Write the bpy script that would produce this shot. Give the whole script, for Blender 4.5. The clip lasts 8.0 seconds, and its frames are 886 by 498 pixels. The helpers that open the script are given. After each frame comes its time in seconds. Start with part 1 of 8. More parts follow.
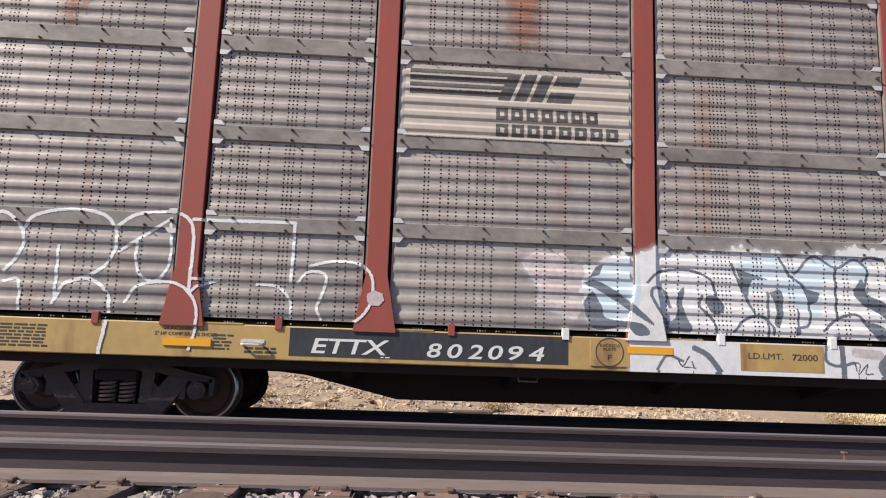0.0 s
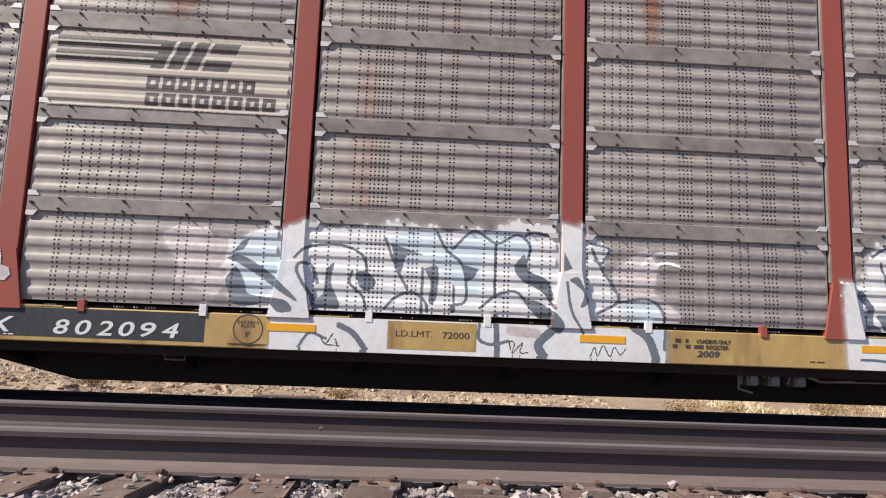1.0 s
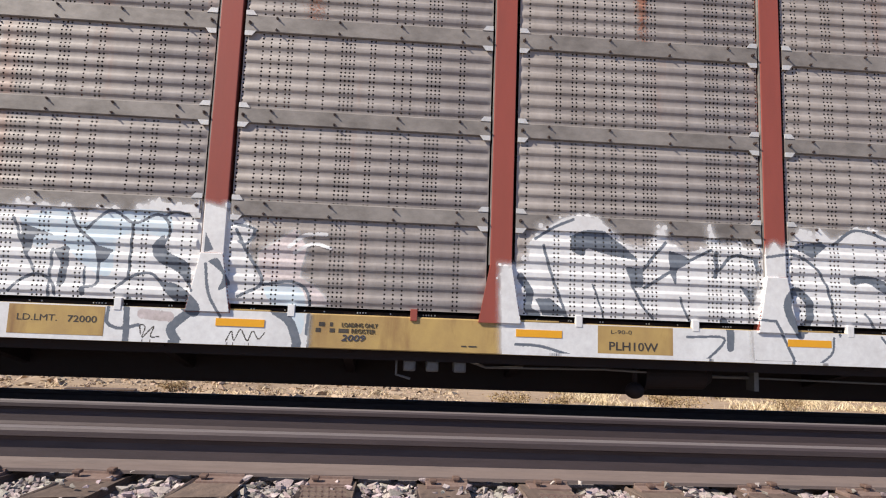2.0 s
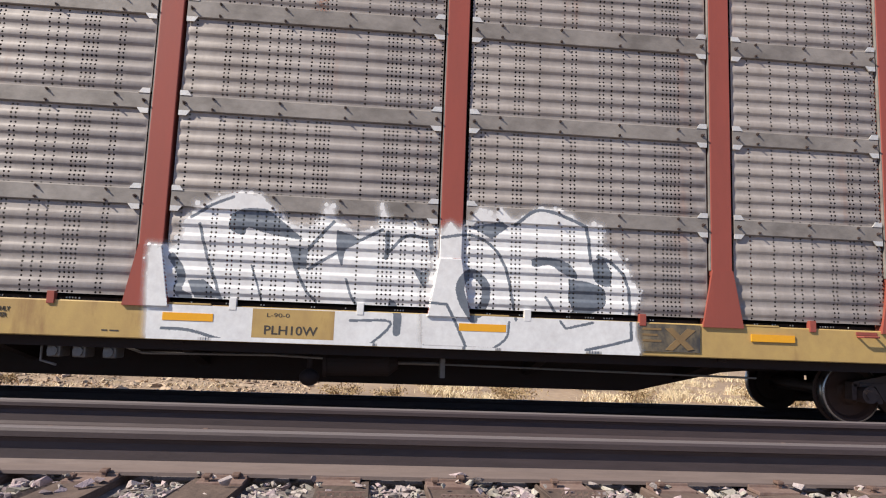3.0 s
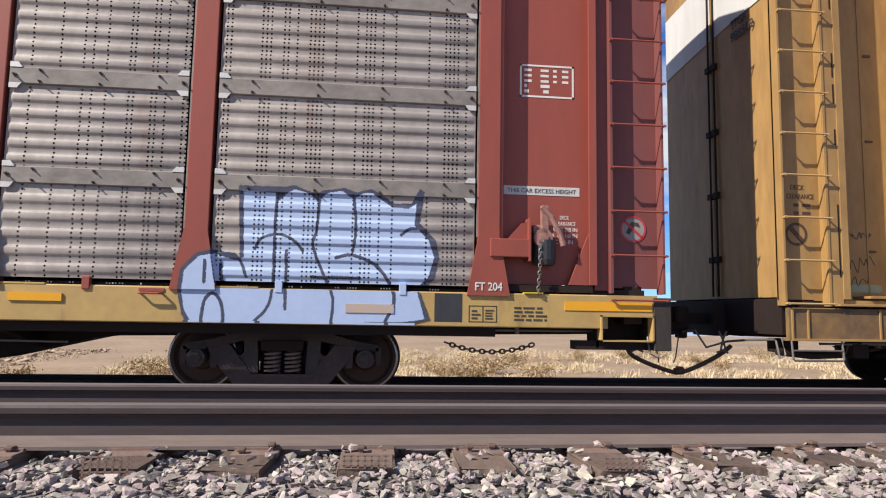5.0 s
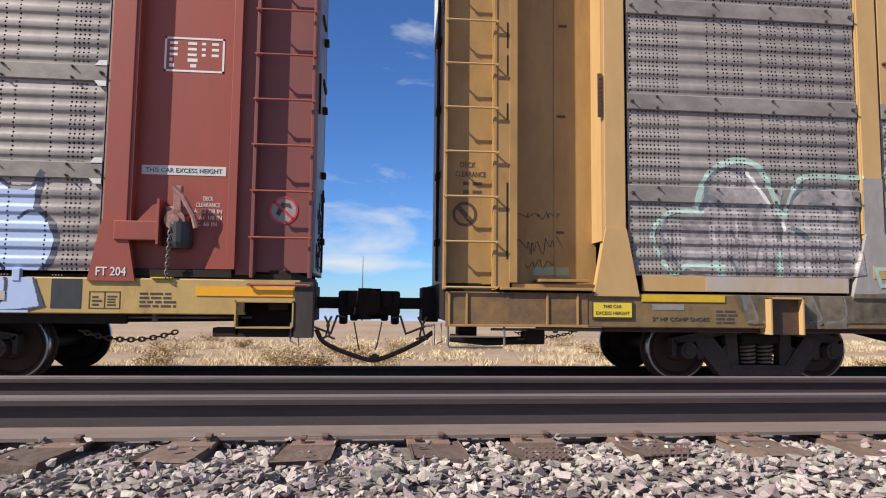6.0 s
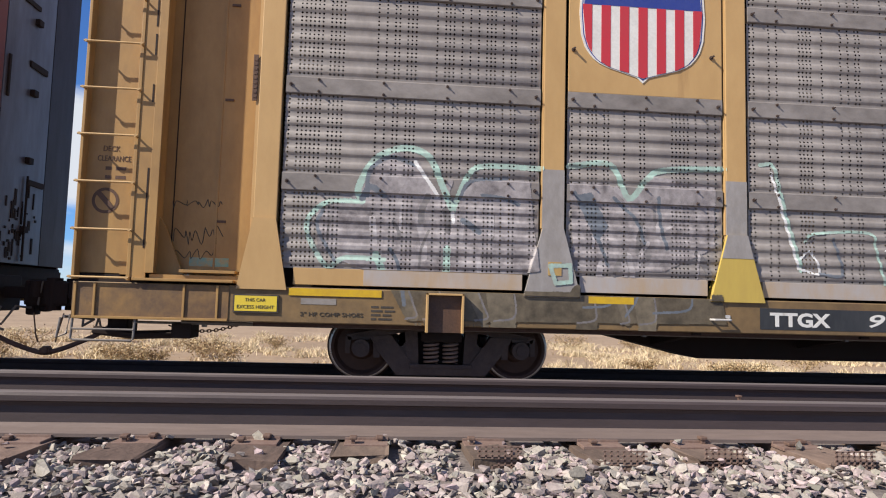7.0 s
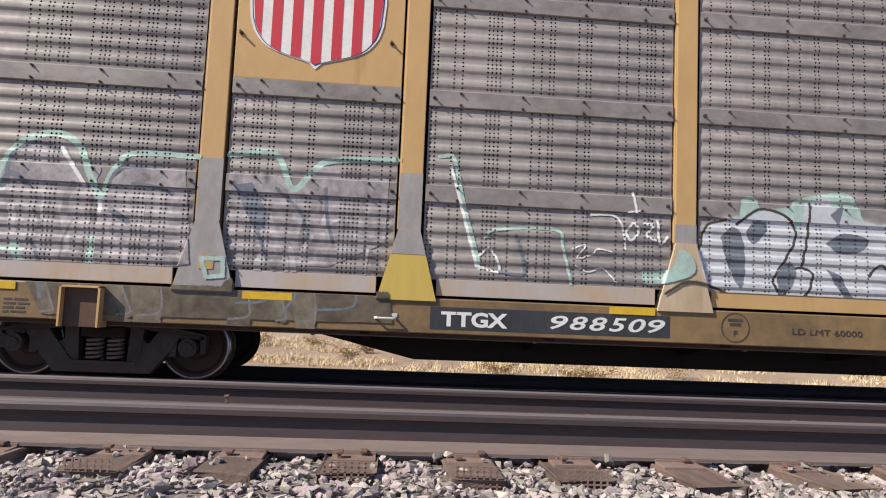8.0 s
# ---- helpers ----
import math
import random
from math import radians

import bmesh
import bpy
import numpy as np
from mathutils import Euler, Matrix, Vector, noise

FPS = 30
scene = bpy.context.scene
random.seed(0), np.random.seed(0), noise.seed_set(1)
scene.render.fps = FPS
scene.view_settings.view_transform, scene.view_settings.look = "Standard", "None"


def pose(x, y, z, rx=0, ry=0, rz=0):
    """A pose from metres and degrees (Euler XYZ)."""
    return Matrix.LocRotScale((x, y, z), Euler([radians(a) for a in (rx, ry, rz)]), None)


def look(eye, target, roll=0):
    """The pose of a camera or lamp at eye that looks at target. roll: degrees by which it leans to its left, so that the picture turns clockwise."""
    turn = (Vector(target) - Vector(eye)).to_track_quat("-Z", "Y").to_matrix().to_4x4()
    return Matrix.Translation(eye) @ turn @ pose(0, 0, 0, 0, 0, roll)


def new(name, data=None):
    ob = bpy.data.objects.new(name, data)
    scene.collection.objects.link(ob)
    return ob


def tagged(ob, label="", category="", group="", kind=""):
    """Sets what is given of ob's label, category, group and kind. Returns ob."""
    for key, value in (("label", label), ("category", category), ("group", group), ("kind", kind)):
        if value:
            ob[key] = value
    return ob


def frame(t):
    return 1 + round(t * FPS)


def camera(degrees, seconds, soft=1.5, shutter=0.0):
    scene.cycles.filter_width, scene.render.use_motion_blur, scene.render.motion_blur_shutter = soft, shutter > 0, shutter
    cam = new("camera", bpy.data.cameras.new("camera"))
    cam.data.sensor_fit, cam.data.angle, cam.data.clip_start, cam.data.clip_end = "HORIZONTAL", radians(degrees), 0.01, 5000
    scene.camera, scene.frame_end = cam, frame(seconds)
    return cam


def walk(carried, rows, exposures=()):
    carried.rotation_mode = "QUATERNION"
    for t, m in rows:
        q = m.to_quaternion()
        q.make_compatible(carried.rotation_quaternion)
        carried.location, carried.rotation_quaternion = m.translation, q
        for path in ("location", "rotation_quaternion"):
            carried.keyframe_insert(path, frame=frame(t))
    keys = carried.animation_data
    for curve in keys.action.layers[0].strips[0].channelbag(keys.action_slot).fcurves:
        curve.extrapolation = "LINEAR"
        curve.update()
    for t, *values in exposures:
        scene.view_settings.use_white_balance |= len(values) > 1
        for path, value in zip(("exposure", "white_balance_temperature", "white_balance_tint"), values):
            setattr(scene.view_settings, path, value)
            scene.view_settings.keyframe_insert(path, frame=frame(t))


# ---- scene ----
import collections

cam = camera(68.8, 8.0, soft=1.1)
METRES, EYE, TILT, LEAN, TURN = 29.0, 0.91, 0.0, 0.2, -2.8
ROWS = [
    (0.0, 0.0, 0.0, 0.0, -0.31, 8.03, -2.18),
    (0.5, 0.0644, 0.0039, -0.0001, -0.22, 7.61, -2.33),
    (1.0, 0.1289, 0.0087, -0.0003, -0.27, 7.33, -2.34),
    (1.5, 0.1888, 0.013, -0.0005, -0.51, 7.25, -2.31),
    (2.0, 0.253, 0.0169, -0.0003, -1.13, 7.17, -2.3),
    (3.5, 0.4431, 0.0301, -0.0007, -2.88, 6.77, -2.01),
    (4.0, 0.5025, 0.0338, -0.0011, -3.27, 6.29, -1.73),
    (4.5, 0.5661, 0.0373, -0.0017, -3.49, 5.92, -1.31),
    (6.0, 0.7483, 0.0439, -0.0009, -2.86, 4.61, -0.81),
    (6.5, 0.8133, 0.0466, -0.0018, -2.49, 4.39, -1.24),
    (7.0, 0.8758, 0.0504, -0.0001, -2.28, 4.52, -1.75),
    (7.5, 0.9338, 0.0534, 0.0011, -2.15, 4.66, -2.13),
    (8.0, 0.9982, 0.0574, 0.002, -1.83, 4.75, -2.62),
]
GAP_ROWS = [          # eye, point looked at, lean, where the two unseen stretches begin and end
    (2.2, (7.915, 0.1453, 0.8748), (8.052, 2.1252, 1.1225), 2.05),
    (3.3, (12.016, 0.2473, 0.8614), (12.1939, 2.2252, 1.0986), 2.01),
    (4.7, (17.012, 0.2697, 0.7982), (17.2289, 2.2476, 1.0002), 1.04),
    (5.8, (21.021, 0.2209, 0.7901), (21.2122, 2.2047, 0.9574), 0.66),
]
walk(cam, sorted([(t, look(eye, to, lean)) for t, eye, to, lean in GAP_ROWS] + [(t, pose(0, 0, EYE, TILT, LEAN, TURN) @ pose(METRES * x, METRES * y, METRES * z, 90 + pitch, roll, yaw)) for t, x, y, z, yaw, pitch, roll in ROWS], key=lambda row: row[0]))

# ---- world, sun, exposure ----
SUN_WAY = Vector((1.9, 0.86, -1.75)).normalized()          # the way the sunlight travels
SUN_STRENGTH, SKY_STRENGTH = 5.0, 0.066
scene.view_settings.exposure = 0.55


def node(tree, kind, x=0, **values):
    n = tree.nodes.new(kind)
    for key, value in values.items():
        n.inputs[key].default_value = value
    return n


def make_world():
    world = bpy.data.worlds.new("sky")
    scene.world = world
    world.use_nodes = True
    tree = world.node_tree
    tree.nodes.clear()
    sky = tree.nodes.new("ShaderNodeTexSky")
    sky.sky_type, sky.sun_disc = "NISHITA", False
    sky.sun_elevation, sky.sun_rotation = math.asin(-SUN_WAY.z), math.atan2(-SUN_WAY.x, -SUN_WAY.y)
    sky.altitude, sky.air_density, sky.dust_density, sky.ozone_density = 1400, 1.0, 0.15, 2.5
    # thin bands of cloud, stretched along the horizon
    coord = tree.nodes.new("ShaderNodeTexCoord")
    mapping = tree.nodes.new("ShaderNodeMapping")
    mapping.inputs["Scale"].default_value = (2.6, 2.6, 8.5)
    mapping.inputs["Location"].default_value = (0.35, 0.1, 0.62)
    tree.links.new(coord.outputs["Generated"], mapping.inputs["Vector"])
    cloud = node(tree, "ShaderNodeTexNoise", Scale=1.0, Detail=7.0, Roughness=0.56, Distortion=0.25)
    tree.links.new(mapping.outputs[0], cloud.inputs["Vector"])
    ramp = tree.nodes.new("ShaderNodeMapRange")
    for key, value in (("From Min", 0.5), ("From Max", 0.67), ("To Min", 0.0), ("To Max", 0.93)):
        ramp.inputs[key].default_value = value
    # a bank of cloud low over the land
    split = tree.nodes.new("ShaderNodeSeparateXYZ")
    tree.links.new(coord.outputs["Generated"], split.inputs[0])
    off = tree.nodes.new("ShaderNodeMath")
    off.operation = "SUBTRACT"
    off.inputs[1].default_value = 0.185
    tree.links.new(split.outputs["Z"], off.inputs[0])
    gap = tree.nodes.new("ShaderNodeMath")
    gap.operation = "ABSOLUTE"
    tree.links.new(off.outputs[0], gap.inputs[0])
    bank = tree.nodes.new("ShaderNodeMapRange")
    for key, value in (("From Min", 0.03), ("From Max", 0.09), ("To Min", 0.13), ("To Max", 0.0)):
        bank.inputs[key].default_value = value
    tree.links.new(gap.outputs[0], bank.inputs["Value"])
    side = tree.nodes.new("ShaderNodeMapRange")              # the bank thins out towards the east
    for key, value in (("From Min", -0.36), ("From Max", -0.16), ("To Min", 1.75), ("To Max", 0.35)):
        side.inputs[key].default_value = value
    tree.links.new(split.outputs["X"], side.inputs["Value"])
    thin = tree.nodes.new("ShaderNodeMath")
    thin.operation = "MULTIPLY"
    tree.links.new(bank.outputs[0], thin.inputs[0])
    tree.links.new(side.outputs[0], thin.inputs[1])
    # and a thin streak of it just over the hills
    low = tree.nodes.new("ShaderNodeMapRange")
    for key, value in (("From Min", 0.04), ("From Max", 0.056), ("To Min", 0.0), ("To Max", 0.11)):
        low.inputs[key].default_value = value
    tree.links.new(split.outputs["Z"], low.inputs["Value"])
    over = tree.nodes.new("ShaderNodeMapRange")
    for key, value in (("From Min", 0.058), ("From Max", 0.072), ("To Min", 1.0), ("To Max", 0.0)):
        over.inputs[key].default_value = value
    tree.links.new(split.outputs["Z"], over.inputs["Value"])
    streak = tree.nodes.new("ShaderNodeMath")
    streak.operation = "MULTIPLY_ADD"
    tree.links.new(low.outputs[0], streak.inputs[0])
    tree.links.new(over.outputs[0], streak.inputs[1])
    tree.links.new(thin.outputs[0], streak.inputs[2])
    total = tree.nodes.new("ShaderNodeMath")
    total.operation = "ADD"
    tree.links.new(cloud.outputs["Fac"], total.inputs[0])
    tree.links.new(streak.outputs[0], total.inputs[1])
    tree.links.new(total.outputs[0], ramp.inputs["Value"])
    tint = tree.nodes.new("ShaderNodeMix")
    tint.data_type, tint.blend_type = "RGBA", "MULTIPLY"
    tint.inputs["Factor"].default_value = 1.0
    tint.inputs["B"].default_value = (0.6, 0.95, 1.47, 1)
    tree.links.new(sky.outputs[0], tint.inputs["A"])
    mix = tree.nodes.new("ShaderNodeMix")
    mix.data_type = "RGBA"
    mix.inputs["B"].default_value = (8.2, 8.5, 8.9, 1)
    tree.links.new(ramp.outputs[0], mix.inputs["Factor"])
    tree.links.new(tint.outputs["Result"], mix.inputs["A"])
    back = node(tree, "ShaderNodeBackground", Strength=SKY_STRENGTH)
    tree.links.new(mix.outputs["Result"], back.inputs["Color"])
    out = tree.nodes.new("ShaderNodeOutputWorld")
    tree.links.new(back.outputs[0], out.inputs[0])


make_world()
sun_data = bpy.data.lights.new("sun", "SUN")
sun_data.energy, sun_data.angle, sun_data.color = SUN_STRENGTH, radians(0.53), (1.0, 0.915, 0.80)
sun = new("sun", sun_data)
sun.matrix_world = look((-15, -10, 14), Vector((-15, -10, 14)) + SUN_WAY)


# ---- materials ----
def material(name, colour, rough=0.6, metal=0.0, second=None, coarse=1.2, fine=18.0, amount=0.5, streak=(1, 1, 1), bump=0.15,
             bump_scale=60.0, holes=False, each=0.0, rust=None, rust_at=(0.60, 0.75), rust_scale=(0.7, 0.7, 0.25), specular=0.4, cover=False):
    """A worn surface: two scales of stain between two colours, a bump, optional rust streaks, optional rows of punched holes and, for thin
    overspray, how much of the metal the paint covers."""
    m = bpy.data.materials.new(name)
    m.use_nodes = True
    t = m.node_tree
    bsdf = t.nodes["Principled BSDF"]
    out = t.nodes["Material Output"]
    second = second or tuple(c * 0.6 for c in colour)
    geo = t.nodes.new("ShaderNodeNewGeometry")
    mapping = t.nodes.new("ShaderNodeMapping")
    mapping.inputs["Scale"].default_value = streak
    t.links.new(geo.outputs["Position"], mapping.inputs["Vector"])
    big = node(t, "ShaderNodeTexNoise", Scale=coarse, Detail=5.0, Roughness=0.6)
    small = node(t, "ShaderNodeTexNoise", Scale=fine, Detail=4.0, Roughness=0.65)
    for n in (big, small):
        t.links.new(mapping.outputs[0], n.inputs["Vector"])
    add = t.nodes.new("ShaderNodeMath")
    add.operation = "ADD"
    t.links.new(big.outputs["Fac"], add.inputs[0])
    t.links.new(small.outputs["Fac"], add.inputs[1])
    rng = t.nodes.new("ShaderNodeMapRange")
    for key, value in (("From Min", 0.75), ("From Max", 1.3), ("To Min", 0.0), ("To Max", amount)):
        rng.inputs[key].default_value = value
    t.links.new(add.outputs[0], rng.inputs["Value"])
    mix = t.nodes.new("ShaderNodeMix")
    mix.data_type = "RGBA"
    mix.inputs["A"].default_value, mix.inputs["B"].default_value = (*colour, 1), (*second, 1)
    t.links.new(rng.outputs[0], mix.inputs["Factor"])
    last = mix.outputs["Result"]
    if rust:
        rmap = t.nodes.new("ShaderNodeMapping")
        rmap.inputs["Scale"].default_value = rust_scale
        t.links.new(geo.outputs["Position"], rmap.inputs["Vector"])
        rn = node(t, "ShaderNodeTexNoise", Scale=1.0, Detail=6.0, Roughness=0.62)
        t.links.new(rmap.outputs[0], rn.inputs["Vector"])
        rr = t.nodes.new("ShaderNodeMapRange")
        for key, value in (("From Min", rust_at[0]), ("From Max", rust_at[1]), ("To Min", 0.0), ("To Max", 0.75)):
            rr.inputs[key].default_value = value
        t.links.new(rn.outputs["Fac"], rr.inputs["Value"])
        rm = t.nodes.new("ShaderNodeMix")
        rm.data_type = "RGBA"
        rm.inputs["B"].default_value = (*rust, 1)
        t.links.new(rr.outputs[0], rm.inputs["Factor"])
        t.links.new(last, rm.inputs["A"])
        last = rm.outputs["Result"]
    if each:
        info = t.nodes.new("ShaderNodeObjectInfo")
        island = t.nodes.new("ShaderNodeNewGeometry")
        plus = t.nodes.new("ShaderNodeMath")
        plus.operation = "ADD"
        t.links.new(info.outputs["Random"], plus.inputs[0])
        t.links.new(island.outputs["Random Per Island"], plus.inputs[1])
        frac = t.nodes.new("ShaderNodeMath")
        frac.operation = "FRACT"
        t.links.new(plus.outputs[0], frac.inputs[0])
        val = t.nodes.new("ShaderNodeMapRange")
        val.inputs["To Min"].default_value, val.inputs["To Max"].default_value = 1 - each, 1 + each
        t.links.new(frac.outputs[0], val.inputs["Value"])
        hue = t.nodes.new("ShaderNodeMapRange")
        swing = 0.12 if each > 0.4 else each * 0.07
        hue.inputs["To Min"].default_value, hue.inputs["To Max"].default_value = 0.5 - swing * 0.5, 0.5 + swing * 0.6
        rand2 = node(t, "ShaderNodeTexWhiteNoise")
        rand2.noise_dimensions = "1D"
        t.links.new(frac.outputs[0], rand2.inputs["W"])
        t.links.new(rand2.outputs["Value"], hue.inputs["Value"])
        hsv = t.nodes.new("ShaderNodeHueSaturation")
        t.links.new(hue.outputs[0], hsv.inputs["Hue"])
        t.links.new(val.outputs[0], hsv.inputs["Value"])
        t.links.new(last, hsv.inputs["Color"])
        last = hsv.outputs["Color"]
    t.links.new(last, bsdf.inputs["Base Color"])
    rr2 = t.nodes.new("ShaderNodeMapRange")
    rr2.inputs["To Min"].default_value, rr2.inputs["To Max"].default_value = max(rough - 0.12, 0.05), min(rough + 0.12, 1.0)
    t.links.new(small.outputs["Fac"], rr2.inputs["Value"])
    t.links.new(rr2.outputs[0], bsdf.inputs["Roughness"])
    bsdf.inputs["Metallic"].default_value = metal
    bsdf.inputs["Specular IOR Level"].default_value = specular
    if bump:
        bn = node(t, "ShaderNodeTexNoise", Scale=bump_scale, Detail=3.0)
        t.links.new(geo.outputs["Position"], bn.inputs["Vector"])
        b = node(t, "ShaderNodeBump", Strength=bump, Distance=0.01)
        t.links.new(bn.outputs["Fac"], b.inputs["Height"])
        t.links.new(b.outputs[0], bsdf.inputs["Normal"])
    if holes or cover:
        sep = t.nodes.new("ShaderNodeSeparateXYZ")
        t.links.new(geo.outputs["Position"], sep.inputs[0])

        def math_node(op, a, b=None):
            n = t.nodes.new("ShaderNodeMath")
            n.operation = op
            for i, v in enumerate((a, b)):
                if v is None:
                    continue
                if isinstance(v, (int, float)):
                    n.inputs[i].default_value = v
                else:
                    t.links.new(v, n.inputs[i])
            return n.outputs[0]

        du, dv, radius = 0.044, 0.046, 0.0102
        u, v = math_node("DIVIDE", sep.outputs["X"], du), math_node("DIVIDE", sep.outputs["Z"], dv)
        wn = node(t, "ShaderNodeTexWhiteNoise")
        wn.noise_dimensions = "1D"
        t.links.new(math_node("FLOOR", u), wn.inputs["W"])
        keep = math_node("GREATER_THAN", wn.outputs["Value"], 0.61)
        a = math_node("MULTIPLY", math_node("SUBTRACT", math_node("FRACT", u), 0.5), du)
        b2 = math_node("MULTIPLY", math_node("SUBTRACT", math_node("FRACT", v), 0.5), dv)
        dist = math_node("SQRT", math_node("ADD", math_node("MULTIPLY", a, a), math_node("MULTIPLY", b2, b2)))
        hole = math_node("MULTIPLY", math_node("LESS_THAN", dist, radius), keep) if holes else 0.0
        if cover:
            paint = t.nodes.new("ShaderNodeAttribute")
            paint.attribute_name = "coverage"
            hole = math_node("SUBTRACT", 1.0, math_node("MULTIPLY", paint.outputs["Fac"], math_node("SUBTRACT", 1.0, hole)))
        clear = t.nodes.new("ShaderNodeBsdfTransparent")
        shade = t.nodes.new("ShaderNodeMixShader")
        t.links.new(hole, shade.inputs[0])
        t.links.new(bsdf.outputs[0], shade.inputs[1])
        t.links.new(clear.outputs[0], shade.inputs[2])
        t.links.new(shade.outputs[0], out.inputs["Surface"])
    return m


STREAK = (0.5, 0.5, 0.12)
M_PANEL = material("galvanised_panel", (0.345, 0.309, 0.287), 0.6, 0.05, (0.212, 0.184, 0.168), 0.9, 9, 0.75, (1, 1, 0.5), 0.1, 40, holes=True,
                   rust=(0.27, 0.13, 0.085), rust_at=(0.60, 0.78), rust_scale=(1.7, 1.0, 0.18))
M_BAND = material("galvanised_strip", (0.28, 0.253, 0.23), 0.6, 0.05, (0.135, 0.12, 0.108), 1.6, 8, 0.95, (0.6, 1, 1), 0.08, 40)
M_PANEL2 = material("weathered_panel", (0.302, 0.275, 0.259), 0.6, 0.05, (0.175, 0.156, 0.147), 0.9, 9, 0.75, (1, 1, 0.5), 0.1, 40, holes=True,
                    rust=(0.22, 0.1, 0.07), rust_at=(0.68, 0.82), rust_scale=(1.5, 1.0, 0.25))
M_BAND2 = material("weathered_strip", (0.27, 0.245, 0.23), 0.6, 0.05, (0.14, 0.124, 0.115), 1.6, 8, 0.95, (0.6, 1, 1), 0.08, 40)
M_CLIP = material("bright_zinc", (0.68, 0.66, 0.62), 0.45, 0.3, (0.45, 0.42, 0.4), 5, 40, 0.6)
M_RED = material("oxide_red_paint", (0.3, 0.072, 0.05), 0.5, 0, (0.22, 0.058, 0.043), 1.2, 12, 0.7, STREAK, 0.06, 50)
M_MAROON = material("faded_maroon_paint", (0.205, 0.064, 0.058), 0.55, 0, (0.14, 0.05, 0.048), 1.0, 10, 0.7, STREAK, 0.06, 50)
M_YELLOW = material("faded_yellow_paint", (0.48, 0.325, 0.115), 0.55, 0, (0.32, 0.2, 0.085), 1.2, 9, 0.7, (0.6, 1, 0.5), 0.08, 50,
                    rust=(0.18, 0.08, 0.04), rust_at=(0.55, 0.72), rust_scale=(2.6, 1.0, 0.7))
M_YELLOW2 = material("golden_yellow_paint", (0.52, 0.335, 0.145), 0.5, 0, (0.4, 0.245, 0.1), 0.9, 8, 0.7, (0.6, 1, 0.25), 0.06, 50,
                     rust=(0.2, 0.09, 0.04), rust_at=(0.64, 0.8), rust_scale=(1.6, 1.0, 0.3))
# the golden yellow again, darkened because the ends stand in shade
M_GOLD_END = material("shaded_gold_end_paint", (0.41, 0.245, 0.085), 0.5, 0, (0.23, 0.13, 0.05), 0.9, 8, 0.8, (0.6, 1, 0.25), 0.06, 50,
                      rust=(0.16, 0.075, 0.035), rust_at=(0.58, 0.76), rust_scale=(1.6, 1.0, 0.3))
M_SILL2 = material("dusty_yellow_sill_paint", (0.25, 0.16, 0.07), 0.55, 0, (0.125, 0.083, 0.044), 1.0, 7, 0.95, (0.8, 1, 0.8), 0.1, 50,
                   rust=(0.14, 0.08, 0.05), rust_at=(0.6, 0.75), rust_scale=(1.5, 1.0, 1.2))
M_PALE_DOOR = material("pale_lilac_door_paint", (0.15, 0.157, 0.205), 0.42, 0, (0.06, 0.05, 0.07), 1.2, 9, 0.8, STREAK, 0.06, 50)
M_BLACK_PAINT = material("dull_black_paint", (0.028, 0.03, 0.034), 0.5, 0, (0.06, 0.062, 0.066), 2, 20, 0.6, (1, 1, 0.3), 0.05)
M_WHITE_PAINT = material("stencil_white_paint", (0.72, 0.71, 0.68), 0.5, 0, (0.5, 0.48, 0.45), 3, 40, 0.6, (1, 1, 1), 0.03)
M_INK = material("stencil_black_paint", (0.035, 0.03, 0.028), 0.6, 0, (0.1, 0.08, 0.06), 4, 60, 0.7, (1, 1, 1), 0.02)
M_PRIMER = material("grey_primer_overspray", (0.33, 0.31, 0.3), 0.6, 0, (0.22, 0.2, 0.185), 3, 14, 0.8, (1, 1, 0.5), 0.05)
M_REFLECTOR = material("amber_reflective_tape", (0.78, 0.37, 0.02), 0.35, 0, (0.68, 0.31, 0.02), 4, 30, 0.5, bump=0.02)
M_FOOT_YELLOW = material("fresh_yellow_paint", (0.56, 0.41, 0.09), 0.55, 0, (0.42, 0.29, 0.08), 2, 12, 0.7, STREAK, 0.05)
M_FOOT_CREAM = material("chalky_cream_paint", (0.52, 0.42, 0.3), 0.6, 0, (0.36, 0.25, 0.14), 2.5, 10, 0.8, STREAK, 0.05)
M_DUSTY = material("dusty_pink_red_paint", (0.36, 0.2, 0.175), 0.7, 0, (0.2, 0.085, 0.07), 6, 30, 0.9, bump=0.15)
M_TAN = material("thinly_painted_tape", (0.5, 0.36, 0.22), 0.5, 0, (0.42, 0.38, 0.4), 5, 22, 0.9, bump=0.02)
M_AMBER = material("dirty_amber_tape", (0.62, 0.4, 0.02), 0.4, 0, (0.48, 0.29, 0.03), 5, 20, 0.7, bump=0.02)
M_KICK = material("smeared_kick_plate_paint", (0.4, 0.37, 0.36), 0.6, 0, (0.42, 0.29, 0.16), 1.7, 6, 0.9, (1, 1, 0.4), 0.05)
M_SIGN = material("yellow_sign_enamel", (0.72, 0.55, 0.05), 0.4, 0, (0.6, 0.44, 0.06), 4, 30, 0.5, bump=0.02)
# near black: the deep shade under the cars is in this colour
M_UNDER = material("grimy_shade_dark_steel", (0.013, 0.0065, 0.005), 0.8, 0, (0.026, 0.012, 0.009), 1.5, 14, 0.7, bump=0.2)
M_TRUCK = material("dusty_cast_steel", (0.045, 0.03, 0.027), 0.7, 0.0, (0.09, 0.062, 0.052), 3, 22, 0.8, bump=0.25)
M_WHEEL = material("rusty_wheel_steel", (0.05, 0.028, 0.022), 0.65, 0.2, (0.08, 0.042, 0.03), 3, 22, 0.8, bump=0.15)
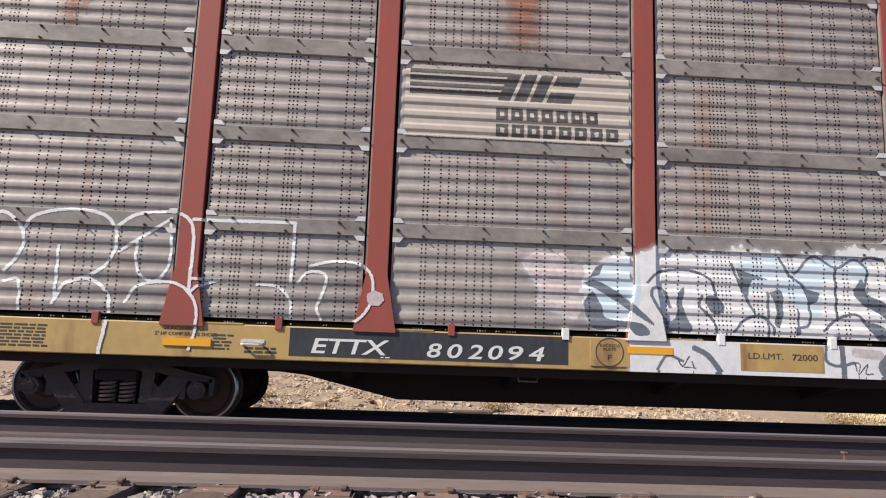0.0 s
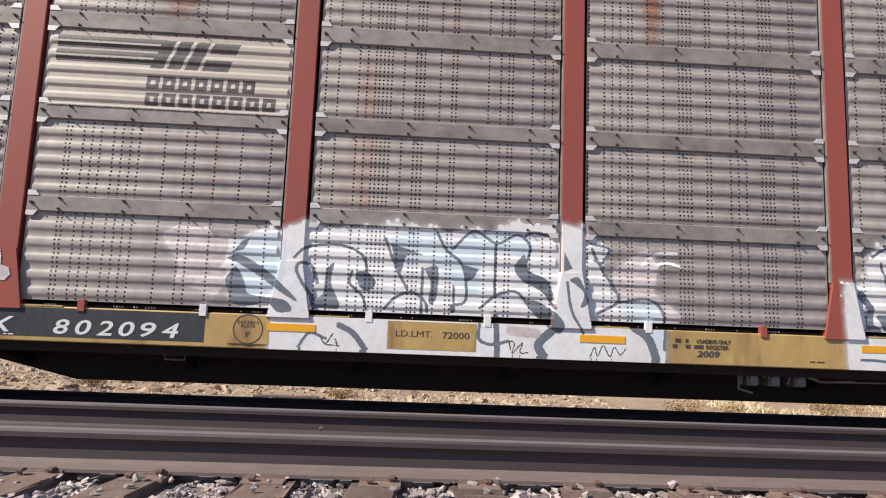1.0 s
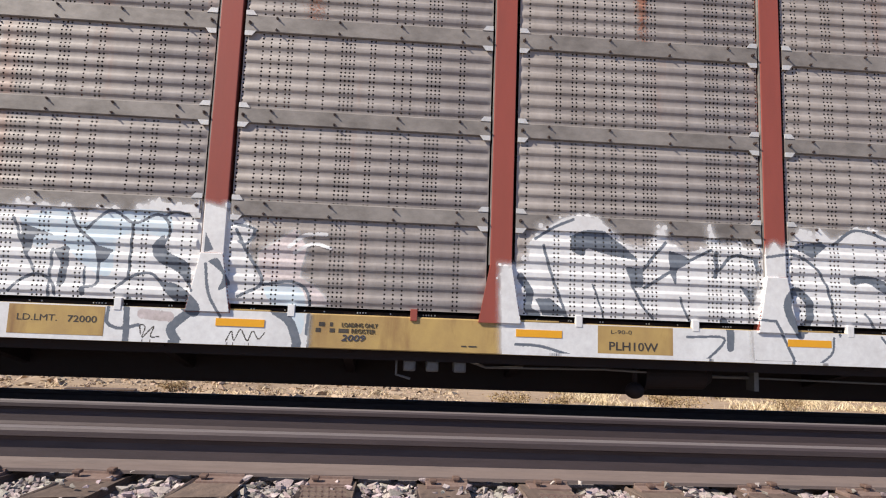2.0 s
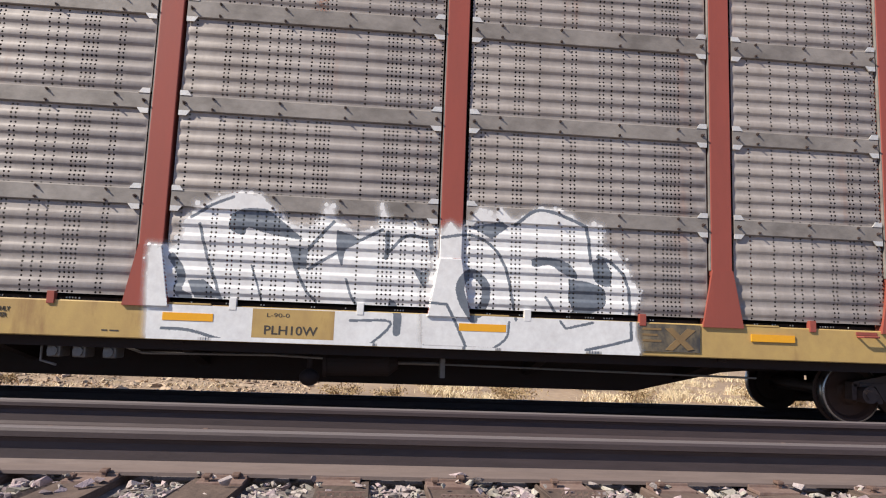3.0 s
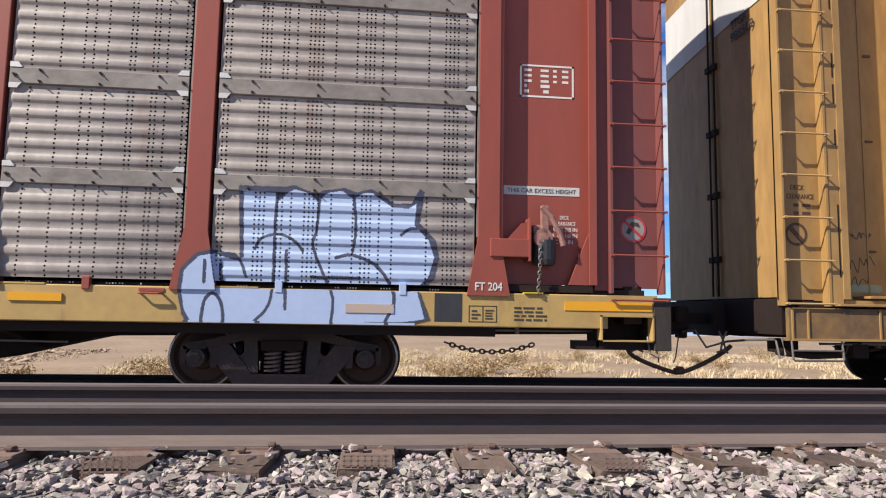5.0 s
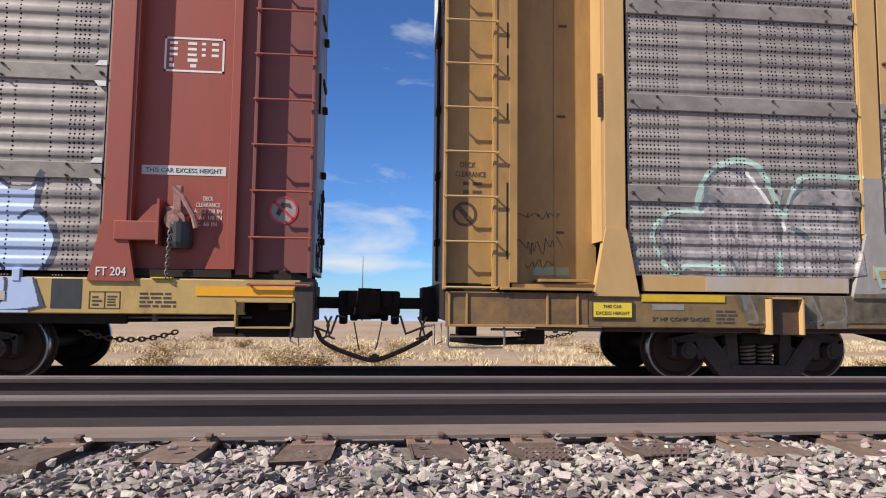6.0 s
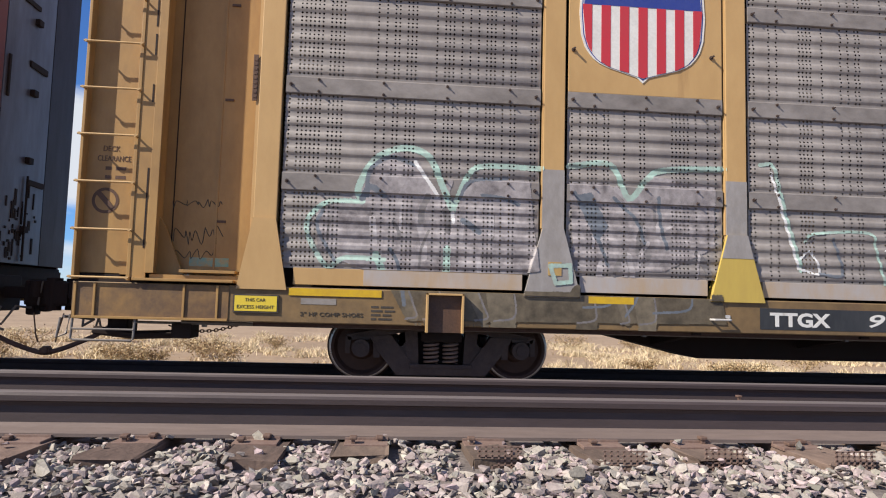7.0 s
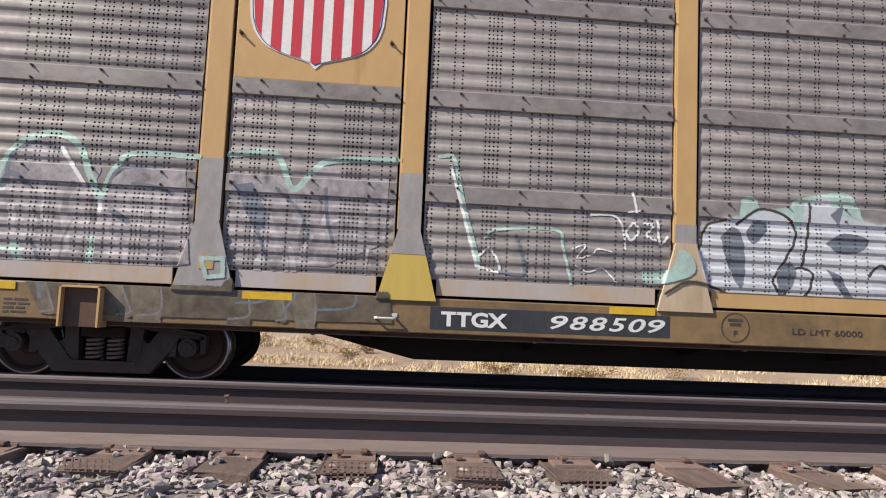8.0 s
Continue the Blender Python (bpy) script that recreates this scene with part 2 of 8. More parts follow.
M_TREAD = material("polished_wheel_steel", (0.45, 0.43, 0.42), 0.3, 0.9, (0.3, 0.28, 0.27), 6, 40, 0.5, bump=0.05)
M_RUBBER = material("brown_rubber", (0.08, 0.042, 0.033), 0.6, 0, (0.11, 0.07, 0.055), 5, 40, 0.6, bump=0.1)
M_DULL_RUST = material("dull_rusted_steel", (0.085, 0.045, 0.033), 0.75, 0, (0.05, 0.028, 0.022), 2, 18, 0.7)
M_CHAIN = material("rusty_chain_steel", (0.13, 0.075, 0.05), 0.6, 0.4, (0.06, 0.04, 0.035), 8, 60, 0.7)
M_GRIME_PLATE = material("grey_brown_grimy_steel", (0.062, 0.05, 0.044), 0.7, 0, (0.03, 0.023, 0.019), 3, 18, 0.8, STREAK, 0.15)
M_DARK_LEAF = material("dark_maroon_paint", (0.03, 0.016, 0.017), 0.6, 0, (0.018, 0.011, 0.012), 1.5, 12, 0.7, STREAK, 0.08)
M_PIPE = material("dull_pipe_steel", (0.2, 0.18, 0.165), 0.5, 0.4, (0.12, 0.1, 0.09), 3, 30, 0.6)
M_RAIL_FOOT = material("dusty_rail_foot", (0.165, 0.125, 0.11), 0.8, 0, (0.105, 0.08, 0.073), 0.9, 14, 0.8, (0.4, 3, 3), 0.1)
M_RAIL = material("weathered_rail_steel", (0.068, 0.05, 0.051), 0.65, 0.1, (0.04, 0.03, 0.031), 0.6, 12, 0.8, (0.4, 3, 3), 0.1)
M_RAIL_TOP = material("worn_rail_head", (0.17, 0.145, 0.14), 0.55, 0.2, (0.12, 0.1, 0.097), 0.7, 14, 0.6, (0.3, 6, 3), 0.03)
M_TIE = material("weathered_timber_tie", (0.175, 0.122, 0.096), 0.85, 0, (0.075, 0.053, 0.044), 2.2, 26, 0.95, (1, 0.25, 1), 0.5, 45, each=0.22)
M_PLATE = material("rusty_tie_plate_steel", (0.235, 0.165, 0.135), 0.75, 0.1, (0.14, 0.08, 0.065), 5, 40, 0.7, bump=0.15)
M_SPIKE = material("rusty_spike_steel", (0.2, 0.13, 0.1), 0.65, 0.3, (0.1, 0.06, 0.05), 9, 60, 0.7)
M_STONE = material("crushed_granite", (0.39, 0.33, 0.305), 0.85, 0, (0.2, 0.167, 0.155), 9, 60, 0.8, bump=0.35, bump_scale=110, each=0.42)
M_BED = material("ballast_fines", (0.2, 0.17, 0.155), 0.95, 0, (0.09, 0.075, 0.07), 14, 60, 0.9, bump=0.9, bump_scale=45)
M_DIRT = material("dry_sandy_earth", (0.37, 0.268, 0.175), 0.95, 0, (0.21, 0.145, 0.092), 0.3, 5, 0.9, bump=0.8, bump_scale=9)
M_RUBBLE = material("broken_earth_clods", (0.42, 0.32, 0.23), 0.95, 0, (0.26, 0.19, 0.14), 5, 40, 0.8, bump=0.4, each=0.3)
M_GRASS = material("dry_straw_grass", (0.66, 0.54, 0.37), 0.85, 0, (0.55, 0.44, 0.28), 0.6, 6, 0.8, bump=0, each=0.3)
M_BRUSH = material("brown_desert_brush", (0.4, 0.29, 0.17), 0.9, 0, (0.28, 0.2, 0.11), 1.5, 9, 0.8, bump=0, each=0.35)
M_HILL = material("far_hazy_hills", (0.27, 0.36, 0.52), 1.0, 0, (0.33, 0.41, 0.54), 0.002, 0.01, 0.8, bump=0)
# spray paints; the punched holes stay open under them, and PLAIN holds each paint for unpunched steel
PLAIN = {}


def spray(name, colour, second, coarse, fine, amount, metal=0.0):
    made = [material(name + tail, colour, second=second, coarse=coarse, fine=fine, amount=amount, metal=metal, rough=0.5, bump=0.03, holes=h) for tail, h in (("", True), ("_on_steel", False))]
    PLAIN[made[0]] = made[1]
    return made[0]


M_SPRAY_WHITE = spray("white_spray_paint", (0.76, 0.755, 0.74), (0.55, 0.53, 0.52), 3.0, 14, 0.7)
M_SPRAY_PINK = spray("pinkish_spray_paint", (0.62, 0.54, 0.53), (0.42, 0.36, 0.34), 4, 20, 1.0)
M_SPRAY_ICE = spray("ice_blue_spray_paint", (0.52, 0.63, 0.69), (0.66, 0.69, 0.71), 2.5, 14, 0.8)
M_SPRAY_SLATE = spray("slate_spray_paint", (0.11, 0.128, 0.155), (0.2, 0.215, 0.24), 3, 20, 0.7)
M_SPRAY_BLUE = spray("powder_blue_spray_paint", (0.42, 0.52, 0.73), (0.35, 0.44, 0.64), 2, 14, 0.6)
M_SPRAY_NAVY = spray("navy_spray_paint", (0.045, 0.05, 0.085), (0.09, 0.095, 0.14), 3, 20, 0.6)
M_SPRAY_MINT = spray("mint_spray_paint", (0.39, 0.57, 0.49), (0.3, 0.34, 0.31), 5, 16, 0.95)
M_SPRAY_GREY = spray("faded_lilac_spray_paint", (0.42, 0.385, 0.385), (0.13, 0.115, 0.118), 3.2, 9, 1.0)
M_SPRAY_DUST = spray("dusty_brown_spray_paint", (0.155, 0.125, 0.085), (0.062, 0.05, 0.034), 3.5, 10, 1.0)
M_SPRAY_OLIVE = spray("olive_grey_spray_paint", (0.2, 0.165, 0.115), (0.1, 0.082, 0.058), 4, 12, 1.0)
M_SPRAY_CHALK = spray("chalky_lilac_spray_paint", (0.47, 0.44, 0.445), (0.25, 0.225, 0.225), 4, 12, 1.0)
M_SPRAY_SMUDGE = spray("smudged_charcoal_spray_paint", (0.13, 0.122, 0.128), (0.24, 0.22, 0.21), 5, 14, 1.0)
M_SPRAY_SILVER = spray("silver_spray_paint", (0.6, 0.61, 0.62), (0.45, 0.46, 0.47), 3, 16, 0.8, 0.2)
M_SPRAY_RUST = spray("red_rust_bleed", (0.34, 0.14, 0.085), (0.3, 0.17, 0.12), 6, 24, 0.8)
M_MIST = material("white_paint_mist", (0.66, 0.64, 0.625), second=(0.5, 0.48, 0.47), coarse=3, fine=14, amount=0.75, rough=0.5, bump=0.03, holes=True, cover=True)
PLAIN[M_MIST] = material("white_paint_mist_on_steel", (0.66, 0.64, 0.625), second=(0.5, 0.48, 0.47), coarse=3, fine=14, amount=0.75, rough=0.5, bump=0.03, cover=True)
M_LOGO_INK = material("faded_black_logo_paint", (0.06, 0.055, 0.055), second=(0.15, 0.135, 0.125), coarse=3, fine=20, amount=0.7, rough=0.5, bump=0.03)
M_LOGO_GROUND = material("cream_logo_ground_paint", (0.5, 0.45, 0.385), second=(0.38, 0.33, 0.28), coarse=2, fine=12, amount=0.7, rough=0.5, bump=0.03)
M_SHIELD_RED = material("red_shield_paint", (0.5, 0.035, 0.05), 0.45, 0, (0.42, 0.05, 0.06), 2, 20, 0.6, bump=0.02)
M_SHIELD_BLUE = material("blue_shield_paint", (0.03, 0.05, 0.25), 0.45, 0, (0.05, 0.07, 0.25), 2, 20, 0.6, bump=0.02)
M_WHITE_DOOR = material("chalky_white_paint", (0.6, 0.6, 0.58), 0.55, 0, (0.45, 0.44, 0.43), 1, 10, 0.7, STREAK, 0.05)

# ---- shaping helpers ----
ORIGIN = {}


def root(name, place, label, category, group="", kind=""):
    """A thing's empty at its base."""
    ob = new(name)
    ob.location = place
    ORIGIN[ob.name] = Vector(place)
    return tagged(ob, label, category, group, kind)


def attach(ob, mesh_origin, parent):
    ob.location = mesh_origin
    ORIGIN[ob.name] = Vector(mesh_origin)
    if parent is not None:
        ob.parent = parent
        ob.matrix_parent_inverse = Matrix.Translation(-ORIGIN[parent.name])
    return ob


def part(name, bm, mat, parent, label="", smooth=False, kind=""):
    """Links a bmesh, made in world places, as one mesh under a thing or a part."""
    c = Vector((0, 0, 0))
    if len(bm.verts):
        lo = [min(v.co[i] for v in bm.verts) for i in range(3)]
        hi = [max(v.co[i] for v in bm.verts) for i in range(3)]
        c = Vector([(a + b) / 2 for a, b in zip(lo, hi)])
    bmesh.ops.translate(bm, verts=bm.verts, vec=-c)
    me = bpy.data.meshes.new(name)
    bm.to_mesh(me)
    bm.free()
    me.materials.append(mat)
    if smooth:
        for p in me.polygons:
            p.use_smooth = True
    ob = new(name, me)
    if label or kind:
        tagged(ob, label, "", "", kind)
    return attach(ob, c, parent)


def twin(ob, place, parent, name=None):
    """Another object on the same mesh at another place."""
    o = new(name or ob.name.split(".")[0], ob.data)
    return attach(o, place, parent)


def raw(name, verts, faces, mat, parent=None, smooth=False):
    me = bpy.data.meshes.new(name)
    me.from_pydata(verts, [], faces)
    me.materials.append(mat)
    if smooth:
        me.polygons.foreach_set("use_smooth", [True] * len(me.polygons))
    ob = new(name, me)
    return attach(ob, (0, 0, 0), parent)


def box(bm, x0, x1, y0, y1, z0, z1, bevel=0.0):
    vs = [bm.verts.new((x, y, z)) for x in (x0, x1) for y in (y0, y1) for z in (z0, z1)]
    fs = [bm.faces.new([vs[i] for i in q]) for q in ((0, 1, 3, 2), (4, 6, 7, 5), (0, 4, 5, 1), (2, 3, 7, 6), (0, 2, 6, 4), (1, 5, 7, 3))]
    if bevel:
        edges = {e for f in fs for e in f.edges}
        bmesh.ops.bevel(bm, geom=list(edges), offset=bevel, segments=2, affect="EDGES", profile=0.6)


def prism(bm, pts, y0, y1):
    """An outline in x and z, given thickness along y."""
    a = [bm.verts.new((x, y0, z)) for x, z in pts]
    b = [bm.verts.new((x, y1, z)) for x, z in pts]
    n = len(pts)
    faces = [bm.faces.new(a), bm.faces.new(b[::-1])]
    faces += [bm.faces.new((a[i], b[i], b[(i + 1) % n], a[(i + 1) % n])) for i in range(n)]
    bmesh.ops.recalc_face_normals(bm, faces=faces)


def prism_x(bm, pts, x0, x1):
    """An outline in y and z, run along x."""
    a = [bm.verts.new((x0, y, z)) for y, z in pts]
    b = [bm.verts.new((x1, y, z)) for y, z in pts]
    n = len(pts)
    faces = [bm.faces.new(a), bm.faces.new(b[::-1])]
    faces += [bm.faces.new((a[i], b[i], b[(i + 1) % n], a[(i + 1) % n])) for i in range(n)]
    bmesh.ops.recalc_face_normals(bm, faces=faces)


def rod(bm, p, q, r, n=10, r2=None):
    p, q = Vector(p), Vector(q)
    m = Matrix.Translation((p + q) / 2) @ (q - p).to_track_quat("Z", "Y").to_matrix().to_4x4()
    bmesh.ops.create_cone(bm, cap_ends=True, segments=n, radius1=r, radius2=r if r2 is None else r2, depth=(q - p).length, matrix=m)


def tube(bm, pts, r, n=8):
    """A bent tube through points."""
    pts = [Vector(p) for p in pts]
    rings = []
    for i, p in enumerate(pts):
        way = (pts[min(i + 1, len(pts) - 1)] - pts[max(i - 1, 0)]).normalized()
        side = way.cross(Vector((0.1, 0.3, 1))).normalized()
        up = side.cross(way)
        rings.append([bm.verts.new(p + r * (math.cos(a) * side + math.sin(a) * up)) for a in [2 * math.pi * k / n for k in range(n)]])
    for a, b in zip(rings, rings[1:]):
        for k in range(n):
            bm.faces.new((a[k], a[(k + 1) % n], b[(k + 1) % n], b[k]))
    bm.faces.new(rings[0][::-1])
    bm.faces.new(rings[-1])


def lathe(bm, c, profile, n=40, caps=True):
    """A profile of (radius, y offset) turned about an axis along y through c."""
    rings = []
    for r, dy in profile:
        rings.append([bm.verts.new((c[0] + r * math.cos(a), c[1] + dy, c[2] + r * math.sin(a))) for a in [2 * math.pi * k / n for k in range(n)]])
    faces = []
    for a, b in zip(rings, rings[1:]):
        for k in range(n):
            faces.append(bm.faces.new((a[k], a[(k + 1) % n], b[(k + 1) % n], b[k])))
    if caps:
        faces += [bm.faces.new(rings[0][::-1]), bm.faces.new(rings[-1])]
    bmesh.ops.recalc_face_normals(bm, faces=faces)


def curve_through(pts, steps=8):
    """A smooth line through a few points."""
    p = [np.array(q, float) for q in pts]
    p = [2 * p[0] - p[1]] + p + [2 * p[-1] - p[-2]]
    out = []
    for i in range(1, len(p) - 2):
        for s in range(steps):
            t = s / steps
            out.append(0.5 * (2 * p[i] + (p[i + 1] - p[i - 1]) * t + (2 * p[i - 1] - 5 * p[i] + 4 * p[i + 1] - p[i + 2]) * t * t
                              + (3 * p[i] - p[i - 1] - 3 * p[i + 1] + p[i + 2]) * t ** 3))
    out.append(p[-2])
    return out


def lettering(body, x, y, z, height, mat, parent, name="lettering", width=None, slant=0.0, bold=0.0, label="", turn=None):
    """Raised paint letters on the face y, first letter at x, foot at z; width: the whole line's length."""
    cu = bpy.data.curves.new(name, "FONT")
    cu.body, cu.size, cu.shear, cu.offset, cu.extrude = body, 1.0, slant, bold, 0.002
    cu.resolution_u = 3
    ob = bpy.data.objects.new(name, cu)
    me = bpy.data.meshes.new_from_object(ob)
    bpy.data.objects.remove(ob)
    co = np.array([v.co[:] for v in me.vertices])
    lo, hi = co.min(0), co.max(0)
    k = height / (hi[1] - lo[1])
    kx = width / (hi[0] - lo[0]) if width else k
    for v in me.vertices:
        a, b = (v.co.x - lo[0]) * kx, (v.co.y - lo[1]) * k
        d = -0.001 if v.co.z > 0 else 0.004
        v.co = (a, d, b) if turn is None else turn(a, d, b)
    me.materials.append(mat)
    if height < 0.08 or len(body) == 1:
        o = new(name, me)
        tagged(o, label, kind="stuff" if len(body) > 1 else "")
        return attach(o, (x, y, z), parent)
    # large writing is lifted apart into single letters
    link = list(range(len(me.vertices)))

    def top(i):
        while link[i] != i:
            link[i] = link[link[i]]
            i = link[i]
        return i

    for e in me.edges:
        link[top(e.vertices[0])] = top(e.vertices[1])
    pieces = collections.defaultdict(list)
    for f in me.polygons:
        pieces[top(f.vertices[0])].append(tuple(f.vertices))
    for faces in pieces.values():
        used = sorted({i for f in faces for i in f})
        index = {i: k for k, i in enumerate(used)}
        one = bpy.data.meshes.new("letter")
        one.from_pydata([me.vertices[i].co[:] for i in used], [], [[index[i] for i in f] for f in faces])
        one.materials.append(mat)
        letter = new("letter", one)
        if label:
            tagged(letter, label)
        attach(letter, (x, y, z), parent)
    bpy.data.meshes.remove(me)


def bars(rows, y, mat, parent, name="stencil_writing", label="", depth=0.002):
    """Writing too small to read, as plain bars: (x, z, width, height) each."""
    bm = bmesh.new()
    for x, z, w, h in rows:
        box(bm, x, x + w, y - depth, y + 0.002, z, z + h)
    return part(name, bm, mat, parent, label, kind="stuff")


def lines_of_bars(x, z, w, h, n, rng, gap=0.35):
    """n lines of broken bars that fill a block of writing whose foot is at z."""
    step = h / n
    out = []
    for i in range(n):
        at, end = x, x + w * rng.uniform(0.8, 1.0)
        while at < end - 0.02:
            run = min(rng.uniform(0.05, 0.14), end - at)
            out.append((at, z + i * step, run, step * (1 - gap)))
            at += run + 0.022
    return out

# ---- the lie of the land ----
Y0 = 6.785                    # the near faces of the cars' posts
YC = 8.32                     # the middle of the far track
FAR_RAILS = (YC - 0.755, YC + 0.755)
FAR_Z = -0.075                # the far track's rail tops
NEAR_RAILS = ((3.25, 0.38), (4.76, 0.31))     # y of each rail, z of its top
TIE_STEP = 0.495
X_LO, X_HI = -14.0, 50.0


def bed_height(y):
    """The ballast under and beside the near track."""
    return float(np.interp(y, (0.9, 2.25, 2.65, 3.2, 5.3, 5.6, 6.5), (-0.3, 0.13, 0.175, 0.165, 0.045, 0.0, -0.27)))


def earth_height(x, y):
    z = -0.45 - 0.30 * max(0.0, min(1.0, (y - 10.3) / 1.2)) + 0.05 * noise.noise((x * 0.22, y * 0.22, 3))
    if y > 10.5:
        rough = max(0.0, min(1.0, (8.5 - x) / 4)) * max(0.0, min(1.0, (y - 12) / 2))
        z += rough * (0.26 * abs(noise.noise((x * 0.45, y * 0.35, 7))) + 0.07 * noise.noise((x * 1.7, y * 1.7, 1)))
        z += 0.03 * noise.noise((x * 1.3, y * 1.3, 5))
    if y > 50:
        z -= (y - 50) * 0.04
    return z


def make_ground():
    xs = [-3500, -1200, -400, -120, -50, -25] + list(np.arange(-14, 52, 0.5)) + [60, 90, 160, 400, 1200, 3500]
    ys = [-600, -120, -30, -10, -4, 0] + list(np.arange(1, 27, 0.4)) + [29, 33, 37, 42, 47, 50, 54, 66, 120, 300, 800, 2300]
    verts = [(x, y, earth_height(x, y)) for y in ys for x in xs]
    n = len(xs)
    faces = [(j * n + i, j * n + i + 1, (j + 1) * n + i + 1, (j + 1) * n + i) for j in range(len(ys) - 1) for i in range(n - 1)]
    tagged(raw("ground", verts, faces, M_DIRT, smooth=True), "dry sandy desert ground beside the tracks", "ground", kind="structure")
    # a low far ridge across the valley
    verts, faces = [], []
    for i in range(160):
        x = -3400 + i * 43
        top = -34 + 20 * noise.noise((x * 0.0021, 0, 2)) + 8 * noise.noise((x * 0.01, 3, 2))
        verts += [(x, 2150, -140), (x, 2230, top), (x, 2280, -160)]
    for i in range(159):
        a = 3 * i
        faces += [(a, a + 3, a + 4, a + 1), (a + 1, a + 4, a + 5, a + 2)]
    tagged(raw("backdrop_hills", verts, faces, M_HILL, smooth=True), "low blue hazy hills far across the valley", "hills", kind="structure")


make_ground()


def bed(name, pts, label):
    bm = bmesh.new()
    prism_x(bm, pts, X_LO, X_HI)
    return tagged(part(name, bm, M_BED, None), label, "ballast", kind="structure")


near_bed = bed("ballast_bed", [(0.5, -0.75), (0.5, -0.45), (0.9, -0.31), (2.25, 0.12), (2.65, 0.165), (3.2, 0.155), (5.3, 0.045), (5.6, 0.0), (6.5, -0.27), (6.5, -0.75)],
               "raised bed of crushed grey stone under the near track")
near_bed.rotation_euler = (0, 0.0004, 0)
near_bed.location.z -= 0.0004 * ((X_LO + X_HI) / 2 - 4)
far_bed = bed("ballast_bed", [(6.45, -0.3), (7.0, -0.31), (9.7, -0.31), (11.4, -0.78), (11.4, -1.1), (6.45, -1.1)],
              "bed of crushed stone under the far track")

# ---- the two tracks ----
RAIL_HALF = [(0.0, 0.0), (0.076, 0.0), (0.076, 0.012), (0.030, 0.028), (0.011, 0.045), (0.009, 0.118), (0.018, 0.135), (0.037, 0.143), (0.038, 0.166), (0.031, 0.177), (0.0, 0.18)]


def rail(y, top, parent):
    loop = [(d, h) for d, h in RAIL_HALF[1:]] + [(-d, h) for d, h in RAIL_HALF[-2:0:-1]]
    bm = bmesh.new()
    prism_x(bm, [(y + d, top - 0.18 + h) for d, h in loop], X_LO, X_HI)
    body = part("rail", bm, M_RAIL, parent)
    bm = bmesh.new()
    prism_x(bm, [(y - 0.030, top - 0.004), (y - 0.016, top + 0.003), (y + 0.016, top + 0.003), (y + 0.030, top - 0.004)], X_LO, X_HI)
    part("running_surface", bm, M_RAIL_TOP, body, "worn bright band along the rail head")
    if top < 0.35:
        return body
    bm = bmesh.new()
    prism_x(bm, [(y - 0.079, top - 0.181), (y - 0.079, top - 0.166), (y - 0.030, top - 0.148), (y - 0.013, top - 0.132), (y - 0.012, top - 0.16), (y - 0.03, top - 0.178)], X_LO, X_HI)
    part("rail_foot", bm, M_RAIL_FOOT, body, "dusty rust-brown rail foot")
    return body


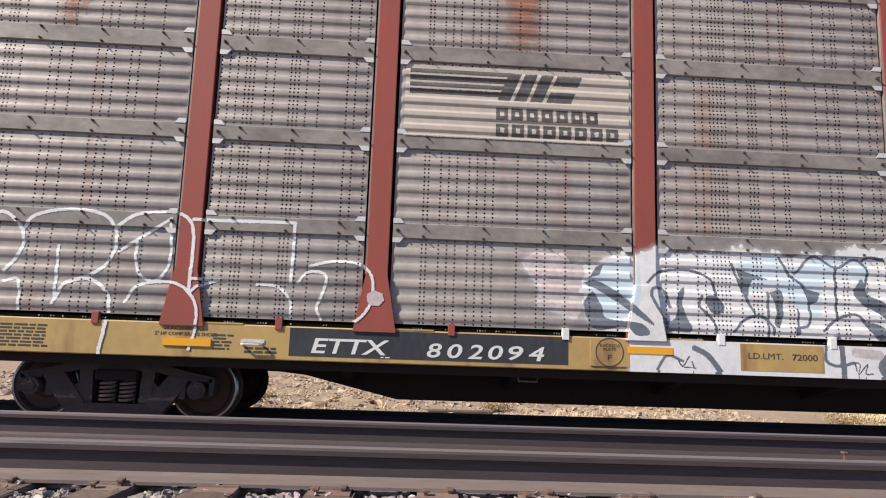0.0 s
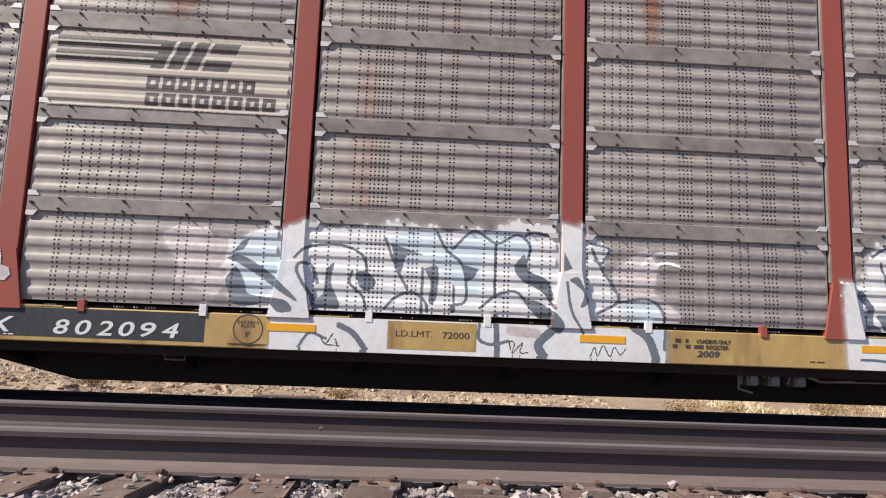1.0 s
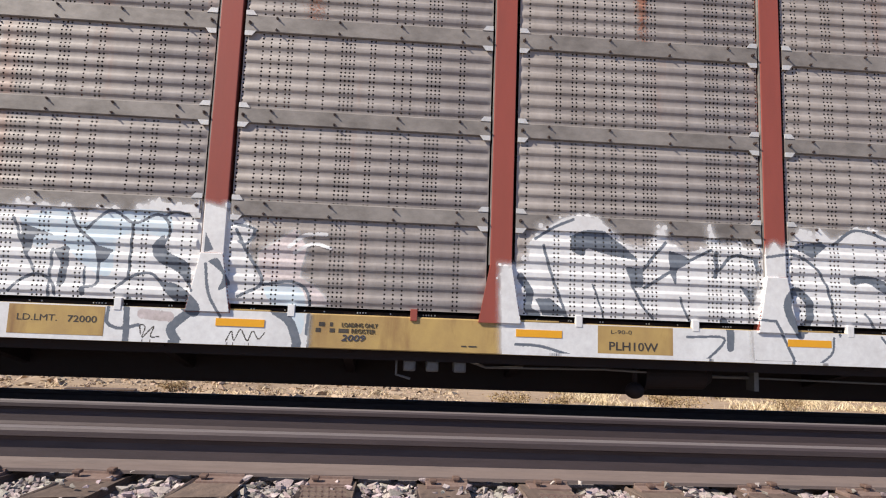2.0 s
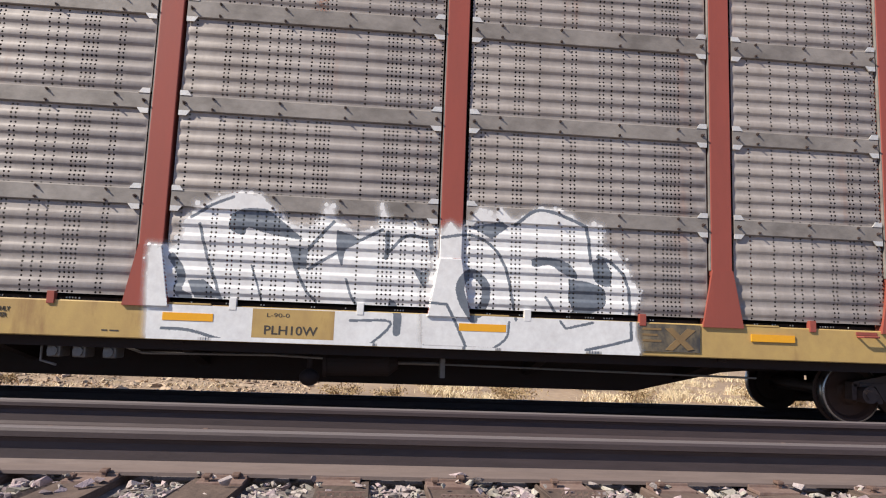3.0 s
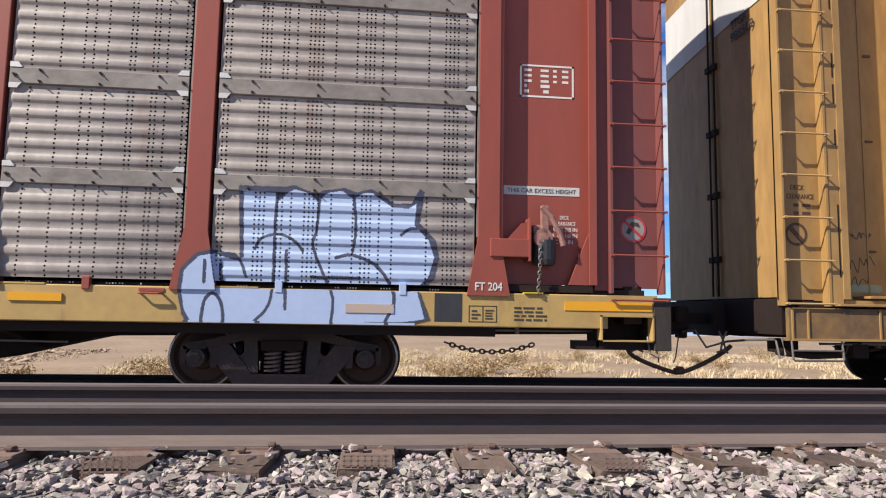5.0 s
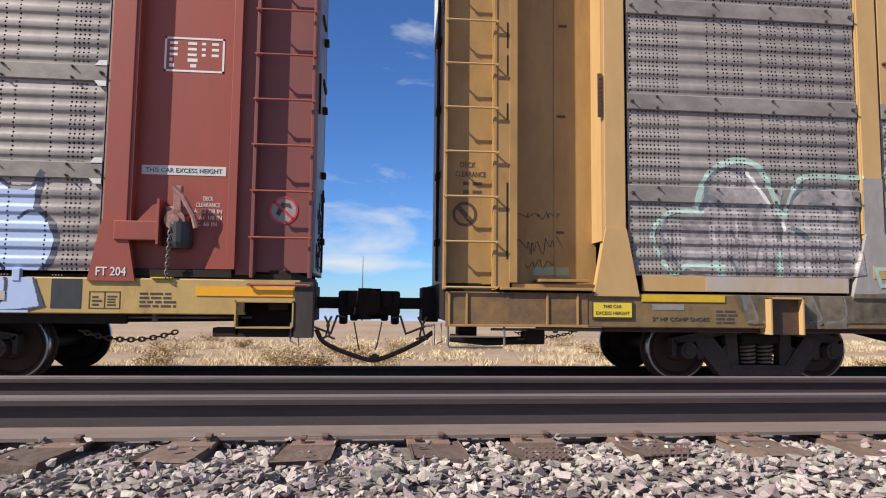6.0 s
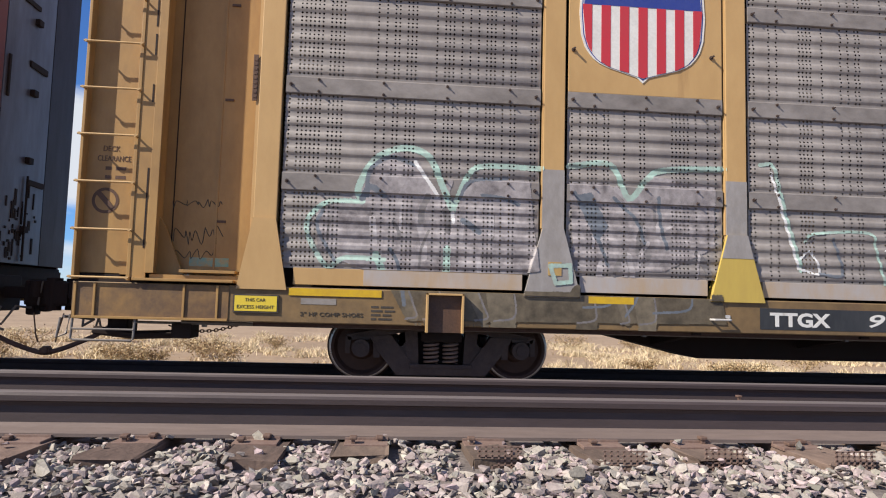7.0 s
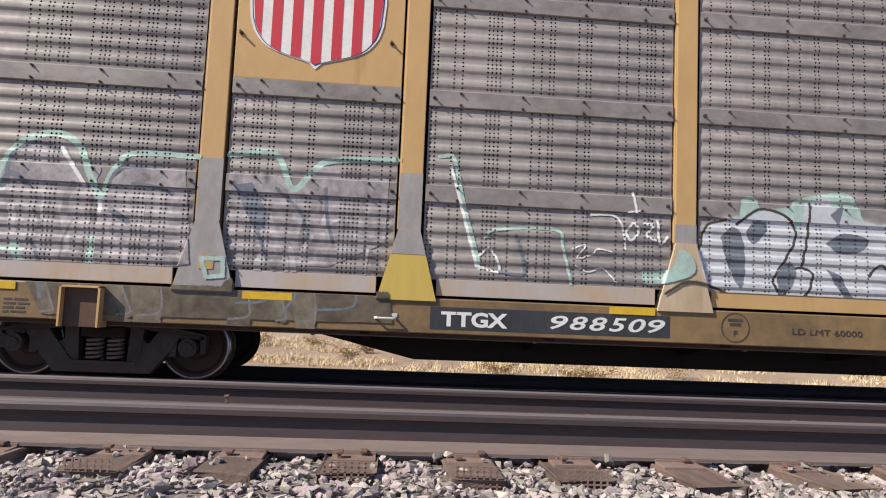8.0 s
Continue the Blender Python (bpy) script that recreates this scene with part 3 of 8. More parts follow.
def make_track(name, rails, label, near):
    y_mid = sum(r[0] for r in rails) / 2
    track = root(name, (18, y_mid, rails[0][1] - 0.4), label, "railway track", kind="structure")
    for y, top in rails:
        body = rail(y, top, track)
        if near and y > y_mid:              # the cross level changes along the way
            body.rotation_euler = (0, 0.0011, 0)
            body.location.z -= 0.0011 * ((X_LO + X_HI) / 2 - 4)
    slope = (rails[1][1] - rails[0][1]) / (rails[1][0] - rails[0][0])
    rng = random.Random(11 if near else 12)
    n = int((X_HI - X_LO) / TIE_STEP) - 1
    shapes = []
    for k in range(5):                      # a few differently worn ties, shared
        bm = bmesh.new()
        box(bm, -0.112, 0.112, -1.30, 1.30, -0.18, 0.0, 0.008)
        bmesh.ops.subdivide_edges(bm, edges=[e for e in bm.edges if e.calc_length() > 1], cuts=6)
        for v in bm.verts:
            v.co += Vector((rng.uniform(-0.008, 0.008), rng.uniform(-0.02, 0.02), rng.uniform(-0.012, 0.004)))
        me = bpy.data.meshes.new("tie")
        bm.to_mesh(me)
        bm.free()
        me.materials.append(M_TIE)
        shapes.append(me)
    bm = bmesh.new()
    box(bm, -0.095, 0.095, -0.175, 0.165, 0.0, 0.016, 0.003)
    for s in (-1, 1):
        box(bm, -0.095, 0.095, s * 0.083 - 0.006, s * 0.083 + 0.006, 0.016, 0.026)
    plate_me = bpy.data.meshes.new("tie_plate")
    bm.to_mesh(plate_me)
    bm.free()
    plate_me.materials.append(M_PLATE)
    bm = bmesh.new()
    box(bm, -0.008, 0.008, -0.008, 0.008, -0.02, 0.028)
    box(bm, -0.016, 0.016, -0.014, 0.026, 0.026, 0.04, 0.004)
    spike_me = bpy.data.meshes.new("spike")
    bm.to_mesh(spike_me)
    bm.free()
    spike_me.materials.append(M_SPIKE)
    bm = bmesh.new()
    for i in range(7):
        for s in (0, 1):
            box(bm, -0.085 + i * 0.026 if s == 0 else -0.09, -0.078 + i * 0.026 if s == 0 else 0.09, -0.006, 0.0,
                -0.13 if s == 0 else -0.132 + i * 0.018, -0.02 if s == 0 else -0.126 + i * 0.018)
    grid_me = bpy.data.meshes.new("end_plate")
    bm.to_mesh(grid_me)
    bm.free()
    grid_me.materials.append(M_PLATE)
    for i in range(n):
        x = X_LO + 0.3 + i * TIE_STEP + rng.uniform(-0.035, 0.035)
        y = y_mid + (0.09 if near else 0.0) + rng.uniform(-0.06, 0.06)
        z = (rails[0][1] + rails[1][1]) / 2 - 0.197
        t = new("tie", rng.choice(shapes))
        attach(t, (x, y, z), track)
        t.rotation_euler = (math.atan(slope), 0, rng.uniform(-0.03, 0.03))
        if near and rng.random() < 0.3:
            g = new("end_plate", grid_me)
            attach(g, (x, y - 1.30, z - slope * 1.3), t)
            g.matrix_parent_inverse = Matrix.Translation(-ORIGIN[t.name])
        for y_r, top in rails:
            if not near and y_r > y_mid:
                continue
            p = new("tie_plate", plate_me)
            attach(p, (x, y_r, top - 0.197), track)
            for dx, dy in ((0.05, -0.1), (-0.055, -0.155), (-0.03, 0.1)):
                if dy > 0 and y_r > y_mid:
                    continue
                if rng.random() < 0.2:
                    continue
                s = new("spike", spike_me)
                lift = 0.035 if (near and rng.random() < 0.05 and dy == -0.1) else rng.uniform(-0.03, -0.016)
                attach(s, (x + dx + rng.uniform(-0.012, 0.012), y_r + dy, top - 0.172 + lift), p)
    if near:                                # it falls slightly along its length
        track.rotation_euler = (0, 0.0004, 0)
        track.location.z -= 0.0056
    return track


make_track("near_track", NEAR_RAILS, "rusty steel rails spiked to weathered timber ties in ballast", True)
make_track("far_track", ((FAR_RAILS[0], FAR_Z), (FAR_RAILS[1], FAR_Z)), "dark steel rails on timber ties under the freight cars", False)

# ---- loose stones ----
def stone_kinds(count, seed):
    """Broken stones with flat faces and sharp edges: hulls of a few scattered points."""
    rs = np.random.RandomState(seed)
    kinds = []
    for _ in range(count):
        bm = bmesh.new()
        for p in rs.normal(0, 1, (rs.randint(8, 12), 3)):
            p = p / np.linalg.norm(p) * rs.uniform(0.85, 1.12)
            bm.verts.new(p * (1.15, 0.95, 0.78))
        bmesh.ops.convex_hull(bm, input=bm.verts)
        bmesh.ops.triangulate(bm, faces=bm.faces)
        bmesh.ops.delete(bm, geom=[v for v in bm.verts if not v.link_faces], context="VERTS")
        bmesh.ops.recalc_face_normals(bm, faces=bm.faces)
        bm.verts.index_update()
        kinds.append((np.array([v.co[:] for v in bm.verts]), np.array([[v.index for v in f.verts] for f in bm.faces])))
        bm.free()
    return kinds


STONES = stone_kinds(28, 3)


def stone_field(name, places, sizes, mat, seed, parent=None):
    """Many small broken stones as one mesh."""
    rs = np.random.RandomState(seed)
    places, sizes = np.asarray(places), np.asarray(sizes)
    which = rs.randint(0, len(STONES), len(places))
    all_v, all_f, base = [], [], 0
    for k, (kv, kf) in enumerate(STONES):
        at, size = places[which == k], sizes[which == k]
        n = len(at)
        if not n:
            continue
        v = kv[None] * rs.uniform((0.8, 0.7, 0.6), (1.3, 1.05, 0.95), (n, 3))[:, None, :]
        a, b = rs.uniform(0, 6.283, n), rs.uniform(-1.1, 1.1, n)
        ca, sa, cb, sb = np.cos(a), np.sin(a), np.cos(b), np.sin(b)
        x, y, z = v[..., 0], v[..., 1], v[..., 2]
        y, z = y * cb[:, None] - z * sb[:, None], y * sb[:, None] + z * cb[:, None]
        x, y = x * ca[:, None] - y * sa[:, None], x * sa[:, None] + y * ca[:, None]
        all_v.append((np.stack((x, y, z), -1) * size[:, None, None] + at[:, None, :]).reshape(-1, 3))
        all_f.append((kf[None] + (np.arange(n) * len(kv))[:, None, None] + base).reshape(-1, 3))
        base += n * len(kv)
    v, f = np.concatenate(all_v), np.concatenate(all_f)
    me = bpy.data.meshes.new(name)
    me.vertices.add(len(v))
    me.vertices.foreach_set("co", v.reshape(-1))
    m = len(f)
    me.loops.add(m * 3)
    me.loops.foreach_set("vertex_index", f.reshape(-1).astype(np.int32))
    me.polygons.add(m)
    me.polygons.foreach_set("loop_start", np.arange(0, m * 3, 3, dtype=np.int32))
    me.polygons.foreach_set("use_smooth", np.zeros(m, dtype=bool))
    me.update(calc_edges=True)
    me.materials.append(mat)
    return attach(new(name, me), (0, 0, 0), parent)


def ballast():
    rs = np.random.RandomState(5)
    x0, x1 = -7.0, 36.0
    n = 62000
    xs = rs.uniform(x0, x1, n)
    ys = 1.75 + (3.20 - 1.75) * rs.uniform(0, 1, n) ** 0.78
    size = rs.uniform(0.011, 0.025, n) + (rs.uniform(0, 1, n) < 0.18) * rs.uniform(0.004, 0.016, n)
    zs = np.array([bed_height(y) for y in ys]) + rs.uniform(-0.006, 0.022, n)
    # the ties stay mostly clear of stones
    phase = np.abs(((xs - X_LO - 0.3) / TIE_STEP + 0.5) % 1.0 - 0.5) * TIE_STEP
    on_tie = (phase < 0.135) & (ys > 2.83 + 0.1 * np.sin(xs * 7.0))
    keep = ~on_tie | (rs.uniform(0, 1, n) < 0.05)
    zs = np.where(on_tie, zs + 0.03, zs - 0.012 * np.clip((ys - 2.7) / 0.3, 0, 1))
    pick = (xs > 21.0) & (xs < 22.2) & (ys > 2.0) & (ys < 2.5)
    places = np.stack((xs, ys, zs), 1)
    bulk = keep & ~pick
    stuff = stone_field("ballast_stones", places[bulk], size[bulk], M_STONE, 6, near_bed)
    tagged(stuff, kind="stuff")
    # a nearer stretch of single stones
    shapes = []
    for k in range(8):
        me = bpy.data.meshes.new("stone")
        me.from_pydata([tuple(p) for p in STONES[k][0]], [], [tuple(int(q) for q in f) for f in STONES[k][1]])
        me.materials.append(M_STONE)
        shapes.append(me)
    chosen = np.nonzero(keep & pick)[0]
    for c, i in enumerate(chosen):
        if c < 300:
            o = attach(new("stone", shapes[i % 8]), places[i], near_bed)
            o.scale = [size[i]] * 3
            o.rotation_euler = tuple(rs.uniform(-1.2, 1.2, 3))
    rest = chosen[300:]
    if len(rest):
        tagged(stone_field("ballast_stones", places[rest], size[rest], M_STONE, 8, near_bed), kind="stuff")
    # behind the first rail, seen between ties, and the far shoulder
    n = 9000
    xs, ys = rs.uniform(x0, x1, n), rs.uniform(3.32, 5.5, n)
    phase = np.abs(((xs - X_LO - 0.3) / TIE_STEP + 0.5) % 1.0 - 0.5) * TIE_STEP
    ok = phase > 0.13
    places = np.stack((xs, ys, np.array([bed_height(y) for y in ys]) + 0.005), 1)[ok]
    tagged(stone_field("ballast_stones", places, rs.uniform(0.02, 0.034, n)[ok], M_STONE, 9, near_bed), kind="stuff")
    n = 5000
    xs, ys = rs.uniform(-9, 44, n), rs.uniform(9.2, 11.2, n)
    places = np.stack((xs, ys, np.interp(ys, (9.7, 11.4), (-0.30, -0.76))), 1)
    tagged(stone_field("ballast_stones", places, rs.uniform(0.02, 0.036, n), M_STONE, 10, far_bed), kind="stuff")


ballast()


def rubble():
    rs = np.random.RandomState(15)
    n = 17000
    xs = 9 - 22 * rs.uniform(0, 1, n) ** 1.1
    ys = rs.uniform(11.5, 25, n)
    zs = np.array([earth_height(x, y) for x, y in zip(xs, ys)])
    s = rs.uniform(0.015, 0.06, n) + (rs.uniform(0, 1, n) < 0.06) * rs.uniform(0.04, 0.14, n)
    tagged(stone_field("earth_clods", np.stack((xs, ys, zs), 1), s, M_RUBBLE, 16), "broken clods of pale sandy earth", "rubble", kind="stuff")


rubble()


def grass(name, n, xr, yr, height, mat, seed, label, category, blades=12, spread=0.16):
    """Tufts of fine dry blades, one mesh."""
    rs = np.random.RandomState(seed)
    verts, faces = [], []
    for _ in range(n):
        x, y = rs.uniform(*xr), yr[0] + (yr[1] - yr[0]) * rs.uniform() ** 1.2
        if noise.noise((x * 0.45, y * 0.45, seed)) < 0.02:
            continue
        z = earth_height(x, y) - 0.02
        h = height * rs.uniform(0.5, 1.2)
        for _ in range(blades):
            bx, by = x + rs.normal(0, spread), y + rs.normal(0, spread)
            lx, ly = rs.normal(0, 0.6) * h, rs.normal(0, 0.6) * h
            w = rs.uniform(0.006, 0.014)
            a = rs.uniform(0, 3.14)
            dx, dy = w * math.cos(a), w * math.sin(a)
            i = len(verts)
            hh = h * rs.uniform(0.5, 1.0)
            verts += [(bx - dx, by - dy, z), (bx + dx, by + dy, z), (bx + lx * 0.4 + dx * 0.7, by + ly * 0.4 + dy * 0.7, z + hh * 0.6), (bx + lx * 0.4 - dx * 0.7, by + ly * 0.4 - dy * 0.7, z + hh * 0.6), (bx + lx, by + ly, z + hh)]
            faces += [(i, i + 1, i + 2, i + 3), (i + 3, i + 2, i + 4)]
    return tagged(raw(name, verts, faces, mat), label, category, kind="stuff")


grass("dry_grass", 2800, (11.5, 48.0), (12.0, 26.0), 0.24, M_GRASS, 21, "pale straw-coloured dry grass beyond the tracks", "grass", 34, 0.12)
grass("dry_grass", 260, (-10.0, 9.0), (14.0, 25.0), 0.2, M_GRASS, 22, "thin dry grass on sandy earth", "grass")


def bush(x, y, r, seed):
    """A low desert bush: forked stems and many small leaf clumps."""
    rs = random.Random(seed)
    z = earth_height(x, y)
    thing = root("desert_bush", (x, y, z), "low brown dried desert bush in the grass", "bush", group="bushes beyond the tracks")
    bm = bmesh.new()
    tips = []
    for _ in range(9):
        a, l = rs.uniform(0, 6.28), r * rs.uniform(0.6, 1.1)
        mid = Vector((x + 0.4 * l * math.cos(a), y + 0.4 * l * math.sin(a), z + l * 0.45))
        tip = Vector((x + l * math.cos(a), y + l * math.sin(a), z + l * rs.uniform(0.45, 0.85)))
        tube(bm, [(x, y, z - 0.03), mid, tip], 0.008, 5)
        tips += [mid, tip, (mid + tip) / 2]
    part("stem_cluster", bm, M_BRUSH, thing)
    verts, faces = [], []
    for p in tips:
        for _ in range(34):
            c = p + Vector((rs.gauss(0, r * 0.22), rs.gauss(0, r * 0.22), rs.gauss(0.02, r * 0.15)))
            c.z = max(c.z, z)
            i, s = len(verts), rs.uniform(0.012, 0.03)
            d, e = Vector((rs.gauss(0, 1), rs.gauss(0, 1), rs.gauss(0, 1))).normalized() * s, Vector((rs.gauss(0, 1), rs.gauss(0, 1), rs.gauss(0, 1))).normalized() * s
            verts += [c - d, c + e, c + d, c - e * 0.6]
            faces.append((i, i + 1, i + 2, i + 3))
    raw("leaves", [tuple(v) for v in verts], faces, M_BRUSH, thing)


BUSH_RNG = random.Random(31)
for k in range(34):
    bush(BUSH_RNG.uniform(9.5, 44), BUSH_RNG.uniform(13.0, 24), BUSH_RNG.uniform(0.3, 0.6), 40 + k)
for at in ((19.6, 15.0, 0.5), (20.4, 15.2, 0.34), (-3.4, 15.5, 0.3), (2.2, 15.8, 0.28)):
    bush(*at, 80 + int(at[0]))

# ---- the freight cars ----
RIBS, RIB_OUT, PANEL_Y, BAND_Y = 5, 0.016, Y0 + 0.032, Y0 + 0.01


def rib_depth(z, z0, z1):
    """How far the corrugation stands out at height z of a sheet from z0 to z1."""
    p = ((z - z0 - 0.03) / (z1 - z0 - 0.06)) * RIBS
    inside = (p > 0) & (p < RIBS)
    p = (p % 1.0) / 0.66
    return np.where(inside & (p < 1), np.clip(np.minimum(p, 1 - p) / 0.27, 0, 1), 0.0) * RIB_OUT


def sheet_profile(z0, z1):
    step = (z1 - z0 - 0.06) / RIBS
    zs = [z0]
    for i in range(RIBS):
        a = z0 + 0.03 + i * step
        zs += [a + step * 0.66 * k for k in (0.001, 0.03, 0.23, 0.28, 0.72, 0.77, 0.97, 0.999)]
    return zs + [z1]


class Car:
    """Numbers that describe one car."""

    def __init__(self, x0, x1, posts, sill, foot, bands, top):
        self.x0, self.x1, self.posts, self.sill, self.foot, self.bands, self.top = x0, x1, posts, sill, foot, bands, top
        self.flare = 0.105 if x0 < 0 else 0.185


RED_CAR = Car(-7.0, 20.95, [-5.19, -2.31, -0.35, 2.52, 5.44, 8.39, 11.36, 14.25, 16.235, 19.15], (0.65, 1.0), 1.064,
              [(1.965, 2.136), (2.948, 3.12), (3.951, 4.142), (4.95, 5.13)], 5.92)
GOLD_CAR = Car(22.42, 50.3, [24.21, 27.15, 29.15, 32.05, 34.95, 37.8, 40.67, 43.57, 45.6, 48.5], (0.551, 0.907), 1.10,
               [(1.885, 2.072), (2.885, 3.069), (3.951, 4.132), (4.94, 5.12)], 5.87)


def surface(car, x, z):
    """The y of the outermost face of a car's side at arrays x, z."""
    y = np.full(np.shape(x), PANEL_Y)
    lo = car.foot
    for b0, b1 in car.bands:
        y = np.where((z > lo) & (z < b0), PANEL_Y - rib_depth(z, lo, b0), y)
        y = np.where((z >= b0) & (z <= b1), BAND_Y, y)
        lo = b1
    for p in car.posts:
        near = np.abs(x - p)
        half = np.where(z < 1.57, 0.115 + car.flare * np.clip((1.57 - z) / 0.6, 0, 1), 0.115)
        y = np.where((near < half) & (z > car.sill[1] - 0.03), np.where(z < 1.57, Y0 - 0.022, Y0), y)
        y = np.where((z > 1.57) & (near > half) & (near < half + 0.045), PANEL_Y, y)
    y = np.where((z < car.sill[1]) & (y > Y0 - 0.02), Y0 + 0.0, y)
    return y


def side_sheet(x0, x1, z0, z1, mat, parent, name="panel", flip=1.0, y=None):
    zs = sheet_profile(z0, z1)
    xs = [x0, x0 + 0.012, x0 + 0.05, x1 - 0.05, x1 - 0.012, x1]
    k = [0, 0.1, 1, 1, 0.1, 0]
    d = rib_depth(np.array(zs), z0, z1)
    base = PANEL_Y if y is None else y
    bm = bmesh.new()
    rows = [[bm.verts.new((x, base - flip * float(dz) * f, z)) for x, f in zip(xs, k)] for z, dz in zip(zs, d)]
    for a, b in zip(rows, rows[1:]):
        for i in range(5):
            q = (a[i], a[i + 1], b[i + 1], b[i])
            bm.faces.new(q if flip > 0 else q[::-1])
    return part(name, bm, mat, parent, smooth=True)


def cover_strip(x0, x1, z0, z1, mat, parent, seed, ears):
    """The flat overlap strip between two sheets, with its bolts."""
    bm = bmesh.new()
    prism_x(bm, [(BAND_Y + 0.05, z1 - 0.004), (BAND_Y + 0.012, z1), (BAND_Y, z1 - 0.012), (BAND_Y - 0.004, z0 + 0.01), (BAND_Y + 0.004, z0), (BAND_Y + 0.05, z0 + 0.004)], x0, x1)
    strip = part("cover_strip", bm, mat, parent)
    rng = random.Random(seed)
    bm = bmesh.new()
    n = 4 if x1 - x0 > 2.3 else 3
    for i in range(n):
        x = x0 + (x1 - x0) * (i + 0.5) / n
        for z in (z1 - 0.03, z0 + 0.03):
            rod(bm, (x, BAND_Y + 0.01, z), (x, BAND_Y - 0.014, z), 0.015, 6)
            rod(bm, (x, BAND_Y - 0.01, z), (x + rng.uniform(-0.004, 0.004), BAND_Y - 0.036, z), 0.007, 5)
    for x in (x0 + 0.05, x1 - 0.05):
        z = (z0 + z1) / 2
        rod(bm, (x, BAND_Y + 0.01, z), (x, BAND_Y - 0.012, z), 0.02, 6)
        rod(bm, (x, BAND_Y - 0.01, z), (x, BAND_Y - 0.05, z), 0.009, 5)
    part("bolts", bm, M_TRUCK, strip, kind="stuff")
    if ears:
        for x, s in ((x0, 1), (x1, -1)):
            for z, up in ((z1, 1), (z0, -1)):
                bm = bmesh.new()
                prism(bm, [(x, z - up * 0.008), (x + s * 0.115, z - up * 0.008), (x + s * 0.075, z + up * 0.045), (x, z + up * 0.045)], BAND_Y - 0.006, BAND_Y + 0.006)
                part("clip", bm, M_CLIP, strip)
    return strip


def wheelset(x, parent):
    bm = bmesh.new()
    r, z = 0.362, 0.362
    for y, s in ((FAR_RAILS[0], 1), (FAR_RAILS[1], -1)):
        lathe(bm, (x, y, z), [(0.09, -0.075 * s), (0.12, -0.07 * s), (0.15, -0.03 * s), (0.27, -0.02 * s), (0.305, -0.06 * s), (0.345, -0.068 * s), (0.350, -0.06 * s), (0.350, 0.045 * s),
                                  (0.388, 0.055 * s), (0.388, 0.078 * s), (0.31, 0.075 * s), (0.25, 0.02 * s), (0.13, 0.03 * s), (0.10, 0.06 * s)], 48)
    rod(bm, (x, FAR_RAILS[0], z), (x, FAR_RAILS[1], z), 0.08, 14)
    part("wheelset", bm, M_WHEEL, parent, smooth=False)
    for y, s in ((FAR_RAILS[0], 1), (FAR_RAILS[1], -1)):
        bm = bmesh.new()
        lathe(bm, (x, y, z), [(0.336, -0.0735 * s), (0.3555, -0.0735 * s), (0.3605, -0.063 * s), (0.361, 0.04 * s), (0.352, 0.04 * s)], 48, caps=False)
        part("wheel_rim", bm, M_TREAD, parent, "bright worn wheel rim", smooth=True)


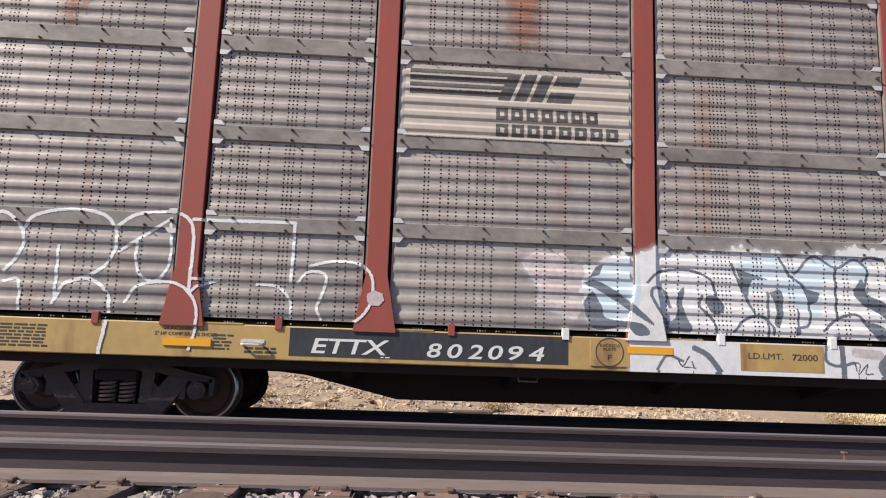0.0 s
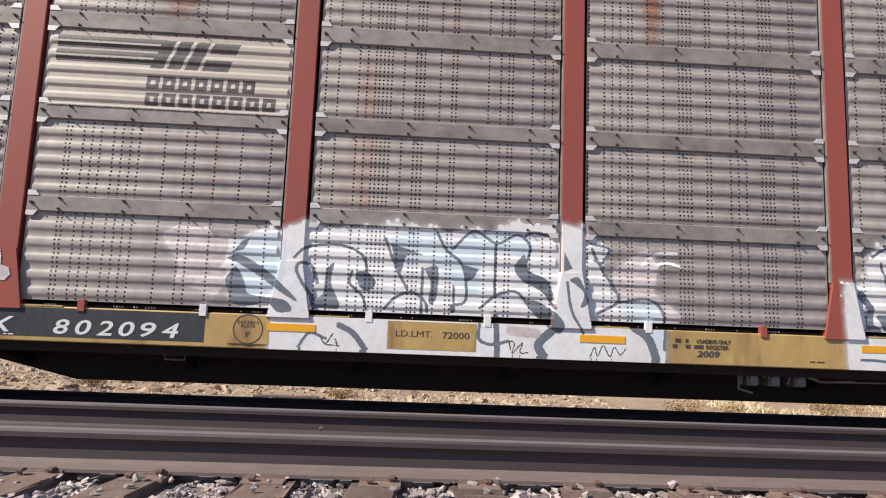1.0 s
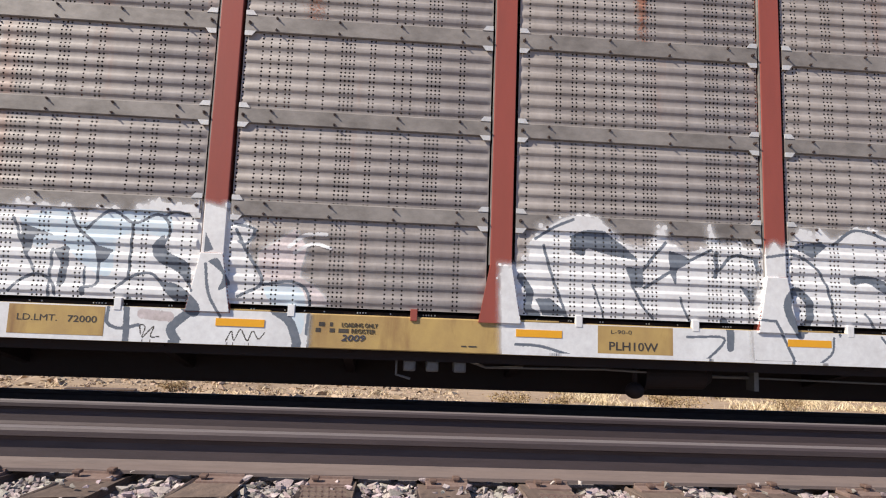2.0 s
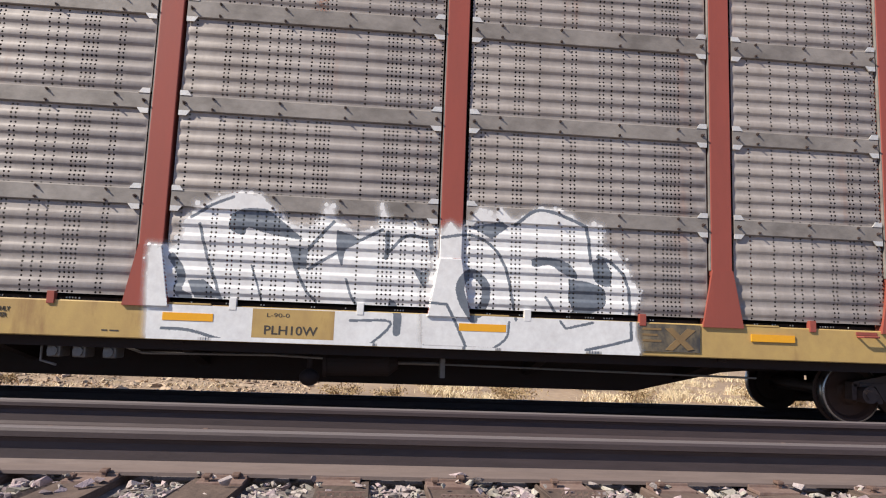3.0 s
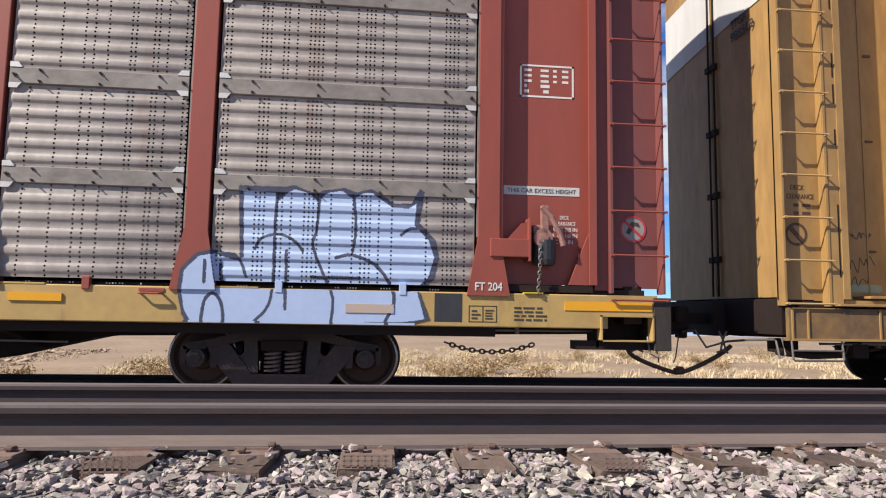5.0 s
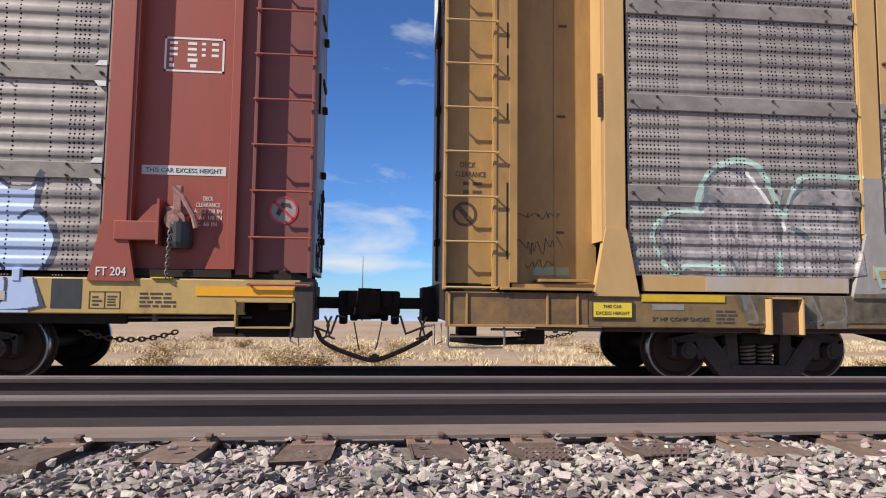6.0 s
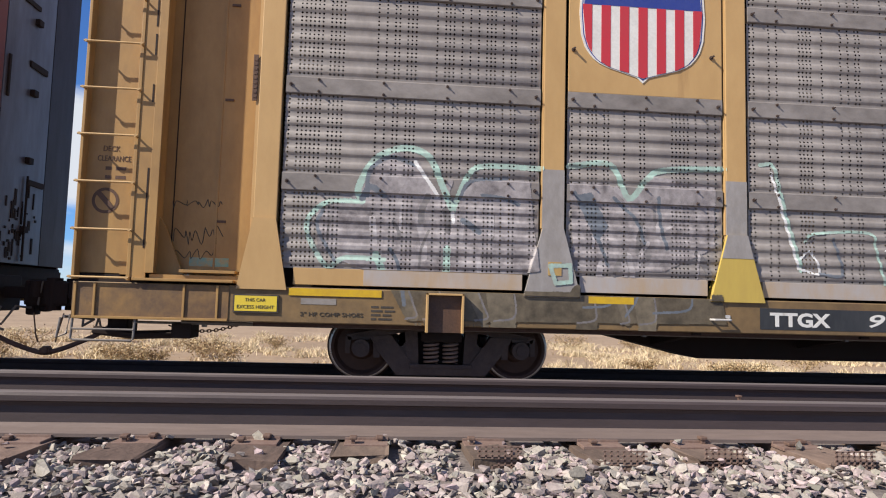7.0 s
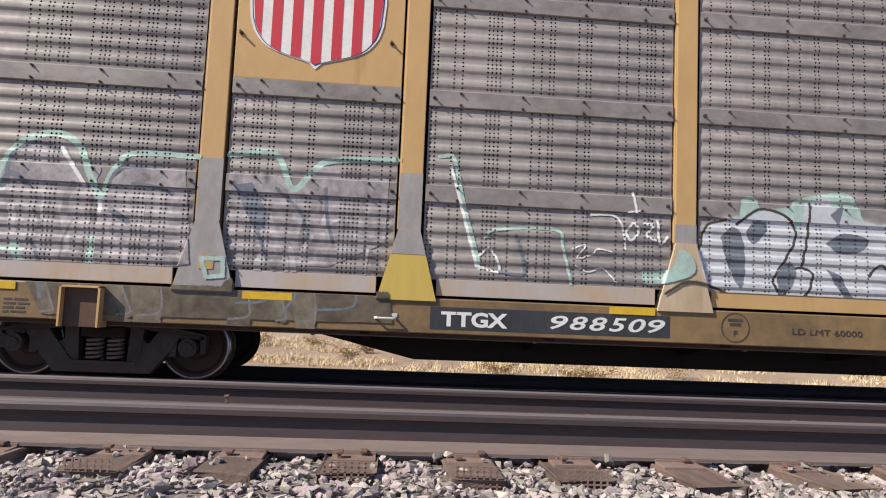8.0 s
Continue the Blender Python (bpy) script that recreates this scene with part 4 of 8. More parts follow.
def truck(xc, car_root):
    """A three-piece truck: side frames, bolster, springs, wheelsets."""
    t = attach(new("truck"), (xc, YC, 0.0), car_root)
    t.location.z = FAR_Z                  # the truck stands on the far rails
    tagged(t, "dusty cast steel two-axle truck")
    for x in (xc - 0.864, xc + 0.864):
        wheelset(x, t)
    for s, y in ((1, YC - 1.06), (-1, YC + 0.94)):
        bm = bmesh.new()
        y0, y1 = y, y + 0.12
        prism(bm, [(xc - 1.02, 0.50), (xc - 0.70, 0.56), (xc - 0.42, 0.64), (xc + 0.42, 0.64), (xc + 0.70, 0.56), (xc + 1.02, 0.50), (xc + 1.0, 0.44), (xc + 0.70, 0.47), (xc + 0.40, 0.54),
                   (xc - 0.40, 0.54), (xc - 0.70, 0.47), (xc - 1.0, 0.44)], y0, y1)
        prism(bm, [(xc - 0.78, 0.49), (xc - 0.54, 0.50), (xc - 0.31, 0.20), (xc + 0.31, 0.20), (xc + 0.54, 0.50), (xc + 0.78, 0.49), (xc + 0.66, 0.30), (xc + 0.48, 0.08), (xc - 0.48, 0.08), (xc - 0.66, 0.30)], y0 - 0.01, y1 + 0.01)
        for k in (-1, 1):
            prism(bm, [(xc + k * 0.26, 0.56), (xc + k * 0.40, 0.56), (xc + k * 0.36, 0.15), (xc + k * 0.24, 0.15)], y0 + 0.004, y1)
            prism(bm, [(xc + k * 0.74, 0.49), (xc + k * 0.68, 0.49), (xc + k * 0.66, 0.26), (xc + k * 0.73, 0.26)], y0, y1)
            prism(bm, [(xc + k * 1.03, 0.49), (xc + k * 0.97, 0.47), (xc + k * 0.98, 0.30), (xc + k * 1.03, 0.30)], y0, y1)
            web = [(0.27, 0.14), (0.27, 0.56), (0.36, 0.57), (0.37, 0.45), (0.42, 0.39), (0.50, 0.38), (0.56, 0.32), (0.44, 0.12)]
            prism(bm, [(xc + k * u, w) for u, w in web], y0 + 0.012, y1 - 0.01)
        box(bm, xc - 0.34, xc + 0.34, y0 - 0.02, y1 + 0.05, 0.15, 0.20, 0.01)
        part("side_frame", bm, M_TRUCK, t)
        for k in (-1, 1):
            bm = bmesh.new()
            xb = xc + k * 0.864
            rod(bm, (xb, y0 - 0.07, 0.362), (xb, y1, 0.362), 0.095, 16)
            rod(bm, (xb, y0 - 0.085, 0.362), (xb, y0 - 0.06, 0.362), 0.055, 12)
            for a in range(3):
                rod(bm, (xb + 0.06 * math.cos(2.1 * a), y0 - 0.085, 0.362 + 0.06 * math.sin(2.1 * a)), (xb + 0.06 * math.cos(2.1 * a), y0 - 0.06, 0.362 + 0.06 * math.sin(2.1 * a)), 0.012, 6)
            box(bm, xb - 0.09, xb + 0.09, y0 - 0.02, y1, 0.45, 0.485)
            part("bearing_cap", bm, M_TRUCK, t)
        for xs in ((-0.105, 0.105) if s > 0 else (0.0,)):
            bm = bmesh.new()
            pts = [(xc + xs + 0.076 * math.cos(a), y0 + 0.06 + 0.076 * math.sin(a), 0.2 + 0.24 * a / (2 * math.pi * 5.5)) for a in np.arange(0, 2 * math.pi * 5.5, 0.55)]
            tube(bm, pts, 0.015, 6)
            part("coil_spring", bm, M_PLATE, t, smooth=True)
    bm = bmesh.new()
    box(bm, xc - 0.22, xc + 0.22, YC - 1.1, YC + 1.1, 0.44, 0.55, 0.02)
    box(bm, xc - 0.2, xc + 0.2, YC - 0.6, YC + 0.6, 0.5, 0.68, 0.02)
    # block added behind the springs to keep their gaps dark
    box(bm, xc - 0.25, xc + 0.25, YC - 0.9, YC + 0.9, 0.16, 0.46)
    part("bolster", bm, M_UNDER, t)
    bm = bmesh.new()
    for k in (-1, 1):
        box(bm, xc + k * 0.46 - 0.04, xc + k * 0.46 + 0.04, YC - 0.85, YC + 0.85, 0.3, 0.38)
        for y in FAR_RAILS:
            box(bm, xc + k * 0.49 - 0.03, xc + k * 0.49 + 0.03, y - 0.05, y + 0.05, 0.22, 0.5, 0.01)
    part("brake_beam", bm, M_TRUCK, t)


def chain_part(bm, pts, size=0.035, wire=0.008):
    """Links of chain along a line of points."""
    pts = [Vector(p) for p in pts]
    total = sum((b - a).length for a, b in zip(pts, pts[1:]))
    n = max(3, int(total / (size * 1.45)))
    for i in range(n):
        want, at = total * (i + 0.5) / n, 0.0
        for a, b in zip(pts, pts[1:]):
            l = (b - a).length
            if at + l >= want:
                p, way = a + (b - a) * ((want - at) / l), (b - a).normalized()
                break
            at += l
        side = way.cross(Vector((0, 1, 0))).normalized() if i % 2 else Vector((0, 1, 0))
        ring = [p + way * size * math.cos(a) + side * size * 0.62 * math.sin(a) for a in np.linspace(0, 2 * math.pi, 9)]
        tube(bm, ring, wire, 5)


def sag(p, q, drop, n=14):
    p, q = Vector(p), Vector(q)
    return [p.lerp(q, i / n) - Vector((0, 0, drop * 4 * (i / n) * (1 - i / n))) for i in range(n + 1)]


def car_body(car, name, label, mats):
    """All that both cars share. mats: panel, strip, post, sill, end panel, door."""
    m_panel, m_band, m_post, m_sill, m_end, m_door = mats
    mid = (car.x0 + car.x1) / 2
    r = root(name, (mid, YC, 0.0), label, "railcar", group="autorack freight cars")
    gold = car is GOLD_CAR
    posts = car.posts
    # sheets, strips
    seed = 100 if gold else 0
    for i, (a, b) in enumerate(zip(posts, posts[1:])):
        x0, x1 = a + 0.148, b - 0.148
        lo = car.foot
        for k, (b0, b1) in enumerate(car.bands + [(car.top, car.top)]):
            plain = gold and i == 1 and k == 2
            if plain:
                bm = bmesh.new()
                box(bm, x0, x1, BAND_Y + 0.002, BAND_Y + 0.03, 3.06, car.top, 0.006)
                part("emblem_board", bm, M_YELLOW2, r, "plain golden yellow board behind the shield")
                break
            side_sheet(x0, x1, lo, b0, m_panel, r)
            if b1 > b0:
                seed += 1
                cover_strip(x0, x1, b0, b1, m_band, r, seed, not gold)
            lo = b1
    # far side, plainer: one sheet for each bay and level
    for a, b in zip(posts, posts[1:]):
        lo = car.foot
        for b0, b1 in car.bands + [(car.top, car.top)]:
            side_sheet(a + 0.1, b - 0.1, lo - (0.3 if lo == car.foot else 0), b1 if b1 > b0 else b0, m_band, r, flip=-1.0, y=YC + 1.52)
            lo = b1
    # posts with their flared feet
    z_g = 1.57 if not gold else 1.59
    for i, p in enumerate(posts):
        bm = bmesh.new()
        box(bm, p - 0.115, p + 0.115, Y0, Y0 + 0.14, z_g - 0.06, car.top, 0.008)
        post = part("post", bm, m_post, r)
        # strip added for the sunlit left edge, paler than the red posts
        bm = bmesh.new()
        box(bm, p - 0.126, p - 0.1155, Y0 + 0.008, Y0 + 0.05, z_g, car.top)
        part("edge_strip", bm, m_post if gold else M_BAND, post)
        bm = bmesh.new()
        foot = car.sill[1] - 0.03
        wide = 0.30 if gold and 0 < i < len(posts) - 1 else 0.245 if gold else 0.222
        prism(bm, [(p - 0.112, z_g), (p + 0.112, z_g), (p + wide, foot), (p - wide, foot)], Y0 - 0.02, Y0 + 0.01)
        prism(bm, [(p - 0.10, z_g - 0.01), (p + 0.10, z_g - 0.01), (p + wide - 0.02, foot + 0.02), (p - wide + 0.02, foot + 0.02)], Y0 + 0.012, Y0 + 0.12)
        part("gusset", bm, {1: M_PRIMER, 2: M_FOOT_YELLOW, 3: M_FOOT_CREAM}.get(i, m_post) if gold else m_post, post)
        if gold and i in (1, 2, 3):           # old overspray on the foot of the post
            bm = bmesh.new()
            box(bm, p - 0.116, p + 0.116, Y0 - 0.002, Y0 + 0.05, z_g, z_g + (0.62, 0.58, 0.2)[i - 1])
            if i == 2:
                prism(bm, [(p - 0.112, z_g), (p + 0.112, z_g), (p + 0.175, z_g - 0.25), (p - 0.175, z_g - 0.25)], Y0 - 0.023, Y0 - 0.018)
            part("overspray", bm, M_PRIMER, post, "dull grey overspray")
        bm = bmesh.new()
        box(bm, p - 0.1, p + 0.1, YC + 1.42, YC + 1.58, car.sill[1], car.top)
        part("post", bm, m_post, r)
    # sill, deck, roof
    s0, s1 = car.sill
    bm = bmesh.new()
    prism_x(bm, [(Y0 + 0.06, s1), (Y0 + 0.012, s1), (Y0 + 0.004, s1 - 0.012), (Y0 + 0.004, s0 + 0.01), (Y0 + 0.012, s0), (Y0 + 0.12, s0), (Y0 + 0.12, s0 + 0.02), (Y0 + 0.06, s0 + 0.03)],
            car.x0 + (0.0 if gold else 0.05), car.x1 if gold else 20.41)
    if not gold:
        box(bm, 20.41, car.x1, Y0 + 0.004, Y0 + 0.06, 0.79, s1)
    sill = part("side_sill", bm, m_sill, r)
    bm = bmesh.new()
    box(bm, car.x0 + 0.25, car.x1 - 0.25, YC + 1.45, YC + 1.6, s0, s1, 0.01)
    part("side_sill", bm, m_sill, r)
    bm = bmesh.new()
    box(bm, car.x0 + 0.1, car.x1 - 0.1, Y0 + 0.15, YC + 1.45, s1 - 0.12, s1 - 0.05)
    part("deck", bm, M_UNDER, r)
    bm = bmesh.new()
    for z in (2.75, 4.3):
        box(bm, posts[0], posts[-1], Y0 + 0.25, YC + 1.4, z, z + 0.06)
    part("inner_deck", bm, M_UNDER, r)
    # dark sheet added inside to keep sky out of the foot gap
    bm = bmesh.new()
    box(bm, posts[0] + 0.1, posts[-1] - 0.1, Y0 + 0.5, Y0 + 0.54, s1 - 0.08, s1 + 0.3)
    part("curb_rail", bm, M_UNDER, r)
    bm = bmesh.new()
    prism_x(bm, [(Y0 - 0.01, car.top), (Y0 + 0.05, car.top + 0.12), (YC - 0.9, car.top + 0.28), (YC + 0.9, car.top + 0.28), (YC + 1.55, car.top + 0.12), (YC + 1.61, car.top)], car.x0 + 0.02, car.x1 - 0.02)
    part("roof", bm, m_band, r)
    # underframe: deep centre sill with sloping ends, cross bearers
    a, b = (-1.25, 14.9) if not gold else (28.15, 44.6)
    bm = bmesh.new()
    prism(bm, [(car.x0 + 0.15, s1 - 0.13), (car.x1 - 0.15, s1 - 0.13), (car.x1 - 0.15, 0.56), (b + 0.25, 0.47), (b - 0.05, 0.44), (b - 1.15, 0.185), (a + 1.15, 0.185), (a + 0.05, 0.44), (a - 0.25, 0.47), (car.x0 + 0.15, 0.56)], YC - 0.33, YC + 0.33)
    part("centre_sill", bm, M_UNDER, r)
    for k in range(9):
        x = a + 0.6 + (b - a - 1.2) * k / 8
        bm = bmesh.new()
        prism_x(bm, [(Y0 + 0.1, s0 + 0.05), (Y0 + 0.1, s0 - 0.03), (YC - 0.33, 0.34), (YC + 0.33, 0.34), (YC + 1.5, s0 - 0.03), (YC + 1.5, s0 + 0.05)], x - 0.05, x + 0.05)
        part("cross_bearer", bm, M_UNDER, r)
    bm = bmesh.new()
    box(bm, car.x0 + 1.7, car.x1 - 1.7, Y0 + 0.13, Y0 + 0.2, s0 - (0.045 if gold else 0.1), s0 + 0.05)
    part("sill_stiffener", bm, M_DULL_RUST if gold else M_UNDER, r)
    bm = bmesh.new()
    tube(bm, [(car.x0 + 0.5, Y0 + 0.22, s0 - 0.035), (mid - 6, Y0 + 0.24, s0 - 0.05), (mid, Y0 + 0.22, s0 - 0.04), (mid + 6, Y0 + 0.24, s0 - 0.055), (car.x1 - 0.5, Y0 + 0.22, s0 - 0.03)], 0.014, 8)
    for k in range(12):
        x = car.x0 + 1.2 + k * 2.3
        box(bm, x - 0.02, x + 0.02, Y0 + 0.2, Y0 + 0.26, s0 - 0.07, s0 + 0.02)
    part("train_pipe", bm, M_PIPE, r)
    # stake pockets and dark strips for the unlit gaps between posts
    for i, (a2, b2) in enumerate(zip(posts, posts[1:])):
        for f in ((0.28, 0.7) if b2 - a2 > 2.3 else (0.5,)):
            x = a2 + (b2 - a2) * f
            if gold:
                continue
            bm = bmesh.new()
            box(bm, x - 0.035, x + 0.035, Y0 - 0.012, Y0 + 0.05, s1 - 0.04, s1 + 0.08, 0.004)
            painted = PLAIN[M_SPRAY_WHITE] if 1.5 < x < 6.4 or 8.6 < x < 13.2 else PLAIN[M_SPRAY_BLUE] if 16.5 < x < 18.5 else m_post
            part("stake_pocket", bm, painted, r)
    for i, (a2, b2) in enumerate(zip(posts, posts[1:])):
        bm = bmesh.new()
        if gold:
            box(bm, a2 + 0.30, b2 - 0.31, Y0 + 0.03, Y0 + 0.06, 0.936, 1.105, 0.004)
            kick = part("kick_plate", bm, (m_post, M_KICK, M_KICK, m_post)[i] if i < 4 else m_sill, r)
            if i == 0:
                bm = bmesh.new()
                box(bm, a2 + 1.0, b2 - 0.31, Y0 + 0.026, Y0 + 0.0305, 0.94, 1.10, 0.001)
                part("overspray", bm, M_KICK, kick, "dull grey overspray")
        else:
            # near-black strip added where the gap is only dark
            box(bm, a2 + 0.22, b2 - 0.22, Y0 + 0.10, Y0 + 0.13, s1 - 0.02, s1 + 0.035)
            backing_part = part("gap_rail", bm, M_UNDER, r)
            # pale squares painted in for daylight through the foot holes
            bm = bmesh.new()
            dots = random.Random(500 + i)
            x = a2 + 0.4
            while x < b2 - 0.3:
                for k in range(dots.choice((1, 2, 4))):
                    box(bm, x + 0.028 * k, x + 0.028 * k + 0.012, Y0 + 0.092, Y0 + 0.1, s1 + 0.016, s1 + 0.03)
                x += dots.choice((0.12, 0.2, 0.34, 0.5))
            part("zinc_studs", bm, M_CLIP, backing_part, "row of pale dots standing for daylight through holes", kind="stuff")
            bm = bmesh.new()
            box(bm, a2 + 0.2, a2 + 0.62, Y0 + 0.0, Y0 + 0.05, s1 - 0.004, s1 + 0.014, 0.003)
            part("sill_cap", bm, m_sill, r)
    return r, sill


def car_end(car, r, s, mats, depth, gold):
    """One end of a car, s = 1 at the high-x end. Built outwards from the last post."""
    m_panel, m_band, m_post, m_sill, m_end, m_door = mats
    p = car.posts[-1] if s > 0 else car.posts[0]
    sill_top, top = car.sill[1], car.top
    X = lambda u: p + s * u

    def bx(bm, u0, u1, y0, y1, z0, z1, bevel=0.0):
        box(bm, min(X(u0), X(u1)), max(X(u0), X(u1)), y0, y1, z0, z1, bevel)

    w1, w2, w3 = (1.12, 1.30, 1.90) if not gold else (1.10, 1.27, 1.82)
    bay = 0.14 if not gold else 0.12
    bm = bmesh.new()
    bx(bm, 0.10, w1 + 0.02, Y0 + depth, Y0 + depth + 0.03, sill_top + 0.1, top)
    if gold:
        bx(bm, 0.55, 0.57, Y0 + depth - 0.008, Y0 + depth, sill_top + 0.1, top)
    part("end_panel", bm, m_end if gold else m_post, r, "smooth recessed end panel")
    bm = bmesh.new()
    bx(bm, 0.112, 0.145, Y0 + 0.015, Y0 + depth, sill_top + 0.55, top)
    part("panel_return", bm, m_post, r)
    bm = bmesh.new()
    bx(bm, w1, w1 + 0.035, Y0 + 0.015, Y0 + depth, sill_top + 0.1, top, 0.004)
    bx(bm, w1 - 0.05, w1 + 0.035, Y0 + 0.01, Y0 + 0.03, sill_top + 0.1, top, 0.004)
    part("jamb_post", bm, m_post if not gold else m_end, r)
    bm = bmesh.new()
    bx(bm, w2 + 0.03, w3, Y0 + bay, Y0 + bay + 0.03, sill_top + 0.08, top)
    bx(bm, w2, w2 + 0.035, Y0 + 0.01, Y0 + bay + 0.03, sill_top + 0.02, top, 0.005)
    bx(bm, w3 - 0.03, w3, Y0 + 0.01, Y0 + bay + 0.03, sill_top + 0.02, top, 0.005)
    part("ladder_bay", bm, m_end, r)
    bm = bmesh.new()
    bx(bm, w1 + 0.03, w2 + 0.04, Y0 + (0.02 if gold else 0.08), Y0 + (0.05 if gold else 0.11), sill_top + 0.05, top)
    part("corner_panel", bm, m_end, r)
    for k in range(10):
        z = 0.95 + 0.468 * k
        if z > top - 0.1:
            break
        rungs = bmesh.new()
        rod(rungs, (X(w2 - 0.01), Y0 - 0.04, z), (X(w3 + 0.01), Y0 - 0.04, z), 0.011, 8)
        for u in (w2 + 0.012, w3 - 0.012):
            rod(rungs, (X(u), Y0 - 0.04, z), (X(u), Y0 + 0.03, z), 0.011, 6)
            rod(rungs, (X(u), Y0 - 0.05, z), (X(u), Y0 - 0.03, z), 0.015, 8)
        part("ladder_rung", rungs, m_post if not gold else M_YELLOW2, r)
    bm = bmesh.new()
    bx(bm, -0.1, w3 - 0.24, YC + 1.46, YC + 1.5, sill_top - 0.1, top)
    part("far_end_panel", bm, m_end, r)
    # the lower skirt behind the winch, and the slanting foot brace
    bm = bmesh.new()
    bx(bm, 0.1, w1, Y0 + 0.05, Y0 + depth, sill_top + 0.02, sill_top + 0.09)
    # red car's skirt is near black, for the shadow at the panel's foot
    part("end_skirt", bm, M_UNDER if not gold else m_end, r)
    bm = bmesh.new()
    pts = [(X(w1 - 0.26), sill_top + 0.1), (X(w1 + 0.02), sill_top + 0.1), (X(w1 + 0.02), sill_top + 0.72), (X(w1 - 0.06), sill_top + 0.6)]
    prism(bm, pts, Y0 + depth - 0.1, Y0 + depth - 0.07)
    part("brace_plate", bm, m_post if not gold else m_end, r)
    # end doors: bowed leaves with hinge rods
    swell, back = (0.04, 0.13) if gold else (0.09, 0.16)
    leaves = [(Y0 + 0.16, YC - 0.01, m_door, YC - 0.07), (YC + 0.01, YC + 1.44, m_door, YC + 0.07)]
    if not gold:
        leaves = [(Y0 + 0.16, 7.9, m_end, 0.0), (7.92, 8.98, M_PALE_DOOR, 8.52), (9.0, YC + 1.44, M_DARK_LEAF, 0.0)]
    for y_a, y_b, m_leaf, y_rod in leaves:
        bm = bmesh.new()
        ys = np.linspace(y_a, y_b, 7)
        bow = [swell * (1 - ((y - YC) / 1.5) ** 2) for y in ys]
        xe = X(w3 - back)
        loop = [(xe + s * b, y) for y, b in zip(ys, bow)] + [(xe - s * 0.04, ys[-1]), (xe - s * 0.04, ys[0])]
        lo = [bm.verts.new((x, y, sill_top + 0.12)) for x, y in loop]
        hi = [bm.verts.new((x, y, top - 0.05)) for x, y in loop]
        fs = [bm.faces.new(lo), bm.faces.new(hi[::-1])] + [bm.faces.new((lo[i], hi[i], hi[(i + 1) % 9], lo[(i + 1) % 9])) for i in range(9)]
        bmesh.ops.recalc_face_normals(bm, faces=fs)
        door = part("end_door", bm, m_leaf, r, "pale lilac-grey painted end door" if m_leaf is M_PALE_DOOR else "")
        if not gold and y_a < 7.0:
            # five lines of worn stencilled writing
            bm = bmesh.new()
            dice = random.Random(71)
            for k in range(5):
                y = 7.0
                while y < 7.4:
                    w = dice.choice((0.03, 0.05, 0.075))
                    xx = xe + s * (swell * (1 - ((y - YC) / 1.5) ** 2) + 0.004)
                    box(bm, xx - 0.006, xx + 0.006, y, y + w, 2.60 + 0.066 * k, 2.637 + 0.066 * k)
                    y += w + 0.022
            part("writing", bm, M_WHITE_PAINT, door, "small worn white stencilled writing", kind="stuff")
        if m_leaf is M_PALE_DOOR:
            # runs and splashes of dark paint over the foot of the leaf
            bm = bmesh.new()
            dice = random.Random(72)
            for k in range(46):
                y, z = dice.gauss(8.36, 0.2), dice.uniform(1.15, 1.95)
                y = min(max(y, 7.96), 8.92)
                w, h = dice.uniform(0.012, 0.05), dice.choice((0.02, 0.03, 0.05, 0.12, 0.2))
                xx = xe + s * (swell * (1 - ((y - YC) / 1.5) ** 2) + 0.003)
                box(bm, xx - 0.006, xx + 0.006, y, y + w, z, z + h)
            part("dark_overspray", bm, M_UNDER, door, "dark runs and splashes of paint", kind="stuff")
        if not y_rod:
            continue
        x = xe + s * (swell + 0.025)
        bm = bmesh.new()
        rod(bm, (x, y_rod, sill_top + 0.15), (x, y_rod, 2.2 if not gold else top - 0.1), 0.014, 8)
        part("latch_rod", bm, M_UNDER, door)
        for z in (1.5, 2.35, 3.2, 4.1):
            bm = bmesh.new()
            box(bm, x - 0.03, x + 0.03, y_rod - 0.05, y_rod + 0.05, z, z + 0.08, 0.006)
            part("latch_guide", bm, M_UNDER, door)
        if not gold:
            for y2, z, w, h in ((8.0, 3.05, 0.02, 0.5), (8.62, 3.55, 0.2, 0.08), (8.75, 2.1, 0.18, 0.07), (8.35, 4.3, 0.2, 0.06)):
                bm = bmesh.new()
                xx = xe + s * swell * (1 - ((y2 - YC) / 1.5) ** 2)
                box(bm, xx - 0.01, xx + 0.022, y2 - w, y2 + w, z, z + h, 0.006)
                part("door_handle", bm, M_UNDER, door)
    if not gold:
        bm = bmesh.new()
        box(bm, min(X(w3 - 0.2), X(w3 - 0.14)), max(X(w3 - 0.2), X(w3 - 0.14)), 7.3, 7.72, 2.32, 2.46, 0.008)
        part("stop_block", bm, M_UNDER, r)
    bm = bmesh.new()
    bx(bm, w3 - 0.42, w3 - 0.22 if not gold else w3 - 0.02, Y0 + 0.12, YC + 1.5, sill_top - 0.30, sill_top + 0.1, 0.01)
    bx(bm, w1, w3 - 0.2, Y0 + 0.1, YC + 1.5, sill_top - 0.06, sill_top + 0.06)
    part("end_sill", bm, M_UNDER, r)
    # coupler with knuckle, and uncoupling rod
    xe = (car.x1 if s > 0 else car.x0) - 0.06
    zc = 0.775
    bm = bmesh.new()
    bx_ = lambda a, b, y0, y1, z0, z1, bev: box(bm, min(xe + s * a, xe + s * b), max(xe + s * a, xe + s * b), y0, y1, z0, z1, bev)
    bx_(-0.5, 0.42, YC - 0.075, YC + 0.075, zc - 0.07, zc + 0.07, 0.015)
